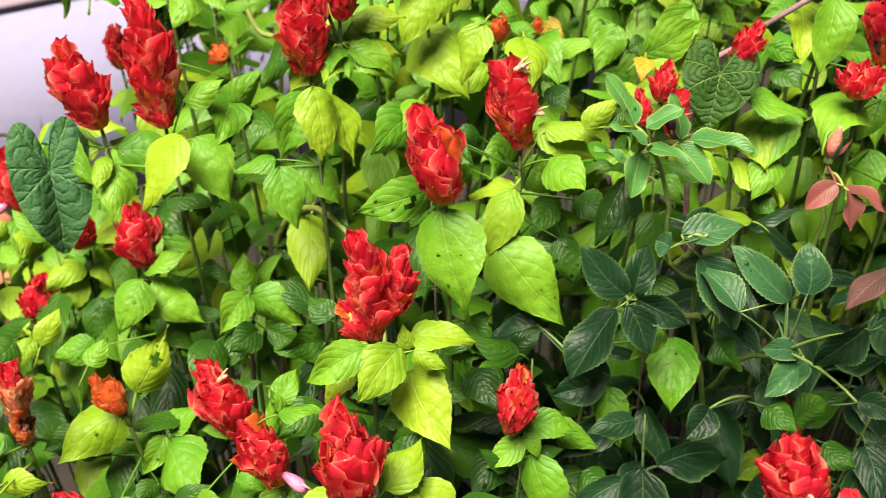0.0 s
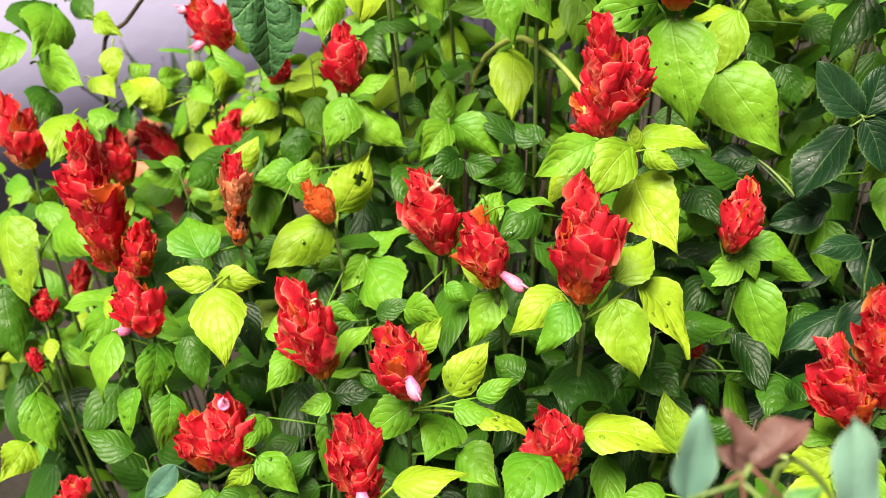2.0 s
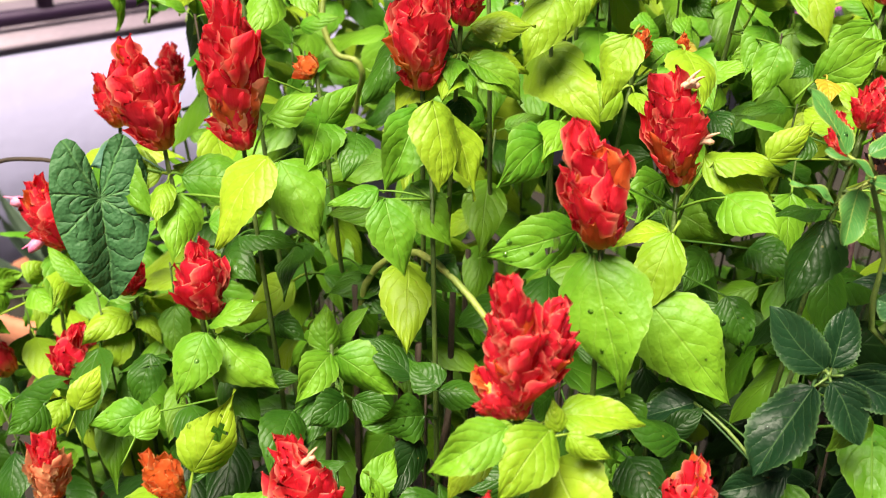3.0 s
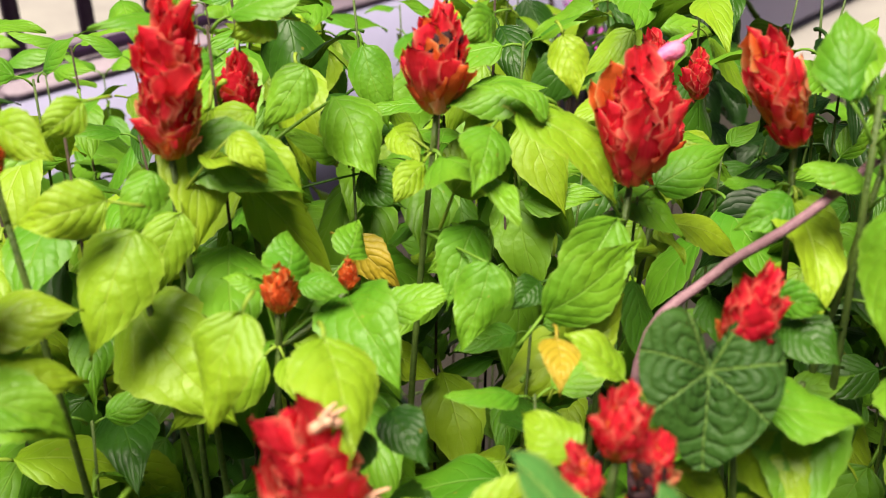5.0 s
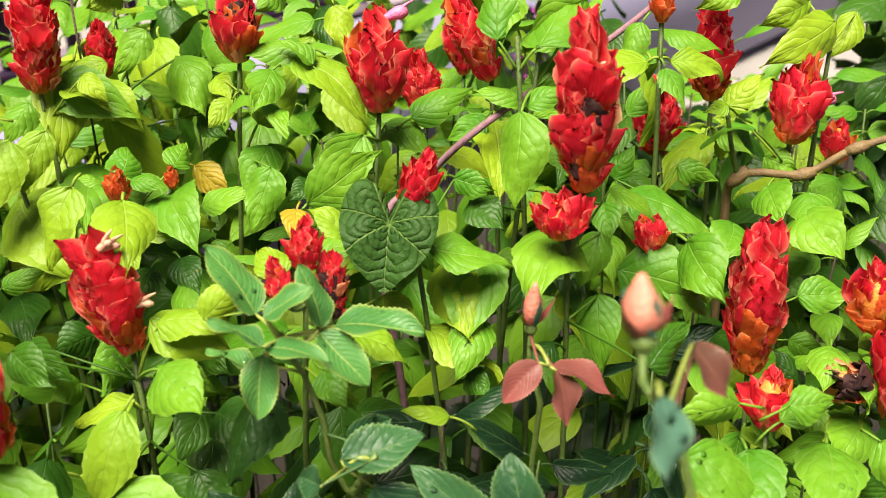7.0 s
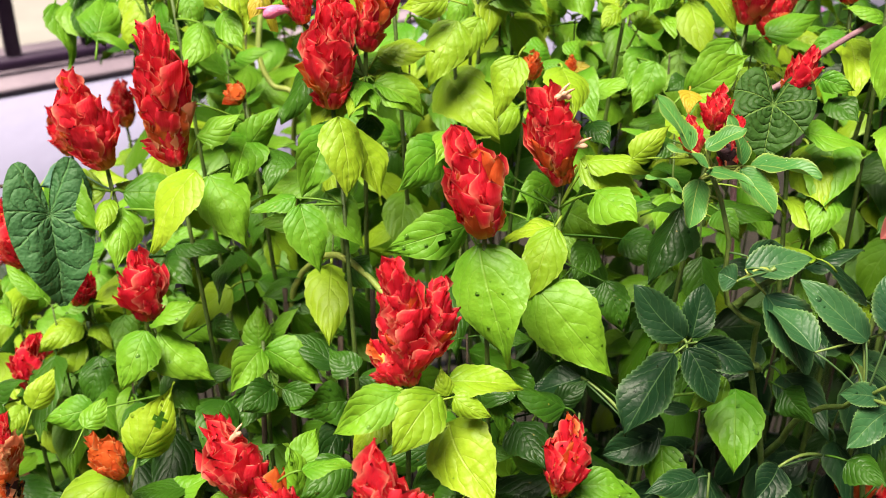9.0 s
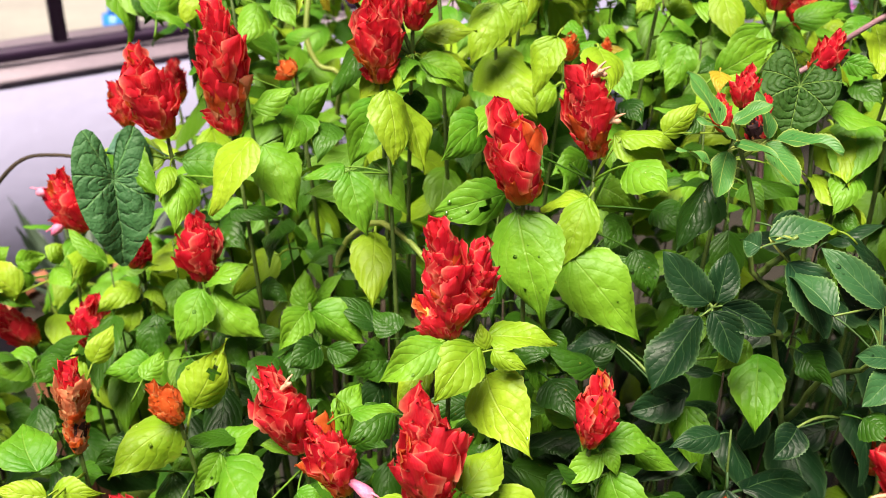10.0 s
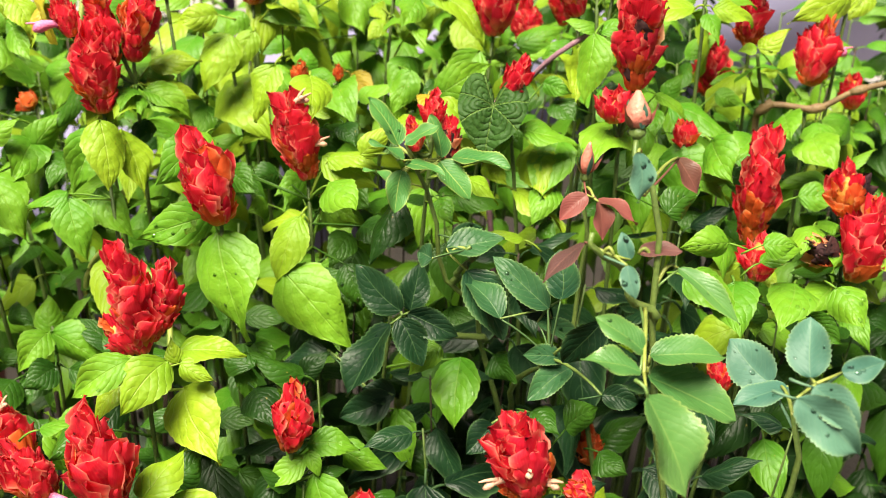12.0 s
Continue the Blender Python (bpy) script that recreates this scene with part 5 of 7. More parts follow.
leaf(p, (-0.3128, 0.4329, 0.6605), (-0.3167, 0.4111, 0.6282), 0.0240, (0.33, -0.80, 0.50), "g")
leaf(p, (-0.3000, 0.4107, 0.6370), (-0.3039, 0.3902, 0.6065), 0.0219, (0.31, -0.81, 0.50), "g")
leaf(p, (-0.3240, 0.4146, 0.6367), (-0.3262, 0.3960, 0.6091), 0.0196, (-0.46, -0.72, 0.52), "g")
leaf(p, (-0.2888, 0.4273, 0.6711), (-0.2764, 0.4083, 0.6408), 0.0217, (0.32, -0.74, 0.59), "s")
spike(p, (-0.3141, 0.4339, 0.6666), (-0.3269, 0.4335, 0.7089), 0.0271, "r", 0, florets=[(0.2, (-1, -0.3, -0.1), 0.026, True)])
p = stem((-0.2743, 0.6412, 0.0000), (-0.3810, 0.6767, 0.6607), "shrimp plant with bright red bract spike, dark green leaves", "flowering stems of the bush")
leaf(p, (-0.4693, 0.6927, 0.7885), (-0.4594, 0.6290, 0.7712), 0.0446, (0.52, -0.15, 0.84), "g")
leaf(p, (-0.4901, 0.7070, 0.7876), (-0.4612, 0.6439, 0.7626), 0.0409, (0.22, -0.27, 0.94), "s")
leaf(p, (-0.4677, 0.7255, 0.7817), (-0.4391, 0.7056, 0.7711), 0.0227, (-0.19, -0.66, 0.73), "s")
leaf(p, (-0.4409, 0.7045, 0.7763), (-0.4146, 0.6914, 0.7655), 0.0195, (-0.11, -0.75, 0.65), "y")
whorl(p, (-0.3810, 0.6767, 0.6607), 147)
spike(p, (-0.3810, 0.6767, 0.6607), (-0.4041, 0.6735, 0.6938), 0.0289, "r")
p = stem((-0.2302, 0.6086, 0.0000), (-0.3197, 0.6314, 0.6926), "shrimp plant with deep crimson bract spike, yellow-green leaves", "flowering stems of the bush")
leaf(p, (-0.2891, 0.5680, 0.7133), (-0.2758, 0.5841, 0.7357), 0.0187, (0.26, -0.85, 0.45), "y")
leaf(p, (-0.2370, 0.5201, 0.7331), (-0.2259, 0.5372, 0.7439), 0.0155, (0.38, -0.66, 0.65), "g")
leaf(p, (-0.3271, 0.6841, 0.7476), (-0.3260, 0.6418, 0.7369), 0.0272, (0.42, -0.21, 0.88), "y")
whorl(p, (-0.3197, 0.6314, 0.6926), 148)
spike(p, (-0.3197, 0.6314, 0.6926), (-0.3083, 0.6311, 0.7280), 0.0246, "c")
p = stem((-0.0369, 0.3884, 0.0000), (-0.0513, 0.3255, 0.6739), "shrimp plant with bright red bract spike, yellow-green leaves", "flowering stems of the bush")
leaf(p, (-0.0425, 0.3462, 0.6858), (0.0056, 0.3452, 0.6778), 0.0287, (0.16, -0.20, 0.97), "y")
leaf(p, (0.0120, 0.3589, 0.6628), (0.0034, 0.3824, 0.6888), 0.0241, (-0.14, -0.76, 0.64), "y")
leaf(p, (-0.0601, 0.3154, 0.6958), (-0.0824, 0.2830, 0.6955), 0.0313, (0.37, -0.27, 0.89), "g")
leaf(p, (0.0063, 0.3449, 0.6453), (-0.0220, 0.3398, 0.6415), 0.0159, (0.02, -0.66, 0.75), "g")
spike(p, (-0.0513, 0.3255, 0.6739), (-0.0625, 0.3267, 0.7146), 0.0223, "r")
p = stem((-0.1114, 0.3702, 0.0000), (-0.1547, 0.3003, 0.6703), "shrimp plant with bright red bract spike, yellow-green leaves", "flowering stems of the bush")
leaf(p, (-0.1380, 0.2917, 0.6934), (-0.1005, 0.2981, 0.6980), 0.0225, (-0.07, -0.29, 0.95), "y")
whorl(p, (-0.1547, 0.3003, 0.6703), 140)
spike(p, (-0.1547, 0.3003, 0.6703), (-0.1597, 0.3030, 0.7254), 0.0231, "r", 0, florets=[(0.35, (0.3, -1, -0.2), 0.026, True)])
p = stem((-0.1989, 0.4388, 0.0000), (-0.2762, 0.3955, 0.5880), "shrimp plant with paired bright red bract spike, fresh green leaves", "flowering stems of the bush")
leaf(p, (-0.2317, 0.3648, 0.6326), (-0.2052, 0.3548, 0.6139), 0.0205, (0.24, -0.68, 0.70), "g")
leaf(p, (-0.2385, 0.3716, 0.6180), (-0.2554, 0.3623, 0.6064), 0.0123, (0.04, -0.81, 0.58), "y")
leaf(p, (-0.2903, 0.3772, 0.6080), (-0.3089, 0.3627, 0.5887), 0.0161, (0.13, -0.85, 0.52), "b")
whorl(p, (-0.2762, 0.3955, 0.5880), 141)
spike(p, (-0.2762, 0.3955, 0.5880), (-0.2858, 0.3969, 0.6287), 0.0257, "r")
spike(p, (-0.2525, 0.3854, 0.6054), (-0.2579, 0.3873, 0.6538), 0.0301, "r", 0, florets=[(0.85, (0.2, -0.3, 1), 0.02, True)])
p = stem((-0.3080, 0.5241, 0.0000), (-0.4278, 0.5140, 0.6745), "leafy shrimp plant stem with yellow-green drooping leaves", "flowering stems of the bush")
leaf(p, (-0.4524, 0.5305, 0.6894), (-0.4332, 0.4957, 0.6343), 0.0400, (-0.28, -0.85, 0.44), "y")
leaf(p, (-0.4070, 0.4098, 0.5842), (-0.4148, 0.3797, 0.5770), 0.0266, (0.55, -0.33, 0.77), "y")
leaf(p, (-0.4241, 0.6016, 0.7380), (-0.4231, 0.5533, 0.7204), 0.0337, (0.53, -0.28, 0.80), "y")
leaf(p, (-0.4266, 0.5418, 0.6739), (-0.3872, 0.5155, 0.6681), 0.0332, (-0.22, -0.52, 0.83), "g")
leaf(p, (-0.4579, 0.5083, 0.6442), (-0.4429, 0.4773, 0.5955), 0.0375, (0.46, -0.68, 0.57), "s")
p = stem((-0.2520, 0.4936, 0.0000), (-0.3500, 0.4717, 0.6901), "shrimp plant with paired red spike fading to orange", "flowering stems of the bush")
whorl(p, (-0.3500, 0.4717, 0.6901), 143)
spike(p, (-0.3500, 0.4717, 0.6901), (-0.3556, 0.4697, 0.7883), 0.0291, "f", 0.3)
whorl(p, (-0.3302, 0.4656, 0.6908), 144)
spike(p, (-0.3302, 0.4656, 0.6908), (-0.3237, 0.4661, 0.7285), 0.0240, "r")
p = stem((-0.2876, 0.5973, 0.0000), (-0.3995, 0.6157, 0.6720), "shrimp plant with bright red bract spike, fresh green leaves", "flowering stems of the bush")
leaf(p, (-0.4200, 0.6089, 0.7289), (-0.4296, 0.5647, 0.7130), 0.0342, (0.61, -0.38, 0.69), "g")
leaf(p, (-0.4109, 0.6283, 0.7316), (-0.4128, 0.6001, 0.7203), 0.0217, (0.55, -0.35, 0.76), "g")
whorl(p, (-0.3995, 0.6157, 0.6720), 145)
spike(p, (-0.3995, 0.6157, 0.6720), (-0.4043, 0.6139, 0.7158), 0.0314, "r")
p = stem((-0.3297, 0.5768, 0.0000), (-0.4579, 0.5872, 0.7005), "shrimp plant with red spike fading to orange, fresh green leaves", "flowering stems of the bush")
leaf(p, (-0.4667, 0.6491, 0.7589), (-0.4207, 0.6242, 0.7503), 0.0375, (-0.25, -0.69, 0.68), "g")
leaf(p, (-0.4592, 0.6377, 0.7401), (-0.4505, 0.5946, 0.7300), 0.0316, (0.46, -0.11, 0.88), "s")
leaf(p, (-0.4896, 0.6585, 0.7771), (-0.4929, 0.6159, 0.7572), 0.0308, (0.61, -0.37, 0.70), "g")
whorl(p, (-0.4579, 0.5872, 0.7005), 146)
spike(p, (-0.4579, 0.5872, 0.7005), (-0.4655, 0.5845, 0.7538), 0.0342, "f", 0.3)
p = stem((0.0613, 0.3848, 0.0000), (0.0852, 0.3206, 0.7256), "shrimp plant with paired bright red bract spike, fresh green leaves", "flowering stems of the bush")
leaf(p, (0.1063, 0.3449, 0.6965), (0.0740, 0.3371, 0.6892), 0.0200, (-0.15, -0.27, 0.95), "g")
whorl(p, (0.0852, 0.3206, 0.7256), 151)
spike(p, (0.0852, 0.3206, 0.7256), (0.0645, 0.3206, 0.7740), 0.0204, "r")
whorl(p, (0.0998, 0.3303, 0.7328), 152)
spike(p, (0.0998, 0.3303, 0.7328), (0.0850, 0.3308, 0.7971), 0.0217, "r")
p = stem((-0.2577, 0.4212, 0.0000), (-0.3579, 0.3711, 0.5741), "shrimp plant with bright red bract spike", "flowering stems of the bush")
spike(p, (-0.3579, 0.3711, 0.5741), (-0.3624, 0.3718, 0.5898), 0.0257, "r")
p = stem((-0.3101, 0.5177, 0.0000), (-0.4307, 0.5052, 0.6168), "shrimp plant with deep crimson bract spike", "flowering stems of the bush")
whorl(p, (-0.4307, 0.5052, 0.6168), 155)
spike(p, (-0.4307, 0.5052, 0.6168), (-0.4256, 0.5060, 0.6400), 0.0188, "c")
p = stem((-0.3296, 0.5922, 0.0000), (-0.4578, 0.6086, 0.5612), "shrimp plant with deep crimson bract spike", "flowering stems of the bush")
whorl(p, (-0.4578, 0.6086, 0.5612), 156)
spike(p, (-0.4578, 0.6086, 0.5612), (-0.4507, 0.6095, 0.5964), 0.0169, "c")
p = stem((-0.2953, 0.4768, 0.0000), (-0.4102, 0.4484, 0.6167), "shrimp plant with deep crimson bract spike, fresh green leaves", "flowering stems of the bush")
leaf(p, (-0.4046, 0.4290, 0.6134), (-0.3873, 0.4070, 0.5779), 0.0270, (0.43, -0.66, 0.62), "g")
spike(p, (-0.4102, 0.4484, 0.6167), (-0.4104, 0.4489, 0.6340), 0.0141, "c")
p = stem((0.1817, 0.5558, 0.0000), (0.2523, 0.5581, 0.9157), "shrimp plant with red spike fading to orange, fresh green leaves", "flowering stems of the bush")
leaf(p, (0.2083, 0.6094, 0.8791), (0.2076, 0.5643, 0.8525), 0.0356, (-0.20, -0.49, 0.85), "y")
leaf(p, (0.1882, 0.5870, 0.8530), (0.2225, 0.5676, 0.8278), 0.0275, (0.38, -0.41, 0.83), "y")
leaf(p, (0.2535, 0.5820, 0.9012), (0.2278, 0.5361, 0.8846), 0.0368, (0.04, -0.36, 0.93), "g")
leaf(p, (0.2765, 0.5794, 0.8646), (0.2742, 0.5615, 0.8273), 0.0232, (-0.34, -0.84, 0.42), "g")
leaf(p, (0.2778, 0.5834, 0.8972), (0.2633, 0.5736, 0.8714), 0.0176, (-0.32, -0.81, 0.49), "g")
leaf(p, (0.2795, 0.5778, 0.9229), (0.2990, 0.5666, 0.9080), 0.0159, (0.21, -0.63, 0.75), "g")
leaf(p, (0.2449, 0.5529, 0.8565), (0.2290, 0.5420, 0.8493), 0.0144, (0.06, -0.61, 0.79), "s")
leaf(p, (0.2725, 0.5021, 0.8687), (0.2972, 0.5185, 0.8804), 0.0210, (0.16, -0.72, 0.68), "s")
spike(p, (0.2475, 0.5530, 0.9125), (0.2455, 0.5520, 0.9330), 0.0290, "c")
spike(p, (0.2600, 0.5581, 0.9320), (0.2590, 0.5551, 1.0080), 0.0245, "f", 0.55, florets=[(0.65, (-0.2, -1, 0.8), 0.014, False), (0.7, (0.5, -1, 0.8), 0.012, False), (0.45, (-1, -0.3, 0.2), 0.015, False)])
p = stem((0.2302, 0.5996, 0.0000), (0.3197, 0.6189, 0.8693), "shrimp plant with red spike fading to orange, fresh green leaves", "flowering stems of the bush")
leaf(p, (0.2895, 0.5888, 0.8724), (0.3392, 0.5721, 0.8591), 0.0341, (-0.17, -0.88, 0.45), "g")
leaf(p, (0.3116, 0.5882, 0.8725), (0.3360, 0.5676, 0.8408), 0.0265, (0.36, -0.64, 0.69), "g")
leaf(p, (0.2996, 0.6114, 0.9044), (0.3431, 0.5910, 0.8810), 0.0314, (0.23, -0.49, 0.84), "g")
leaf(p, (0.3078, 0.6083, 0.8463), (0.3051, 0.5798, 0.8350), 0.0219, (-0.38, -0.31, 0.87), "s")
spike(p, (0.3197, 0.6189, 0.8693), (0.3161, 0.6197, 0.8835), 0.0168, "f", 0.6)
p = stem((0.1855, 0.6046, 0.0000), (0.2576, 0.6259, 0.9785), "leafy shrimp plant stem with fresh green drooping leaves", "flowering stems of the bush")
leaf(p, (0.2404, 0.5962, 0.9591), (0.2325, 0.5766, 0.9161), 0.0282, (-0.66, -0.63, 0.41), "g")
leaf(p, (0.2501, 0.6282, 0.9528), (0.2255, 0.6358, 0.9581), 0.0155, (0.02, -0.53, 0.85), "g")
leaf(p, (0.2465, 0.6120, 0.9558), (0.2695, 0.6114, 0.9641), 0.0144, (-0.29, -0.58, 0.76), "g")
leaf(p, (0.2463, 0.6483, 1.0066), (0.2386, 0.6254, 0.9834), 0.0201, (-0.16, -0.67, 0.72), "g")
leaf(p, (0.2863, 0.6397, 1.0004), (0.2506, 0.6350, 0.9760), 0.0256, (-0.14, -0.92, 0.38), "g")
leaf(p, (0.2761, 0.6309, 0.9722), (0.2495, 0.6309, 0.9614), 0.0154, (-0.15, -0.92, 0.36), "g")
leaf(p, (0.2871, 0.6079, 0.9017), (0.2859, 0.5889, 0.8876), 0.0157, (-0.36, -0.54, 0.76), "g")
p = stem((0.1317, 0.6454, 0.0000), (0.1829, 0.6825, 0.9388), "shrimp plant with bright red bract spike, fresh green leaves", "flowering stems of the bush")
leaf(p, (0.1889, 0.7097, 0.9213), (0.2159, 0.6951, 0.9029), 0.0211, (0.14, -0.66, 0.73), "g")
leaf(p, (0.1718, 0.6669, 0.9306), (0.1440, 0.6540, 0.8929), 0.0275, (-0.08, -0.92, 0.37), "g")
leaf(p, (0.1391, 0.7003, 0.9653), (0.1761, 0.6768, 0.9326), 0.0321, (0.45, -0.41, 0.80), "y")
leaf(p, (0.1275, 0.6925, 0.9628), (0.1142, 0.6663, 0.9469), 0.0216, (0.31, -0.60, 0.73), "g")
leaf(p, (0.1455, 0.7037, 0.9710), (0.1119, 0.7085, 0.9668), 0.0201, (-0.15, -0.24, 0.96), "g")
leaf(p, (0.1494, 0.6911, 0.9640), (0.1294, 0.7016, 0.9771), 0.0153, (0.18, -0.62, 0.77), "g")
leaf(p, (0.1658, 0.7235, 0.9891), (0.1681, 0.7081, 0.9664), 0.0172, (-0.12, -0.83, 0.55), "y")
leaf(p, (0.1422, 0.6694, 0.9046), (0.1272, 0.6607, 0.8981), 0.0139, (0.24, -0.81, 0.54), "s")
spike(p, (0.1829, 0.6825, 0.9388), (0.1831, 0.6807, 0.9902), 0.0303, "r", 0, florets=[(0.3, (0.1, -1, 0.2), 0.012, False), (0.35, (0.8, -0.8, 0.3), 0.012, False), (0.9, (1, 0.2, 0.6), 0.03, True)])
p = stem((0.1566, 0.6814, 0.0000), (0.2175, 0.7325, 0.9138), "shrimp plant with bright red bract spike", "flowering stems of the bush")
whorl(p, (0.2175, 0.7325, 0.9138), 229)
spike(p, (0.2175, 0.7325, 0.9138), (0.2143, 0.7320, 0.9546), 0.0202, "r")
p = stem((0.0225, 0.6957, 0.0000), (0.0313, 0.7523, 0.9513), "shrimp plant with bright red bract spike, yellow-green leaves", "flowering stems of the bush")
leaf(p, (0.0608, 0.8053, 0.9601), (0.0623, 0.7804, 0.9099), 0.0329, (-0.53, -0.77, 0.37), "y")
leaf(p, (0.0608, 0.7332, 0.9807), (0.0396, 0.7258, 0.9568), 0.0185, (0.10, -0.97, 0.21), "g")
leaf(p, (0.0218, 0.7213, 0.9525), (0.0549, 0.7041, 0.9312), 0.0253, (0.18, -0.61, 0.77), "y")
leaf(p, (0.0149, 0.7038, 0.9572), (0.0404, 0.6946, 0.9491), 0.0166, (0.13, -0.42, 0.90), "y")
leaf(p, (0.0494, 0.7433, 0.9992), (0.0306, 0.7348, 0.9940), 0.0197, (0.34, -0.91, 0.25), "y")
leaf(p, (0.0823, 0.7562, 0.9229), (0.0993, 0.7360, 0.9118), 0.0186, (-0.35, -0.66, 0.67), "s")
leaf(p, (0.0730, 0.7653, 0.9567), (0.0862, 0.7324, 0.9270), 0.0286, (-0.30, -0.70, 0.65), "g")
leaf(p, (-0.0033, 1.0584, 0.9434), (-0.0172, 1.0148, 0.9242), 0.0328, (0.53, -0.48, 0.70), "g")
leaf(p, (0.0181, 1.0212, 0.9085), (-0.0056, 1.0033, 0.8755), 0.0287, (0.21, -0.91, 0.35), "g")
leaf(p, (0.0857, 1.0160, 0.9335), (0.0383, 1.0211, 0.9235), 0.0287, (-0.22, -0.65, 0.73), "y")
leaf(p, (0.0456, 1.0167, 0.9178), (0.0647, 0.9856, 0.8638), 0.0348, (-0.00, -0.87, 0.50), "y")
leaf(p, (0.0903, 1.0094, 0.9223), (0.0821, 0.9873, 0.8745), 0.0314, (-0.56, -0.71, 0.42), "y")
leaf(p, (-0.0449, 1.0195, 0.8848), (-0.0117, 1.0010, 0.8619), 0.0246, (-0.12, -0.85, 0.51), "y")
leaf(p, (-0.0437, 1.0606, 0.9415), (-0.0342, 1.0221, 0.9205), 0.0246, (0.04, -0.47, 0.88), "g")
leaf(p, (0.0267, 1.0330, 0.9422), (0.0563, 1.0171, 0.9231), 0.0205, (-0.21, -0.89, 0.41), "g")
whorl(p, (0.0313, 0.7523, 0.9513), 241)
spike(p, (0.0313, 0.7523, 0.9513), (0.0329, 0.7508, 0.9816), 0.0162, "r")
p = stem((0.0279, 0.6378, 0.0000), (0.0387, 0.6720, 0.9042), "shrimp plant with paired small young orange spike, fresh green leaves", "flowering stems of the bush")
leaf(p, (0.0514, 0.6067, 0.9294), (0.0533, 0.5655, 0.9096), 0.0292, (0.18, -0.42, 0.89), "y")
leaf(p, (0.0664, 0.6837, 0.9016), (0.0803, 0.6369, 0.8844), 0.0325, (-0.12, -0.38, 0.92), "g")
leaf(p, (0.0747, 0.7536, 0.8910), (0.0968, 0.7382, 0.8688), 0.0191, (-0.07, -0.85, 0.52), "o")
leaf(p, (0.0680, 0.6899, 0.9141), (0.0750, 0.7096, 0.9209), 0.0171, (0.44, -0.43, 0.79), "g")
leaf(p, (0.0427, 0.6710, 0.9189), (0.0456, 0.6946, 0.9268), 0.0190, (0.36, -0.34, 0.87), "g")
leaf(p, (0.0336, 0.6738, 0.9130), (0.0183, 0.6789, 0.9170), 0.0098, (0.08, -0.48, 0.88), "g")
leaf(p, (0.0469, 0.6731, 0.9146), (0.0661, 0.6672, 0.9104), 0.0121, (0.12, -0.28, 0.95), "g")
leaf(p, (0.0269, 0.6256, 0.9319), (0.0128, 0.6106, 0.8955), 0.0246, (-0.28, -0.85, 0.46), "y")
leaf(p, (0.0727, 0.6134, 0.8936), (0.0814, 0.5910, 0.8824), 0.0170, (-0.10, -0.47, 0.87), "s")
leaf(p, (0.0585, 0.6093, 0.8923), (0.0517, 0.5890, 0.8828), 0.0168, (0.35, -0.49, 0.80), "s")
whorl(p, (0.0387, 0.6720, 0.9060), 501, "yyg")
spike(p, (0.0387, 0.6720, 0.9042), (0.0419, 0.6712, 0.9218), 0.0161, "o")
spike(p, (0.0670, 0.6816, 0.9049), (0.0676, 0.6814, 0.9170), 0.0097, "o")
p = stem((0.0945, 0.5536, 0.0000), (0.1313, 0.5550, 0.9088), "shrimp plant with triple bright red bract spike, yellow-green leaves", "flowering stems of the bush")
leaf(p, (0.1492, 0.6525, 0.8744), (0.1745, 0.6603, 0.9009), 0.0221, (-0.57, -0.47, 0.68), "y")
leaf(p, (0.1571, 0.6138, 0.8928), (0.1340, 0.6263, 0.9085), 0.0180, (0.36, -0.40, 0.84), "y")
leaf(p, (0.1224, 0.5646, 0.9022), (0.1101, 0.5836, 0.9068), 0.0183, (-0.42, -0.46, 0.78), "y")
leaf(p, (0.1677, 0.5887, 0.8731), (0.1842, 0.5784, 0.8591), 0.0150, (-0.10, -0.85, 0.51), "y")
leaf(p, (0.1479, 0.5471, 0.8769), (0.1726, 0.5352, 0.8630), 0.0181, (0.34, -0.34, 0.88), "y")
leaf(p, (0.1322, 0.5363, 0.8629), (0.1483, 0.5283, 0.8534), 0.0111, (-0.04, -0.80, 0.60), "y")
leaf(p, (0.0851, 0.5466, 0.8942), (0.1075, 0.5555, 0.9117), 0.0162, (-0.03, -0.88, 0.48), "y")
leaf(p, (0.1871, 0.5193, 0.8457), (0.1656, 0.5250, 0.8484), 0.0132, (0.03, -0.34, 0.94), "y")
leaf(p, (0.1068, 0.5593, 0.9024), (0.0924, 0.5482, 0.8909), 0.0153, (0.15, -0.80, 0.58), "s")
spike(p, (0.1313, 0.5550, 0.9088), (0.1324, 0.5550, 0.9321), 0.0163, "r")
spike(p, (0.1209, 0.5500, 0.8954), (0.1167, 0.5512, 0.9155), 0.0141, "r")
spike(p, (0.1423, 0.5520, 0.8855), (0.1425, 0.5524, 0.9148), 0.0133, "f", 0.7)
p = stem((0.3014, 0.6284, 0.0000), (0.4186, 0.6589, 0.9054), "shrimp plant with bright red bract spike, fresh green leaves", "flowering stems of the bush")
leaf(p, (0.3786, 0.6599, 0.9297), (0.4009, 0.6635, 0.9463), 0.0165, (-0.53, -0.33, 0.78), "y")
leaf(p, (0.3656, 0.6345, 0.9393), (0.3514, 0.6341, 0.9365), 0.0097, (-0.06, -0.90, 0.44), "y")
leaf(p, (0.3880, 0.6431, 0.9207), (0.3565, 0.6454, 0.9125), 0.0192, (-0.26, -0.15, 0.95), "g")
leaf(p, (0.4064, 0.6640, 0.8951), (0.4227, 0.6504, 0.8888), 0.0183, (-0.51, -0.78, 0.37), "g")
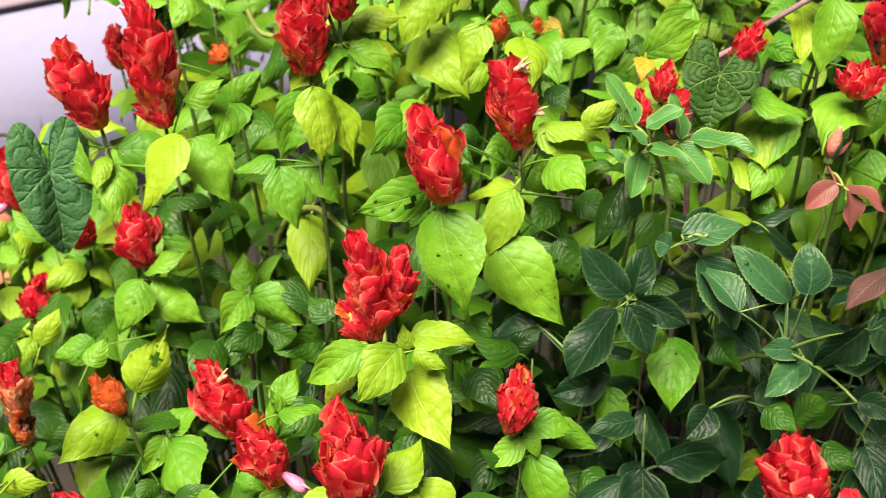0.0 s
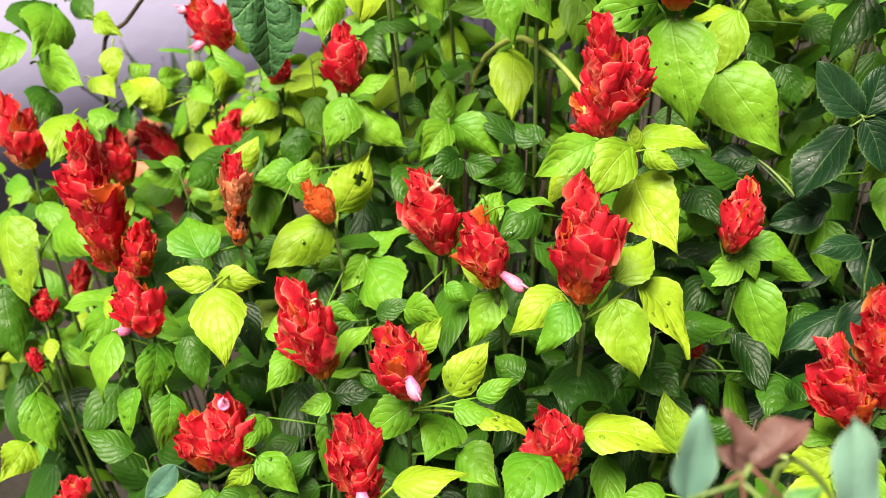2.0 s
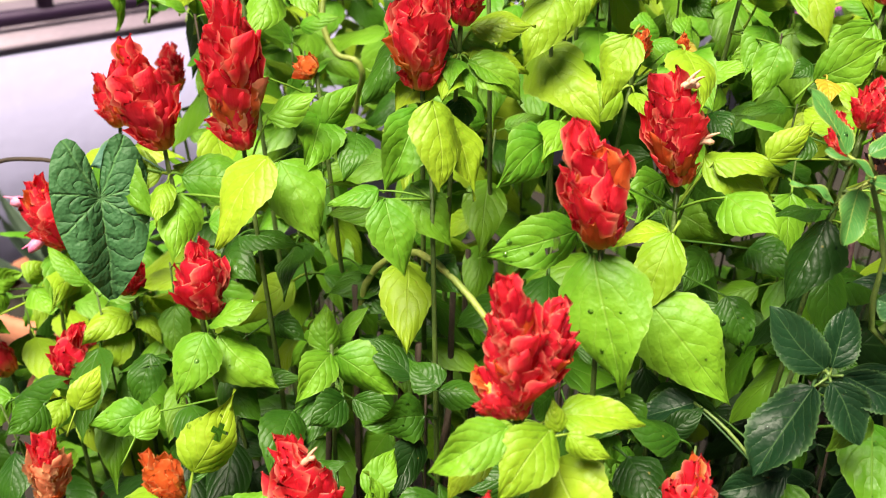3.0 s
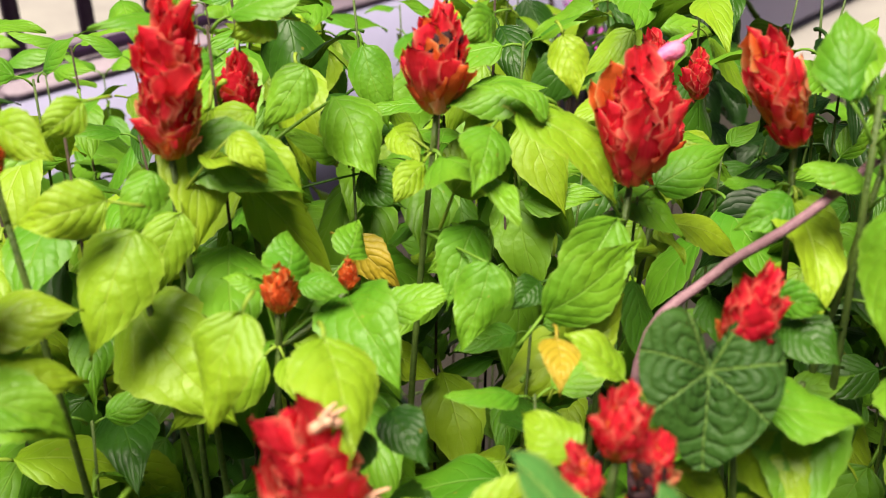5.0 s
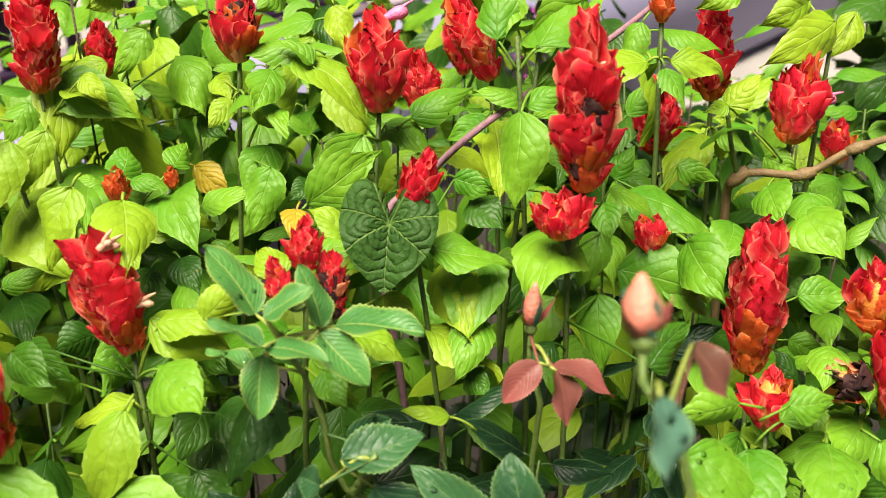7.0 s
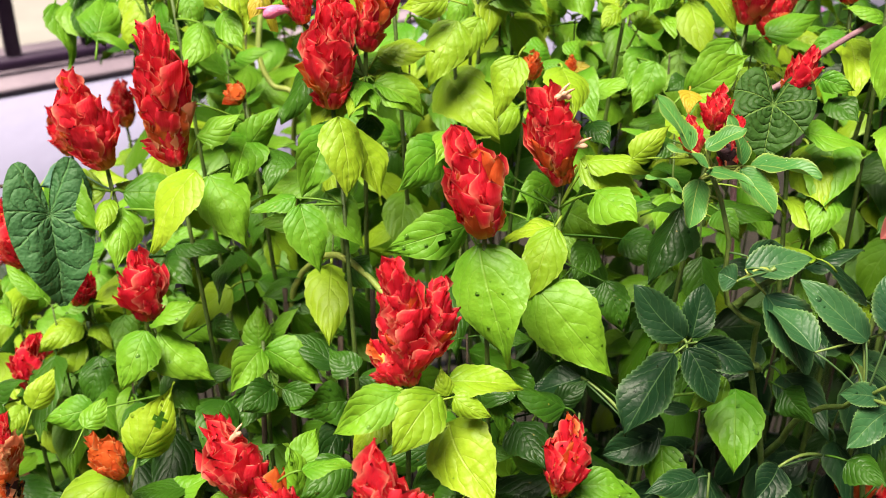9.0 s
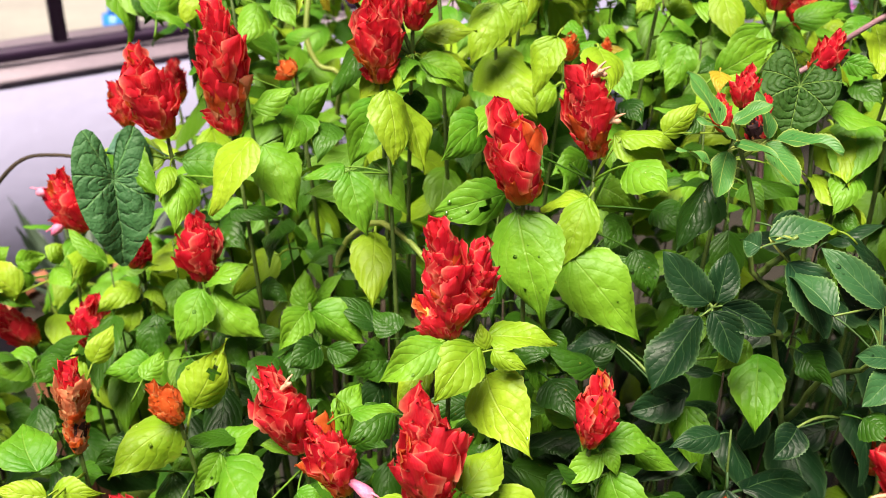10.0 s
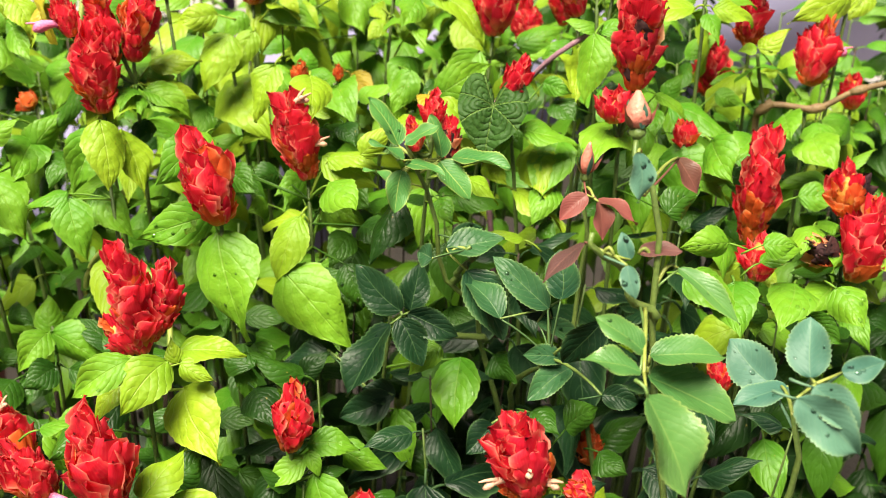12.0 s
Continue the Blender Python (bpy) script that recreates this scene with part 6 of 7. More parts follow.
leaf(p, (0.3935, 0.6343, 0.8892), (0.3886, 0.6021, 0.8792), 0.0256, (-0.55, -0.17, 0.82), "g")
leaf(p, (0.4197, 0.6334, 0.8832), (0.4101, 0.6021, 0.8605), 0.0261, (-0.47, -0.42, 0.78), "g")
leaf(p, (0.4137, 0.6247, 0.8765), (0.4155, 0.5831, 0.8614), 0.0323, (-0.60, -0.29, 0.74), "g")
spike(p, (0.4186, 0.6589, 0.9054), (0.4232, 0.6567, 0.9522), 0.0296, "r", 0, florets=[(0.4, (-0.3, -1, 0.5), 0.016, False), (0.5, (1, -0.2, 0.3), 0.03, True)])
p = stem((0.3380, 0.6498, 0.0000), (0.4695, 0.6886, 0.8768), "shrimp plant with bright red bract spike, fresh green leaves", "flowering stems of the bush")
leaf(p, (0.4532, 0.6574, 0.8785), (0.4256, 0.6287, 0.8662), 0.0255, (0.16, -0.51, 0.84), "g")
whorl(p, (0.4695, 0.6886, 0.8768), 236)
spike(p, (0.4695, 0.6886, 0.8768), (0.4669, 0.6887, 0.9031), 0.0245, "r")
p = stem((0.2638, 0.6749, 0.0000), (0.3664, 0.7235, 0.8839), "shrimp plant with deep crimson bract spike, yellow-green leaves", "flowering stems of the bush")
leaf(p, (0.3378, 0.6643, 0.9748), (0.3691, 0.6519, 0.9626), 0.0211, (0.05, -0.63, 0.77), "g")
leaf(p, (0.3199, 0.6486, 0.9841), (0.3080, 0.6405, 0.9627), 0.0161, (-0.29, -0.83, 0.47), "g")
leaf(p, (0.3516, 0.7153, 0.9424), (0.3442, 0.6946, 0.8971), 0.0296, (0.67, -0.71, 0.22), "y")
leaf(p, (0.4355, 0.7593, 0.8891), (0.4655, 0.7642, 0.9116), 0.0222, (-0.56, -0.24, 0.80), "y")
leaf(p, (0.4355, 0.7589, 0.8877), (0.4200, 0.7611, 0.8871), 0.0108, (-0.15, -0.92, 0.36), "y")
whorl(p, (0.3664, 0.7235, 0.8839), 237)
spike(p, (0.3664, 0.7235, 0.8839), (0.3664, 0.7225, 0.9241), 0.0198, "c")
p = stem((0.3181, 0.6334, 0.0000), (0.4418, 0.6658, 0.9760), "leafy shrimp plant stem with yellow-green drooping leaves", "flowering stems of the bush")
leaf(p, (0.4418, 0.6658, 0.9720), (0.3974, 0.6638, 0.9495), 0.0263, (-0.20, -0.86, 0.46), "y")
leaf(p, (0.4639, 0.6804, 0.9730), (0.4466, 0.6721, 0.9490), 0.0181, (-0.39, -0.74, 0.54), "y")
leaf(p, (0.4326, 0.6793, 0.9815), (0.4020, 0.6794, 0.9690), 0.0207, (-0.17, -0.90, 0.40), "y")
p = stem((0.2706, 0.6408, 0.0000), (0.3758, 0.6761, 0.9294), "shrimp plant with deep crimson bract spike, fresh green leaves", "flowering stems of the bush")
leaf(p, (0.3921, 0.5864, 0.8443), (0.4207, 0.5814, 0.8444), 0.0209, (-0.15, -0.84, 0.53), "g")
leaf(p, (0.4111, 0.6192, 0.7957), (0.4325, 0.6097, 0.7853), 0.0154, (-0.20, -0.89, 0.40), "g")
leaf(p, (0.3838, 0.5381, 0.8425), (0.3673, 0.5147, 0.8331), 0.0198, (-0.23, -0.22, 0.95), "g")
leaf(p, (0.3234, 0.4726, 0.8606), (0.3429, 0.4710, 0.8607), 0.0169, (-0.06, -0.75, 0.66), "g")
leaf(p, (0.3216, 0.5772, 0.8897), (0.3261, 0.5371, 0.8726), 0.0299, (-0.52, -0.38, 0.76), "g")
leaf(p, (0.3733, 0.6795, 0.9061), (0.3484, 0.6747, 0.9008), 0.0184, (0.05, -0.85, 0.52), "g")
whorl(p, (0.3758, 0.6761, 0.9294), 238)
spike(p, (0.3758, 0.6761, 0.9294), (0.3725, 0.6748, 0.9840), 0.0205, "c")
p = stem((0.1323, 0.5785, 0.0000), (0.1837, 0.5896, 0.9163), "shrimp plant with deep crimson bract spike, yellowing leaves", "flowering stems of the bush")
leaf(p, (0.1312, 0.6144, 0.9130), (0.1266, 0.5944, 0.9041), 0.0147, (0.15, -0.43, 0.89), "o")
leaf(p, (0.2107, 0.6155, 0.9206), (0.2312, 0.6082, 0.9143), 0.0141, (-0.19, -0.90, 0.40), "g")
leaf(p, (0.1903, 0.6258, 0.8882), (0.1973, 0.6094, 0.8717), 0.0159, (-0.22, -0.74, 0.64), "s")
whorl(p, (0.1837, 0.5896, 0.9163), 227)
spike(p, (0.1837, 0.5896, 0.9163), (0.1941, 0.5873, 0.9434), 0.0190, "c")
p = stem((0.2503, 0.5510, 0.0000), (0.3477, 0.5514, 0.8259), "shrimp plant with bright red bract spike, fresh green leaves", "flowering stems of the bush")
leaf(p, (0.3153, 0.4870, 0.8286), (0.3071, 0.4450, 0.8111), 0.0307, (-0.29, -0.32, 0.90), "g")
leaf(p, (0.3292, 0.4864, 0.8422), (0.3554, 0.4885, 0.8503), 0.0161, (-0.25, -0.33, 0.91), "g")
leaf(p, (0.3522, 0.4844, 0.8271), (0.3302, 0.4453, 0.8160), 0.0307, (-0.03, -0.26, 0.97), "g")
leaf(p, (0.3797, 0.4844, 0.8244), (0.3883, 0.4574, 0.8093), 0.0243, (-0.56, -0.54, 0.64), "g")
leaf(p, (0.2793, 0.4769, 0.8385), (0.3128, 0.4632, 0.8140), 0.0257, (0.42, -0.42, 0.81), "g")
leaf(p, (0.3071, 0.4842, 0.8571), (0.2761, 0.4840, 0.8541), 0.0205, (-0.04, -0.89, 0.45), "g")
leaf(p, (0.3771, 0.5467, 0.8127), (0.3640, 0.5589, 0.8322), 0.0156, (0.13, -0.80, 0.59), "s")
whorl(p, (0.3477, 0.5514, 0.8259), 233)
spike(p, (0.3477, 0.5514, 0.8259), (0.3489, 0.5525, 0.9027), 0.0264, "r")
p = stem((0.2475, 0.5283, 0.0000), (0.3438, 0.5198, 0.8140), "shrimp plant with bright red bract spike, dark green leaves", "flowering stems of the bush")
leaf(p, (0.3617, 0.4780, 0.8084), (0.3773, 0.4597, 0.7984), 0.0209, (-0.49, -0.70, 0.51), "s")
whorl(p, (0.3438, 0.5198, 0.8140), 234)
spike(p, (0.3438, 0.5198, 0.8140), (0.3430, 0.5211, 0.8434), 0.0281, "r")
p = stem((0.0793, 0.6684, 0.0000), (0.1102, 0.7144, 0.9639), "shrimp plant with red spike fading to orange, fresh green leaves", "flowering stems of the bush")
leaf(p, (0.1224, 0.6991, 0.9181), (0.1051, 0.6763, 0.8922), 0.0236, (0.01, -0.75, 0.66), "g")
leaf(p, (0.1313, 0.7087, 0.9120), (0.1028, 0.7057, 0.8940), 0.0207, (-0.09, -0.95, 0.31), "g")
leaf(p, (0.1214, 0.6687, 0.9164), (0.1065, 0.6561, 0.8846), 0.0219, (-0.44, -0.74, 0.50), "g")
leaf(p, (0.0955, 0.7354, 0.9504), (0.1030, 0.7146, 0.9408), 0.0147, (-0.26, -0.48, 0.84), "y")
leaf(p, (0.1387, 0.7337, 0.9976), (0.1217, 0.7205, 0.9888), 0.0171, (0.39, -0.80, 0.44), "g")
whorl(p, (0.1102, 0.7144, 0.9639), 239)
spike(p, (0.1102, 0.7144, 0.9639), (0.1112, 0.7124, 1.0037), 0.0237, "f", 0.8)
p = stem((0.1745, 0.6324, 0.0000), (0.2424, 0.6645, 0.9561), "shrimp plant with red spike fading to orange, fresh green leaves", "flowering stems of the bush")
leaf(p, (0.2364, 0.6529, 0.9390), (0.2135, 0.6518, 0.9273), 0.0163, (-0.15, -0.91, 0.38), "g")
whorl(p, (0.2424, 0.6645, 0.9561), 240)
spike(p, (0.2424, 0.6645, 0.9561), (0.2242, 0.6669, 0.9967), 0.0215, "f", 0.5)
p = stem((0.2325, 0.6080, 0.0000), (0.3229, 0.6305, 0.9880), "shrimp plant with small young orange spike, fresh green leaves", "flowering stems of the bush")
leaf(p, (0.3034, 0.6349, 0.9028), (0.3166, 0.6407, 0.9201), 0.0140, (-0.29, -0.82, 0.50), "g")
leaf(p, (0.3420, 0.6408, 0.9051), (0.3633, 0.6324, 0.8968), 0.0143, (-0.24, -0.92, 0.31), "g")
leaf(p, (0.3805, 0.6632, 0.9942), (0.3547, 0.6639, 0.9848), 0.0167, (-0.15, -0.92, 0.35), "y")
whorl(p, (0.3229, 0.6305, 0.9900), 502, "yg")
spike(p, (0.3229, 0.6305, 0.9880), (0.3227, 0.6298, 1.0035), 0.0128, "o")
p = stem((0.2895, 0.5365, 0.0000), (0.4021, 0.5312, 0.8538), "shrimp plant with triple bright red bract spike", "flowering stems of the bush")
whorl(p, (0.4021, 0.5312, 0.8538), 280)
spike(p, (0.4021, 0.5312, 0.8538), (0.3973, 0.5311, 0.8893), 0.0320, "f", 0.75)
whorl(p, (0.4054, 0.5137, 0.8149), 281)
spike(p, (0.4054, 0.5137, 0.8149), (0.4097, 0.5133, 0.8691), 0.0291, "r")
whorl(p, (0.3945, 0.5199, 0.8266), 282)
spike(p, (0.3945, 0.5199, 0.8266), (0.3741, 0.5212, 0.8387), 0.0258, "k")
p = stem((0.2723, 0.6946, 0.0000), (0.3782, 0.7509, 0.8696), "shrimp plant with deep crimson bract spike", "flowering stems of the bush")
whorl(p, (0.3782, 0.7509, 0.8696), 283)
spike(p, (0.3782, 0.7509, 0.8696), (0.3707, 0.7496, 0.9189), 0.0283, "c")
p = stem((0.2221, 0.5784, 0.0000), (0.3085, 0.5895, 0.8816), "shrimp plant with red spike fading to orange, dark green leaves", "flowering stems of the bush")
leaf(p, (0.3152, 0.5897, 0.8367), (0.3226, 0.5656, 0.8221), 0.0216, (-0.47, -0.56, 0.69), "s")
leaf(p, (0.3572, 0.5995, 0.8857), (0.3339, 0.5732, 0.8748), 0.0234, (0.21, -0.53, 0.83), "g")
spike(p, (0.3085, 0.5895, 0.8816), (0.3045, 0.5893, 0.9000), 0.0213, "f", 0.5)
p = stem((0.1201, 0.3896, 0.0000), (0.1668, 0.3272, 0.7984), "shrimp plant with paired bright red bract spike, dark green leaves", "flowering stems of the bush")
leaf(p, (0.1821, 0.4277, 0.7775), (0.1959, 0.4100, 0.7739), 0.0194, (-0.47, -0.51, 0.72), "s")
whorl(p, (0.1668, 0.3272, 0.7984), 284)
spike(p, (0.1668, 0.3272, 0.7984), (0.1560, 0.3294, 0.8427), 0.0266, "r", 0, florets=[(0.3, (-1, -0.3, 0.1), 0.024, False), (0.25, (1, -0.4, 0.1), 0.018, False), (0.4, (0.1, -1, 0.5), 0.016, False)])
spike(p, (0.1947, 0.3286, 0.7954), (0.1861, 0.3295, 0.8026), 0.0190, "r")
p = stem((0.1754, 0.5303, 0.0000), (0.2436, 0.5226, 0.6666), "shrimp plant with small young orange spike", "flowering stems of the bush")
whorl(p, (0.2436, 0.5226, 0.6666), 286)
spike(p, (0.2436, 0.5226, 0.6666), (0.2396, 0.5239, 0.6976), 0.0181, "o")
p = stem((0.2210, 0.4844, 0.0000), (0.3069, 0.4589, 0.7686), "shrimp plant with bright red bract spike, dark green leaves", "flowering stems of the bush")
leaf(p, (0.2043, 0.4349, 0.7597), (0.2271, 0.4485, 0.7658), 0.0204, (0.19, -0.65, 0.73), "s")
leaf(p, (0.2282, 0.4433, 0.7361), (0.2418, 0.4248, 0.7328), 0.0206, (-0.49, -0.49, 0.71), "s")
spike(p, (0.3069, 0.4589, 0.7686), (0.2993, 0.4598, 0.7887), 0.0157, "r")
p = stem((-0.0477, 0.5990, 0.0000), (-0.0662, 0.6180, 0.9381), "shrimp plant with triple bright red bract spike, dark green leaves", "flowering stems of the bush")
leaf(p, (-0.0642, 0.6239, 0.8953), (-0.0703, 0.5997, 0.8808), 0.0180, (0.24, -0.54, 0.81), "s")
leaf(p, (-0.0147, 0.5722, 0.9017), (-0.0249, 0.5454, 0.8903), 0.0198, (0.29, -0.47, 0.84), "g")
whorl(p, (-0.0662, 0.6180, 0.9381), 289)
spike(p, (-0.0662, 0.6180, 0.9381), (-0.0541, 0.6160, 0.9838), 0.0225, "r")
whorl(p, (-0.1020, 0.6121, 0.9558), 290)
spike(p, (-0.1020, 0.6121, 0.9558), (-0.1077, 0.6112, 0.9815), 0.0194, "r", 0, florets=[(0.3, (-1, -0.4, 0.2), 0.03, True)])
whorl(p, (-0.0819, 0.6183, 0.9728), 291)
spike(p, (-0.0819, 0.6183, 0.9728), (-0.0868, 0.6170, 0.9992), 0.0206, "r")
p = stem((-0.1701, 0.7021, 0.0000), (-0.2363, 0.7613, 0.9419), "shrimp plant with bright red bract spike, fresh green leaves", "flowering stems of the bush")
leaf(p, (-0.2569, 0.7929, 0.9368), (-0.2493, 0.7624, 0.9061), 0.0265, (0.27, -0.65, 0.71), "g")
leaf(p, (-0.2938, 0.8206, 0.9219), (-0.2898, 0.7765, 0.9016), 0.0293, (0.43, -0.34, 0.83), "s")
leaf(p, (-0.3109, 0.8260, 0.9249), (-0.2779, 0.7889, 0.8944), 0.0342, (-0.09, -0.68, 0.73), "g")
leaf(p, (-0.3224, 0.8145, 0.9249), (-0.3091, 0.7921, 0.8787), 0.0312, (0.96, -0.02, 0.28), "g")
leaf(p, (-0.2677, 0.8143, 0.9230), (-0.2554, 0.7921, 0.8772), 0.0308, (0.88, -0.30, 0.38), "y")
leaf(p, (-0.2471, 0.8137, 0.9097), (-0.2215, 0.7939, 0.8917), 0.0228, (-0.18, -0.78, 0.60), "g")
leaf(p, (-0.2916, 0.8029, 0.9363), (-0.2735, 0.7558, 0.9053), 0.0337, (0.18, -0.49, 0.85), "s")
leaf(p, (-0.2523, 0.7865, 0.9391), (-0.2505, 0.7720, 0.9077), 0.0202, (0.31, -0.86, 0.41), "y")
leaf(p, (-0.2912, 0.8114, 0.9644), (-0.2967, 0.7748, 0.9347), 0.0295, (0.50, -0.59, 0.63), "g")
leaf(p, (-0.1818, 0.7972, 0.9688), (-0.2203, 0.7911, 0.9521), 0.0249, (-0.19, -0.70, 0.69), "g")
leaf(p, (-0.2335, 0.7839, 0.9350), (-0.2540, 0.7919, 0.9506), 0.0168, (0.01, -0.88, 0.47), "g")
spike(p, (-0.2363, 0.7613, 0.9419), (-0.2309, 0.7601, 0.9625), 0.0186, "r")
p = stem((0.0021, 0.6756, 0.0000), (0.0029, 0.7245, 0.9541), "shrimp plant with bright red bract spike, fresh green leaves", "flowering stems of the bush")
leaf(p, (0.0116, 0.7143, 0.9600), (0.0554, 0.7017, 0.9377), 0.0299, (0.15, -0.70, 0.69), "g")
leaf(p, (0.1162, 0.7123, 0.9273), (0.1431, 0.7376, 0.9498), 0.0262, (0.09, -0.72, 0.69), "y")
leaf(p, (-0.0155, 0.6688, 0.9575), (-0.0477, 0.6669, 0.9522), 0.0205, (0.01, -0.96, 0.29), "y")
leaf(p, (0.1376, 0.6512, 0.9003), (0.1813, 0.6620, 0.9230), 0.0270, (-0.06, -0.85, 0.53), "g")
spike(p, (0.0029, 0.7245, 0.9541), (0.0024, 0.7234, 0.9736), 0.0191, "r")
p = stem((-0.0374, 0.6395, 0.0000), (-0.0519, 0.6743, 0.9680), "shrimp plant with small young orange spike, yellow-green leaves", "flowering stems of the bush")
leaf(p, (-0.0517, 0.6859, 0.9834), (-0.0301, 0.6731, 0.9712), 0.0181, (-0.28, -0.87, 0.42), "y")
spike(p, (-0.0519, 0.6743, 0.9680), (-0.0530, 0.6736, 0.9813), 0.0130, "o")
p = stem((-0.1490, 0.6752, 0.0000), (-0.2069, 0.7239, 0.9505), "leafy shrimp plant stem with fresh green drooping leaves", "flowering stems of the bush")
leaf(p, (-0.2710, 0.7473, 0.9113), (-0.2741, 0.7945, 0.9329), 0.0315, (0.44, -0.35, 0.83), "g")
leaf(p, (-0.2414, 0.7802, 0.9331), (-0.2576, 0.7627, 0.8987), 0.0246, (-0.16, -0.85, 0.51), "y")
leaf(p, (-0.1887, 0.7098, 0.9746), (-0.1640, 0.6837, 0.9570), 0.0242, (-0.21, -0.68, 0.71), "y")
leaf(p, (-0.1265, 0.6585, 0.9669), (-0.1409, 0.6484, 0.9468), 0.0157, (-0.42, -0.66, 0.63), "o")
leaf(p, (-0.1827, 0.7064, 0.9341), (-0.1912, 0.6791, 0.9091), 0.0236, (0.37, -0.69, 0.63), "g")
leaf(p, (-0.1976, 0.7323, 0.9497), (-0.1915, 0.7172, 0.9210), 0.0194, (0.22, -0.84, 0.49), "g")
leaf(p, (-0.2118, 0.7916, 0.9539), (-0.1814, 0.7761, 0.9228), 0.0253, (0.03, -0.88, 0.47), "y")
leaf(p, (-0.1626, 0.6781, 0.9478), (-0.1469, 0.6582, 0.9269), 0.0199, (-0.02, -0.73, 0.68), "g")
p = stem((0.0035, 0.6611, 0.0000), (0.0048, 0.7043, 0.9583), "shrimp plant with red spike fading to orange, yellow-green leaves", "flowering stems of the bush")
leaf(p, (0.0283, 0.7007, 0.9664), (0.0403, 0.6913, 0.9526), 0.0129, (-0.04, -0.84, 0.54), "y")
leaf(p, (0.0068, 0.6885, 0.9412), (-0.0096, 0.6767, 0.9109), 0.0192, (0.15, -0.95, 0.29), "y")
leaf(p, (0.0379, 0.7284, 0.9652), (0.0061, 0.7234, 0.9514), 0.0206, (-0.18, -0.72, 0.67), "y")
leaf(p, (-0.0018, 0.7038, 0.9523), (-0.0178, 0.6950, 0.9318), 0.0171, (0.08, -0.94, 0.34), "g")
spike(p, (0.0048, 0.7043, 0.9583), (0.0117, 0.7006, 1.0166), 0.0209, "f", 0.35)
p = stem((0.1898, 0.7576, 0.0000), (0.2636, 0.8383, 0.9109), "shrimp plant with paired bright red bract spike", "flowering stems of the bush")
whorl(p, (0.2636, 0.8383, 0.9109), 304)
spike(p, (0.2636, 0.8383, 0.9109), (0.2572, 0.8381, 0.9537), 0.0190, "r")
whorl(p, (0.2653, 0.7988, 0.9294), 305)
spike(p, (0.2653, 0.7988, 0.9294), (0.2653, 0.7979, 0.9538), 0.0147, "r")
p = stem((0.1766, 0.6020, 0.0000), (0.2453, 0.6222, 0.9884), "leafy shrimp plant stem with fresh green drooping leaves", "flowering stems of the bush")
leaf(p, (0.2364, 0.6257, 0.9861), (0.2452, 0.6499, 1.0114), 0.0217, (-0.36, -0.61, 0.71), "g")
leaf(p, (0.2542, 0.6188, 0.9826), (0.2853, 0.6565, 1.0032), 0.0303, (-0.05, -0.44, 0.89), "g")
leaf(p, (0.2189, 0.6177, 0.9059), (0.2315, 0.5953, 0.8976), 0.0206, (-0.51, -0.54, 0.67), "s")

# ---- the rose bushes that stand in front and among the stems ----
rose = rose_bush((0.23, 0.56, 0.0), "green rose bush with dark glossy leaflets among the shrimp plants", [[(0.23, 0.56, 0.0), (0.20, 0.545, 0.5), (0.165, 0.519, 0.772), (0.141, 0.506, 0.823), (0.118, 0.503, 0.902)], [(0.165, 0.519, 0.772), (0.135, 0.505, 0.79), (0.108, 0.488, 0.806)], [(0.141, 0.506, 0.823), (0.15, 0.49, 0.845), (0.15, 0.48, 0.86)], [(0.18, 0.53, 0.70), (0.185, 0.49, 0.76), (0.195, 0.45, 0.80)], [(0.19, 0.54, 0.62), (0.12, 0.50, 0.70), (0.09, 0.49, 0.75)]])
n = rose_leaf(rose, (0.1088, 0.4785, 0.8152), [(0.1088, 0.4839, 0.8153), (0.1144, 0.4901, 0.8118), (0.1019, 0.4756, 0.8112), (0.1068, 0.4710, 0.8175), (0.1122, 0.4721, 0.8204)], ROSE_STEM)
leaf(rose, (0.1088, 0.4839, 0.8153), (0.0812, 0.4965, 0.8417), 0.0218, (-0.10, -0.93, 0.34), "d", "rose", name="leaflet", parent=n)
leaf(rose, (0.1144, 0.4901, 0.8118), (0.1214, 0.5033, 0.8387), 0.0189, (-0.26, -0.84, 0.48), "d", "rose", name="leaflet", parent=n)
leaf(rose, (0.1019, 0.4756, 0.8112), (0.0746, 0.4563, 0.7723), 0.0301, (-0.64, -0.40, 0.65), "d", "rose", name="leaflet", parent=n)
leaf(rose, (0.1068, 0.4710, 0.8175), (0.1202, 0.4585, 0.7916), 0.0198, (-0.18, -0.92, 0.35), "d", "rose", name="leaflet", parent=n)
leaf(rose, (0.1122, 0.4721, 0.8204), (0.1421, 0.4658, 0.8069), 0.0182, (-0.02, -0.92, 0.39), "d", "rose", name="leaflet", parent=n)
n = rose_leaf(rose, (0.1373, 0.4814, 0.8548), [(0.1359, 0.4842, 0.8571), (0.1478, 0.4817, 0.8433), (0.1263, 0.4668, 0.8591), (0.1394, 0.4927, 0.8597)])
leaf(rose, (0.1359, 0.4842, 0.8571), (0.1710, 0.4867, 0.8613), 0.0209, (-0.08, -0.40, 0.91), "m", "rose", name="leaflet", parent=n)
leaf(rose, (0.1478, 0.4817, 0.8433), (0.1694, 0.4634, 0.8053), 0.0279, (0.37, -0.74, 0.57), "m", "rose", name="leaflet", parent=n)
leaf(rose, (0.1263, 0.4668, 0.8591), (0.1190, 0.4730, 0.8608), 0.0146, (-0.49, -0.72, 0.49), "m", "rose", name="leaflet", parent=n)
leaf(rose, (0.1394, 0.4927, 0.8597), (0.1586, 0.4982, 0.8640), 0.0137, (0.11, -0.82, 0.56), "m", "rose", name="leaflet", parent=n)
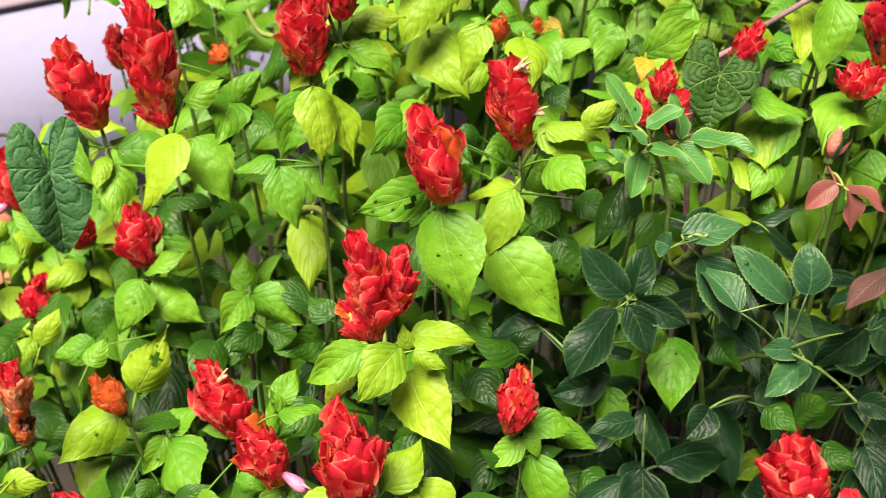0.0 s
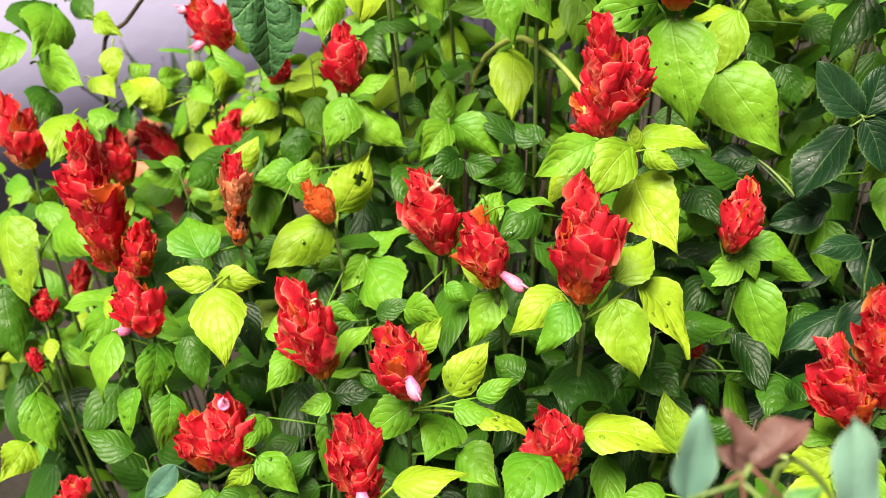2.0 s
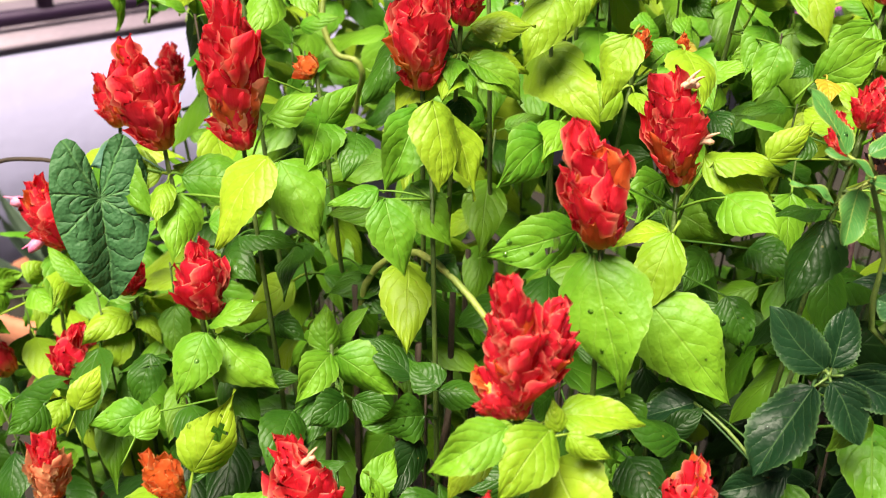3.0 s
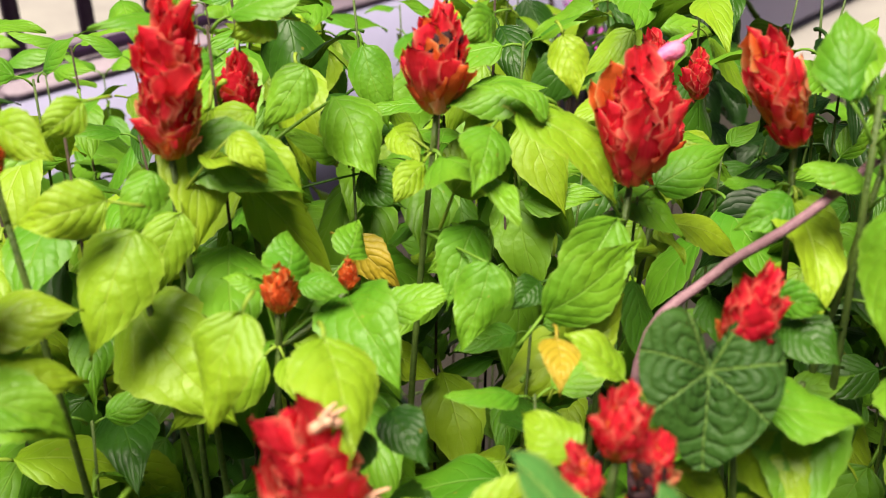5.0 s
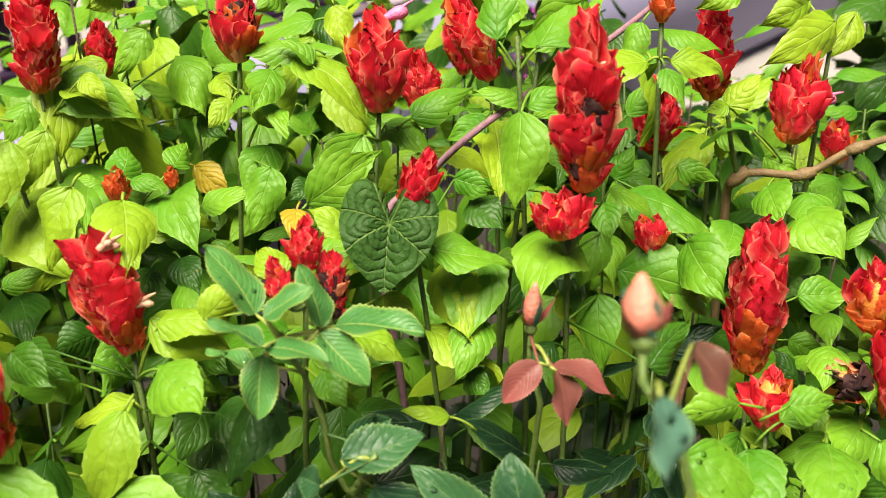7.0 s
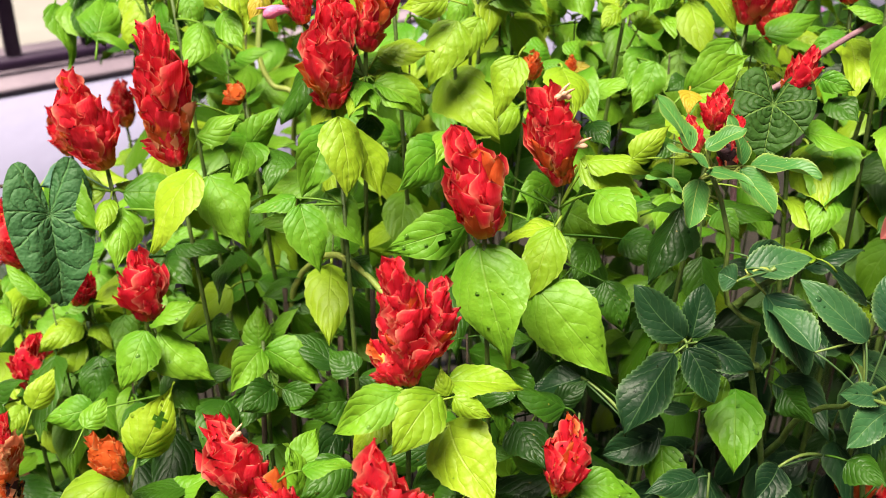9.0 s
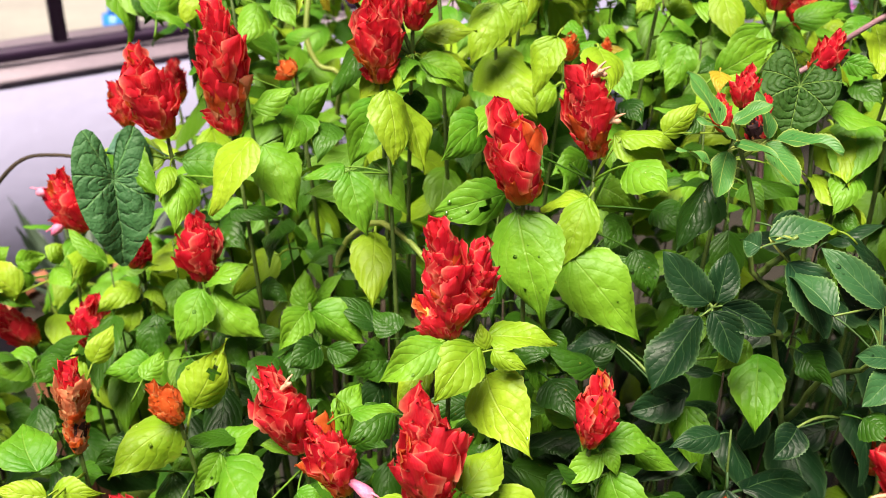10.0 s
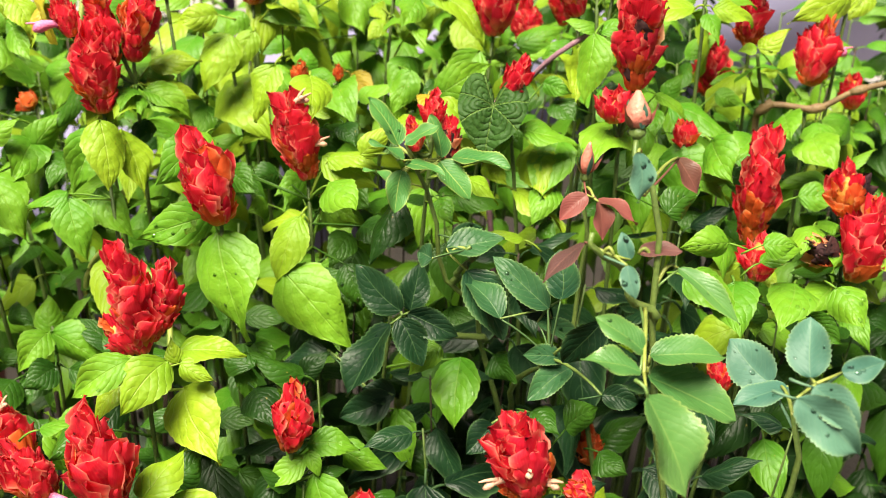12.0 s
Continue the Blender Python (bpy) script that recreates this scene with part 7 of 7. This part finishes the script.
n = rose_leaf(rose, (0.1185, 0.5024, 0.9060), [(0.1089, 0.5139, 0.9113), (0.1121, 0.4994, 0.9177), (0.1342, 0.5062, 0.9061), (0.1394, 0.5098, 0.9041), (0.1331, 0.5056, 0.9044), (0.1110, 0.4868, 0.9119), (0.1117, 0.4928, 0.9076), (0.1103, 0.4977, 0.9021), (0.1061, 0.5091, 0.8888)])
leaf(rose, (0.1089, 0.5139, 0.9113), (0.0910, 0.5300, 0.9367), 0.0206, (0.69, -0.28, 0.67), "q", "rose", name="leaflet", parent=n)
leaf(rose, (0.1121, 0.4994, 0.9177), (0.1319, 0.5005, 0.9282), 0.0132, (-0.45, -0.20, 0.87), "q", "rose", name="leaflet", parent=n)
leaf(rose, (0.1342, 0.5062, 0.9061), (0.1276, 0.5188, 0.9290), 0.0159, (0.64, -0.58, 0.50), "q", "rose", name="leaflet", parent=n)
leaf(rose, (0.1394, 0.5098, 0.9041), (0.1746, 0.5012, 0.9013), 0.0214, (0.06, -0.07, 1.00), "q", "rose", name="leaflet", parent=n)
leaf(rose, (0.1331, 0.5056, 0.9044), (0.1501, 0.4924, 0.8847), 0.0172, (0.40, -0.56, 0.72), "q", "rose", name="leaflet", parent=n)
leaf(rose, (0.1110, 0.4868, 0.9119), (0.0913, 0.4954, 0.9212), 0.0138, (0.40, -0.07, 0.91), "q", "rose", name="leaflet", parent=n)
leaf(rose, (0.1117, 0.4928, 0.9076), (0.1349, 0.4857, 0.9027), 0.0146, (0.18, -0.09, 0.98), "q", "rose", name="leaflet", parent=n)
leaf(rose, (0.1103, 0.4977, 0.9021), (0.1054, 0.4874, 0.8790), 0.0153, (0.00, -0.91, 0.41), "q", "rose", name="leaflet", parent=n)
leaf(rose, (0.1061, 0.5091, 0.8888), (0.0872, 0.5167, 0.8966), 0.0128, (0.32, -0.17, 0.93), "q", "rose", name="leaflet", parent=n)
n = rose_leaf(rose, (0.2040, 0.4470, 0.8000), [(0.2016, 0.4450, 0.8021), (0.2065, 0.4430, 0.7970)], ROSE_STEM)
leaf(rose, (0.2016, 0.4450, 0.8021), (0.1777, 0.4420, 0.8074), 0.0135, (0.10, -0.55, 0.83), "m", "rose", name="leaflet", parent=n)
leaf(rose, (0.2065, 0.4430, 0.7970), (0.1790, 0.4250, 0.7866), 0.0175, (-0.20, -0.60, 0.78), "m", "rose", name="leaflet", parent=n)
n = rose_leaf(rose, (0.1950, 0.4640, 0.8260), [(0.1992, 0.4470, 0.8408), (0.1946, 0.4580, 0.8290), (0.1887, 0.4610, 0.8183), (0.1648, 0.4490, 0.8282), (0.1982, 0.4650, 0.8182)], ROSE_STEM)
leaf(rose, (0.1992, 0.4470, 0.8408), (0.2000, 0.4620, 0.8659), 0.0205, (-0.25, -0.80, 0.55), "m", "rose", name="leaflet", parent=n)
leaf(rose, (0.1946, 0.4580, 0.8290), (0.1627, 0.4780, 0.8545), 0.0185, (-0.45, -0.55, 0.70), "m", "rose", name="leaflet", parent=n)
leaf(rose, (0.1887, 0.4610, 0.8183), (0.2191, 0.4670, 0.7985), 0.0150, (0.20, -0.60, 0.78), "m", "rose", name="leaflet", parent=n)
leaf(rose, (0.1648, 0.4490, 0.8282), (0.1471, 0.4810, 0.8388), 0.0185, (0.45, -0.70, 0.55), "m", "rose", name="leaflet", parent=n)
leaf(rose, (0.1982, 0.4650, 0.8182), (0.1737, 0.4780, 0.8390), 0.0160, (-0.30, -0.85, 0.45), "d", "rose", name="leaflet", parent=n)
n = rose_leaf(rose, (0.2180, 0.4070, 0.8450), [(0.2136, 0.4040, 0.8498)], ROSE_STEM)
leaf(rose, (0.2136, 0.4040, 0.8498), (0.1951, 0.4110, 0.8213), 0.0205, (-0.10, -0.92, 0.38), "d", "rose", name="leaflet", parent=n)
n = rose_leaf(rose, (0.2136, 0.3924, 0.8115), [(0.2136, 0.3924, 0.8115)], ROSE_STEM)
leaf(rose, (0.2136, 0.3924, 0.8115), (0.2328, 0.3881, 0.8083), 0.0136, (-0.10, -0.84, 0.53), "d", "rose", name="leaflet", parent=n)
n = rose_leaf(rose, (0.1641, 0.4655, 0.7437), [(0.1641, 0.4655, 0.7437)], ROSE_STEM)
leaf(rose, (0.1641, 0.4655, 0.7437), (0.1467, 0.4478, 0.7338), 0.0193, (0.16, -0.60, 0.78), "d", "rose", name="leaflet", parent=n)
n = rose_leaf(rose, (0.1025, 0.4830, 0.7552), [(0.1007, 0.4829, 0.7554), (0.1043, 0.4831, 0.7551)], ROSE_STEM)
leaf(rose, (0.1007, 0.4829, 0.7554), (0.0682, 0.4788, 0.7421), 0.0215, (-0.10, -0.85, 0.51), "d", "rose", name="leaflet", parent=n)
leaf(rose, (0.1043, 0.4831, 0.7551), (0.0828, 0.4877, 0.7571), 0.0162, (-0.12, -0.82, 0.57), "d", "rose", name="leaflet", parent=n)
n = rose_leaf(rose, (0.0605, 0.5176, 0.7691), [(0.0605, 0.5176, 0.7691)], ROSE_STEM)
leaf(rose, (0.0605, 0.5176, 0.7691), (0.0306, 0.5147, 0.7588), 0.0187, (-0.26, -0.42, 0.87), "d", "rose", name="leaflet", parent=n)
rose = rose_bush((0.30, 0.50, 0.0), "young rose shoot with reddish leaves and a closed pink bud", [[(0.30, 0.50, 0.0), (0.26, 0.52, 0.5), (0.226, 0.512, 0.78), (0.222, 0.511, 0.893)]])
n = rose_leaf(rose, (0.2232, 0.4876, 0.8859), [(0.2187, 0.4869, 0.8888), (0.2253, 0.4906, 0.8838), (0.2255, 0.4852, 0.8851)])
leaf(rose, (0.2187, 0.4869, 0.8888), (0.2025, 0.4831, 0.8743), 0.0130, (-0.31, -0.78, 0.55), "p", "rose", name="leaflet", parent=n)
leaf(rose, (0.2253, 0.4906, 0.8838), (0.2487, 0.4801, 0.8721), 0.0166, (0.32, -0.29, 0.90), "p", "rose", name="leaflet", parent=n)
leaf(rose, (0.2255, 0.4852, 0.8851), (0.2268, 0.4747, 0.8643), 0.0138, (0.46, -0.78, 0.42), "p", "rose", name="leaflet", parent=n)
rose_bud(rose, (0.222, 0.511, 0.893), (0.223, 0.508, 0.914), 0.0042)
rose = rose_bush((0.30, 0.30, 0.0), "tall rose bush with blue-green leaflets and a salmon bud close by", [[(0.30, 0.30, 0.0), (0.26, 0.34, 0.55), (0.226, 0.351, 0.881), (0.2145, 0.3748, 0.9646)], [(0.226, 0.351, 0.881), (0.206, 0.345, 0.905), (0.19, 0.342, 0.93)], [(0.26, 0.34, 0.60), (0.285, 0.32, 0.77), (0.29, 0.325, 0.855)]])
n = rose_leaf(rose, (0.2056, 0.2960, 0.8864), [(0.2088, 0.3094, 0.8881), (0.2046, 0.2965, 0.8864), (0.2035, 0.2822, 0.8848)])
leaf(rose, (0.2088, 0.3094, 0.8881), (0.1879, 0.3171, 0.9017), 0.0153, (0.29, -0.56, 0.77), "e", "rose", name="leaflet", parent=n)
leaf(rose, (0.2046, 0.2965, 0.8864), (0.1796, 0.3006, 0.8915), 0.0152, (0.14, -0.31, 0.94), "e", "rose", name="leaflet", parent=n)
leaf(rose, (0.2035, 0.2822, 0.8848), (0.2186, 0.2636, 0.8474), 0.0261, (0.60, -0.60, 0.54), "e", "rose", name="leaflet", parent=n)
n = rose_leaf(rose, (0.2193, 0.3353, 0.8653), [(0.2195, 0.3354, 0.8706), (0.2192, 0.3352, 0.8600)])
leaf(rose, (0.2195, 0.3354, 0.8706), (0.2544, 0.3330, 0.8703), 0.0206, (0.01, 0.04, 1.00), "e", "rose", name="leaflet", parent=n)
leaf(rose, (0.2192, 0.3352, 0.8600), (0.2598, 0.3238, 0.8414), 0.0271, (0.34, -0.26, 0.90), "e", "rose", name="leaflet", parent=n)
n = rose_leaf(rose, (0.2908, 0.3513, 0.8419), [(0.2884, 0.3554, 0.8401), (0.2932, 0.3471, 0.8437)])
leaf(rose, (0.2884, 0.3554, 0.8401), (0.2722, 0.3767, 0.8539), 0.0228, (-0.43, -0.70, 0.57), "b", "rose", name="leaflet", parent=n)
leaf(rose, (0.2932, 0.3471, 0.8437), (0.2657, 0.3447, 0.8348), 0.0171, (-0.31, 0.10, 0.94), "b", "rose", name="leaflet", parent=n)
n = rose_leaf(rose, (0.2764, 0.2891, 0.8834), [(0.2800, 0.3013, 0.8782), (0.2706, 0.2795, 0.8884), (0.2637, 0.2780, 0.8842), (0.2912, 0.2977, 0.8829)])
leaf(rose, (0.2800, 0.3013, 0.8782), (0.2852, 0.3218, 0.8970), 0.0187, (-0.36, -0.58, 0.73), "b", "rose", name="leaflet", parent=n)
leaf(rose, (0.2706, 0.2795, 0.8884), (0.2885, 0.2711, 0.8730), 0.0155, (-0.16, -0.93, 0.32), "b", "rose", name="leaflet", parent=n)
leaf(rose, (0.2637, 0.2780, 0.8842), (0.2883, 0.2668, 0.8638), 0.0194, (-0.15, -0.93, 0.34), "b", "rose", name="leaflet", parent=n)
leaf(rose, (0.2912, 0.2977, 0.8829), (0.3099, 0.2986, 0.8874), 0.0112, (-0.11, -0.79, 0.60), "b", "rose", name="leaflet", parent=n)
n = rose_leaf(rose, (0.2090, 0.3493, 0.9643), [(0.2090, 0.3493, 0.9643)])
leaf(rose, (0.2090, 0.3493, 0.9643), (0.2086, 0.3400, 0.9445), 0.0129, (0.49, -0.79, 0.36), "b", "rose", name="leaflet", parent=n)
n = rose_leaf(rose, (0.1992, 0.3376, 0.9207), [(0.2068, 0.3383, 0.9183), (0.2028, 0.3275, 0.9209), (0.1881, 0.3470, 0.9229)])
leaf(rose, (0.2068, 0.3383, 0.9183), (0.2033, 0.3438, 0.9296), 0.0074, (-0.23, -0.90, 0.37), "b", "rose", name="leaflet", parent=n)
leaf(rose, (0.2028, 0.3275, 0.9209), (0.2061, 0.3211, 0.9078), 0.0082, (-0.23, -0.90, 0.38), "b", "rose", name="leaflet", parent=n)
leaf(rose, (0.1881, 0.3470, 0.9229), (0.1689, 0.3407, 0.9069), 0.0152, (-0.63, -0.07, 0.78), "x", "rose", name="leaflet", parent=n)
n = rose_leaf(rose, (0.2165, 0.3598, 0.9107), [(0.2165, 0.3598, 0.9107)])
leaf(rose, (0.2165, 0.3598, 0.9107), (0.2369, 0.3591, 0.9120), 0.0120, (-0.07, -0.36, 0.93), "x", "rose", name="leaflet", parent=n)
n = rose_leaf(rose, (0.2452, 0.4073, 0.9402), [(0.2452, 0.4073, 0.9402)])
leaf(rose, (0.2452, 0.4073, 0.9402), (0.2546, 0.3990, 0.9238), 0.0122, (0.43, -0.68, 0.59), "p", "rose", name="leaflet", parent=n)
n = rose_leaf(rose, (0.2340, 0.3610, 0.9040), [(0.2361, 0.3600, 0.9028)])
leaf(rose, (0.2361, 0.3600, 0.9028), (0.2617, 0.3400, 0.8831), 0.0120, (0.30, -0.45, 0.85), "e", "rose", name="leaflet", parent=n)
rose_bud(rose, (0.2145, 0.3748, 0.9666), (0.2143, 0.3777, 0.9835), 0.0058)
rose = rose_bush((0.06, 0.10, 0.0), "low rose shoot with pale blue-green and reddish leaflets", [[(0.06, 0.10, 0.0), (0.03, 0.16, 0.5), (0.012, 0.192, 0.79), (0.008, 0.197, 0.822)], [(0.03, 0.16, 0.5), (-0.005, 0.18, 0.72), (-0.016, 0.187, 0.80)], [(0.03, 0.16, 0.5), (0.05, 0.18, 0.74), (0.05, 0.19, 0.80)]])
n = rose_leaf(rose, (-0.0170, 0.1425, 0.8631), [(-0.0315, 0.1385, 0.8592), (-0.0185, 0.1450, 0.8671), (-0.0154, 0.1453, 0.8671), (-0.0146, 0.1454, 0.8671), (-0.0048, 0.1382, 0.8548)], ROSE_STEM)
leaf(rose, (-0.0315, 0.1385, 0.8592), (-0.0284, 0.1525, 0.8800), 0.0149, (0.39, -0.79, 0.48), "a", "rose", name="leaflet", parent=n)
leaf(rose, (-0.0185, 0.1450, 0.8671), (-0.0218, 0.1532, 0.8799), 0.0092, (0.51, -0.66, 0.55), "x", "rose", name="leaflet", parent=n)
leaf(rose, (-0.0154, 0.1453, 0.8671), (-0.0245, 0.1471, 0.8712), 0.0058, (0.09, -0.82, 0.57), "x", "rose", name="leaflet", parent=n)
leaf(rose, (-0.0146, 0.1454, 0.8671), (0.0008, 0.1535, 0.8770), 0.0118, (-0.51, -0.08, 0.86), "x", "rose", name="leaflet", parent=n)
leaf(rose, (-0.0048, 0.1382, 0.8548), (0.0055, 0.1440, 0.8621), 0.0082, (-0.50, -0.18, 0.85), "q", "rose", name="leaflet", parent=n)
n = rose_leaf(rose, (0.0114, 0.1389, 0.8535), [(0.0114, 0.1389, 0.8535)], ROSE_STEM)
leaf(rose, (0.0114, 0.1389, 0.8535), (0.0118, 0.1551, 0.8778), 0.0172, (0.48, -0.73, 0.48), "a", "rose", name="leaflet", parent=n)

# ---- vine leaves and loose twigs ----
v = vine_leaf((-0.2650, 0.5960, 0.8400), (-0.2560, 0.5720, 0.7870), 0.0440, (0.42, -0.80, 0.42), False)
v = vine_leaf((0.1730, 0.5830, 0.9140), (0.1655, 0.5650, 0.8880), 0.0390, (-0.20, -0.80, 0.56))
twig("climbing_vine", "purple hairy vine stem climbing through the bush", [(0.21, 0.64, 0.30), (0.185, 0.65, 0.75), (0.174, 0.640, 0.880), (0.203, 0.645, 0.912), (0.231, 0.630, 0.943), (0.304, 0.660, 0.972), (0.345, 0.69, 0.985)], (0.0024, 0.0017), PURPLE)
twig("climbing_vine", "thin dark vine tendril arching beside the bush", [(-0.46, 0.72, 0.30), (-0.455, 0.715, 0.60), (-0.437, 0.70, 0.746), (-0.412, 0.70, 0.775), (-0.380, 0.70, 0.809), (-0.354, 0.70, 0.817), (-0.317, 0.69, 0.814), (-0.27, 0.62, 0.80)], (0.0020, 0.0013), WOOD)
twig("dry_twig", "tan woody twig with short forks", [(0.37, 0.64, 0.0), (0.385, 0.66, 0.6), (0.383, 0.66, 0.845), (0.384, 0.650, 0.890), (0.419, 0.640, 0.892), (0.445, 0.632, 0.908), (0.50, 0.62, 0.925)], (0.0031, 0.0021), TWIG)
twig("dry_twig", "short upright green-grey twig with two small leaves", [(0.384, 0.650, 0.890), (0.377, 0.648, 0.91), (0.371, 0.645, 0.932)], (0.0016, 0.0013), STEM)
twig("branch", "pale yellow-green branch slanting through the bush", [(-0.11, 0.62, 0.4), (-0.128, 0.622, 0.72), (-0.0956, 0.6003, 0.8087), (-0.0487, 0.5476, 0.7986), (-0.036, 0.49, 0.775)], (0.0026, 0.0017), RACHIS)
twig("climbing_vine", "yellowing vine stem curling down through the bush", [(-0.15, 0.86, 0.30), (-0.15, 0.85, 0.75), (-0.139, 0.822, 0.842), (-0.159, 0.829, 0.854), (-0.170, 0.840, 0.875), (-0.169, 0.857, 0.907), (-0.164, 0.877, 0.946)], (0.0022, 0.0026), RACHIS)
rng = random.Random(31)
for k in range(9):
    x, y = -0.10 + rng.uniform(-0.05, 0.05), 0.62 + rng.uniform(-0.04, 0.05)
    twig("dry_twig", "dry brown woody stem inside the bush", [(x, y, 0.0), (x + rng.uniform(-0.02, 0.02), y, 0.4), (x + rng.uniform(-0.03, 0.03), y + rng.uniform(-0.03, 0.02), 0.70 + rng.uniform(0, 0.09))], (0.0035, 0.0018), WOOD)

# ---- the bush's inside ----
rng = random.Random(11)
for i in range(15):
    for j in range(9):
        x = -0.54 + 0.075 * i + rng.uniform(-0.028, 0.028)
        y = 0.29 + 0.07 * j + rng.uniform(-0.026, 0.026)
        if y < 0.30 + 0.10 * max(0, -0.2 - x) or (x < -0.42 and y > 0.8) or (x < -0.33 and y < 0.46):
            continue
        # dark: zone behind the rose, its shade painted in with the near-black rose green
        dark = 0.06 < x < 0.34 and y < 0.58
        # front stems use tones with shade painted in, back stems brighter greens
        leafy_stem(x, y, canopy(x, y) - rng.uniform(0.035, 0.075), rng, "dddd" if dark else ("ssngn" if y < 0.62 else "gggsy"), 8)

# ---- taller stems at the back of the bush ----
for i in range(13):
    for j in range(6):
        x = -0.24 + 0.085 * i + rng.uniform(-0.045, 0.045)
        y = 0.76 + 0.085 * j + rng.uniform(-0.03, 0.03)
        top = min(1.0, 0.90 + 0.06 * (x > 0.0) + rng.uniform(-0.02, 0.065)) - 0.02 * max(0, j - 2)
        # far right stems mostly take the shade-painted greens
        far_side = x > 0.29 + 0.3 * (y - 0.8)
        # stems along this line kept low to fit the camera's view of the wall
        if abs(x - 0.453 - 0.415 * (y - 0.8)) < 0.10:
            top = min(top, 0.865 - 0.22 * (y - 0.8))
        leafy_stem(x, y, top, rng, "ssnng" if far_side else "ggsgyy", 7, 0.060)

# ---- low shoots added under the others to hide earth, shade painted in ----
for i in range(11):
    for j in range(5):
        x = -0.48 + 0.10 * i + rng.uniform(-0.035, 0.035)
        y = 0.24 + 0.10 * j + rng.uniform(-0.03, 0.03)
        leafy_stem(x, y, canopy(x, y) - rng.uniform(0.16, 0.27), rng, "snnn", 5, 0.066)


def flowering_shrub(x, y):
    """A small far shrub with thin trunks, leaves and magenta blossoms, in front of the wall."""
    plant = thing("flowering_shrub", (x, y, 0.0), "small shrub with thin dark trunks and magenta blossoms by the wall", "shrub")
    bm = bmesh.new()
    uv = bm.loops.layers.uv.new("leaf")
    for k in range(5):
        q = k * 2 * math.pi / 5
        a, b = Vector((math.cos(q), math.sin(q), 0.25)) * 0.03, Vector((-math.sin(q), math.cos(q), 0)) * 0.014
        f = bm.faces.new([bm.verts.new(p) for p in (Vector((0, 0, 0)), a * 0.5 - b, a * 0.9 - b * 0.7, a, a * 0.9 + b * 0.7, a * 0.5 + b)])
    me = bpy.data.meshes.new("blossom")
    bm.to_mesh(me)
    bm.free()
    me.materials.append(MAGENTA)
    shrub_rng = random.Random(3)
    for k in range(4):
        bm = bmesh.new()
        ex, ey = shrub_rng.uniform(-0.22, 0.22), shrub_rng.uniform(-0.1, 0.1)
        tube(bm, bowed((0.03 * k - 0.05, 0, 0), (ex * 0.2, ey * 0.2, 0.3), (ex, ey, 0.7), 8), [0.013 - 0.001 * i for i in range(9)], 7)
        part("trunk", bm, WOOD, plant)
        for i in range(9):
            t = shrub_rng.uniform(0.4, 1.0)
            p = Vector((ex * t, ey * t, 0.7 * t)) + Vector([shrub_rng.uniform(-0.1, 0.1) for c in range(3)])
            part("blossom", me, None, plant, "", Matrix.Translation(p) @ Matrix.Rotation(shrub_rng.uniform(0, 3), 4, (shrub_rng.random(), 1, 0.3)))
            part("leaf", shrub_rng.choice([f for c, f in FILL if c in "gs"]), None, plant, "", turned((shrub_rng.uniform(-1, 1), shrub_rng.uniform(-1, 1), -0.3), (0, 0, 1), p + Vector((0.02, -0.02, -0.02))) @ Matrix.Scale(1.5, 4))


flowering_shrub(0.93, 2.90)

# ---- more leafy stems at the bush's low side, with shade painted into their tones ----
for i in range(5):
    for j in range(4):
        x, y = -0.30 + 0.06 * i + rng.uniform(-0.03, 0.03), 0.25 + 0.075 * j + rng.uniform(-0.03, 0.03)
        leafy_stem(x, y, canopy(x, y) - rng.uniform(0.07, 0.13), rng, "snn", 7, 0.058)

# ---- a few tall stems at the back, towards the wall ----
for x, y, z in ((-0.36, 1.21, 0.87), (-0.36, 1.28, 0.85), (-0.36, 1.42, 0.83), (-0.30, 1.00, 0.91), (-0.30, 1.14, 0.88), (-0.30, 1.21, 0.87), (-0.30, 1.35, 0.84), (-0.24, 0.86, 0.94), (-0.24, 1.00, 0.91), (-0.24, 1.14, 0.88), (-0.42, 1.42, 0.84)):
    leafy_stem(x, y, z, rng, "ggsy", 3, 0.066)

# ---- low shoots added behind the bush to cover lit ground, shade painted in ----
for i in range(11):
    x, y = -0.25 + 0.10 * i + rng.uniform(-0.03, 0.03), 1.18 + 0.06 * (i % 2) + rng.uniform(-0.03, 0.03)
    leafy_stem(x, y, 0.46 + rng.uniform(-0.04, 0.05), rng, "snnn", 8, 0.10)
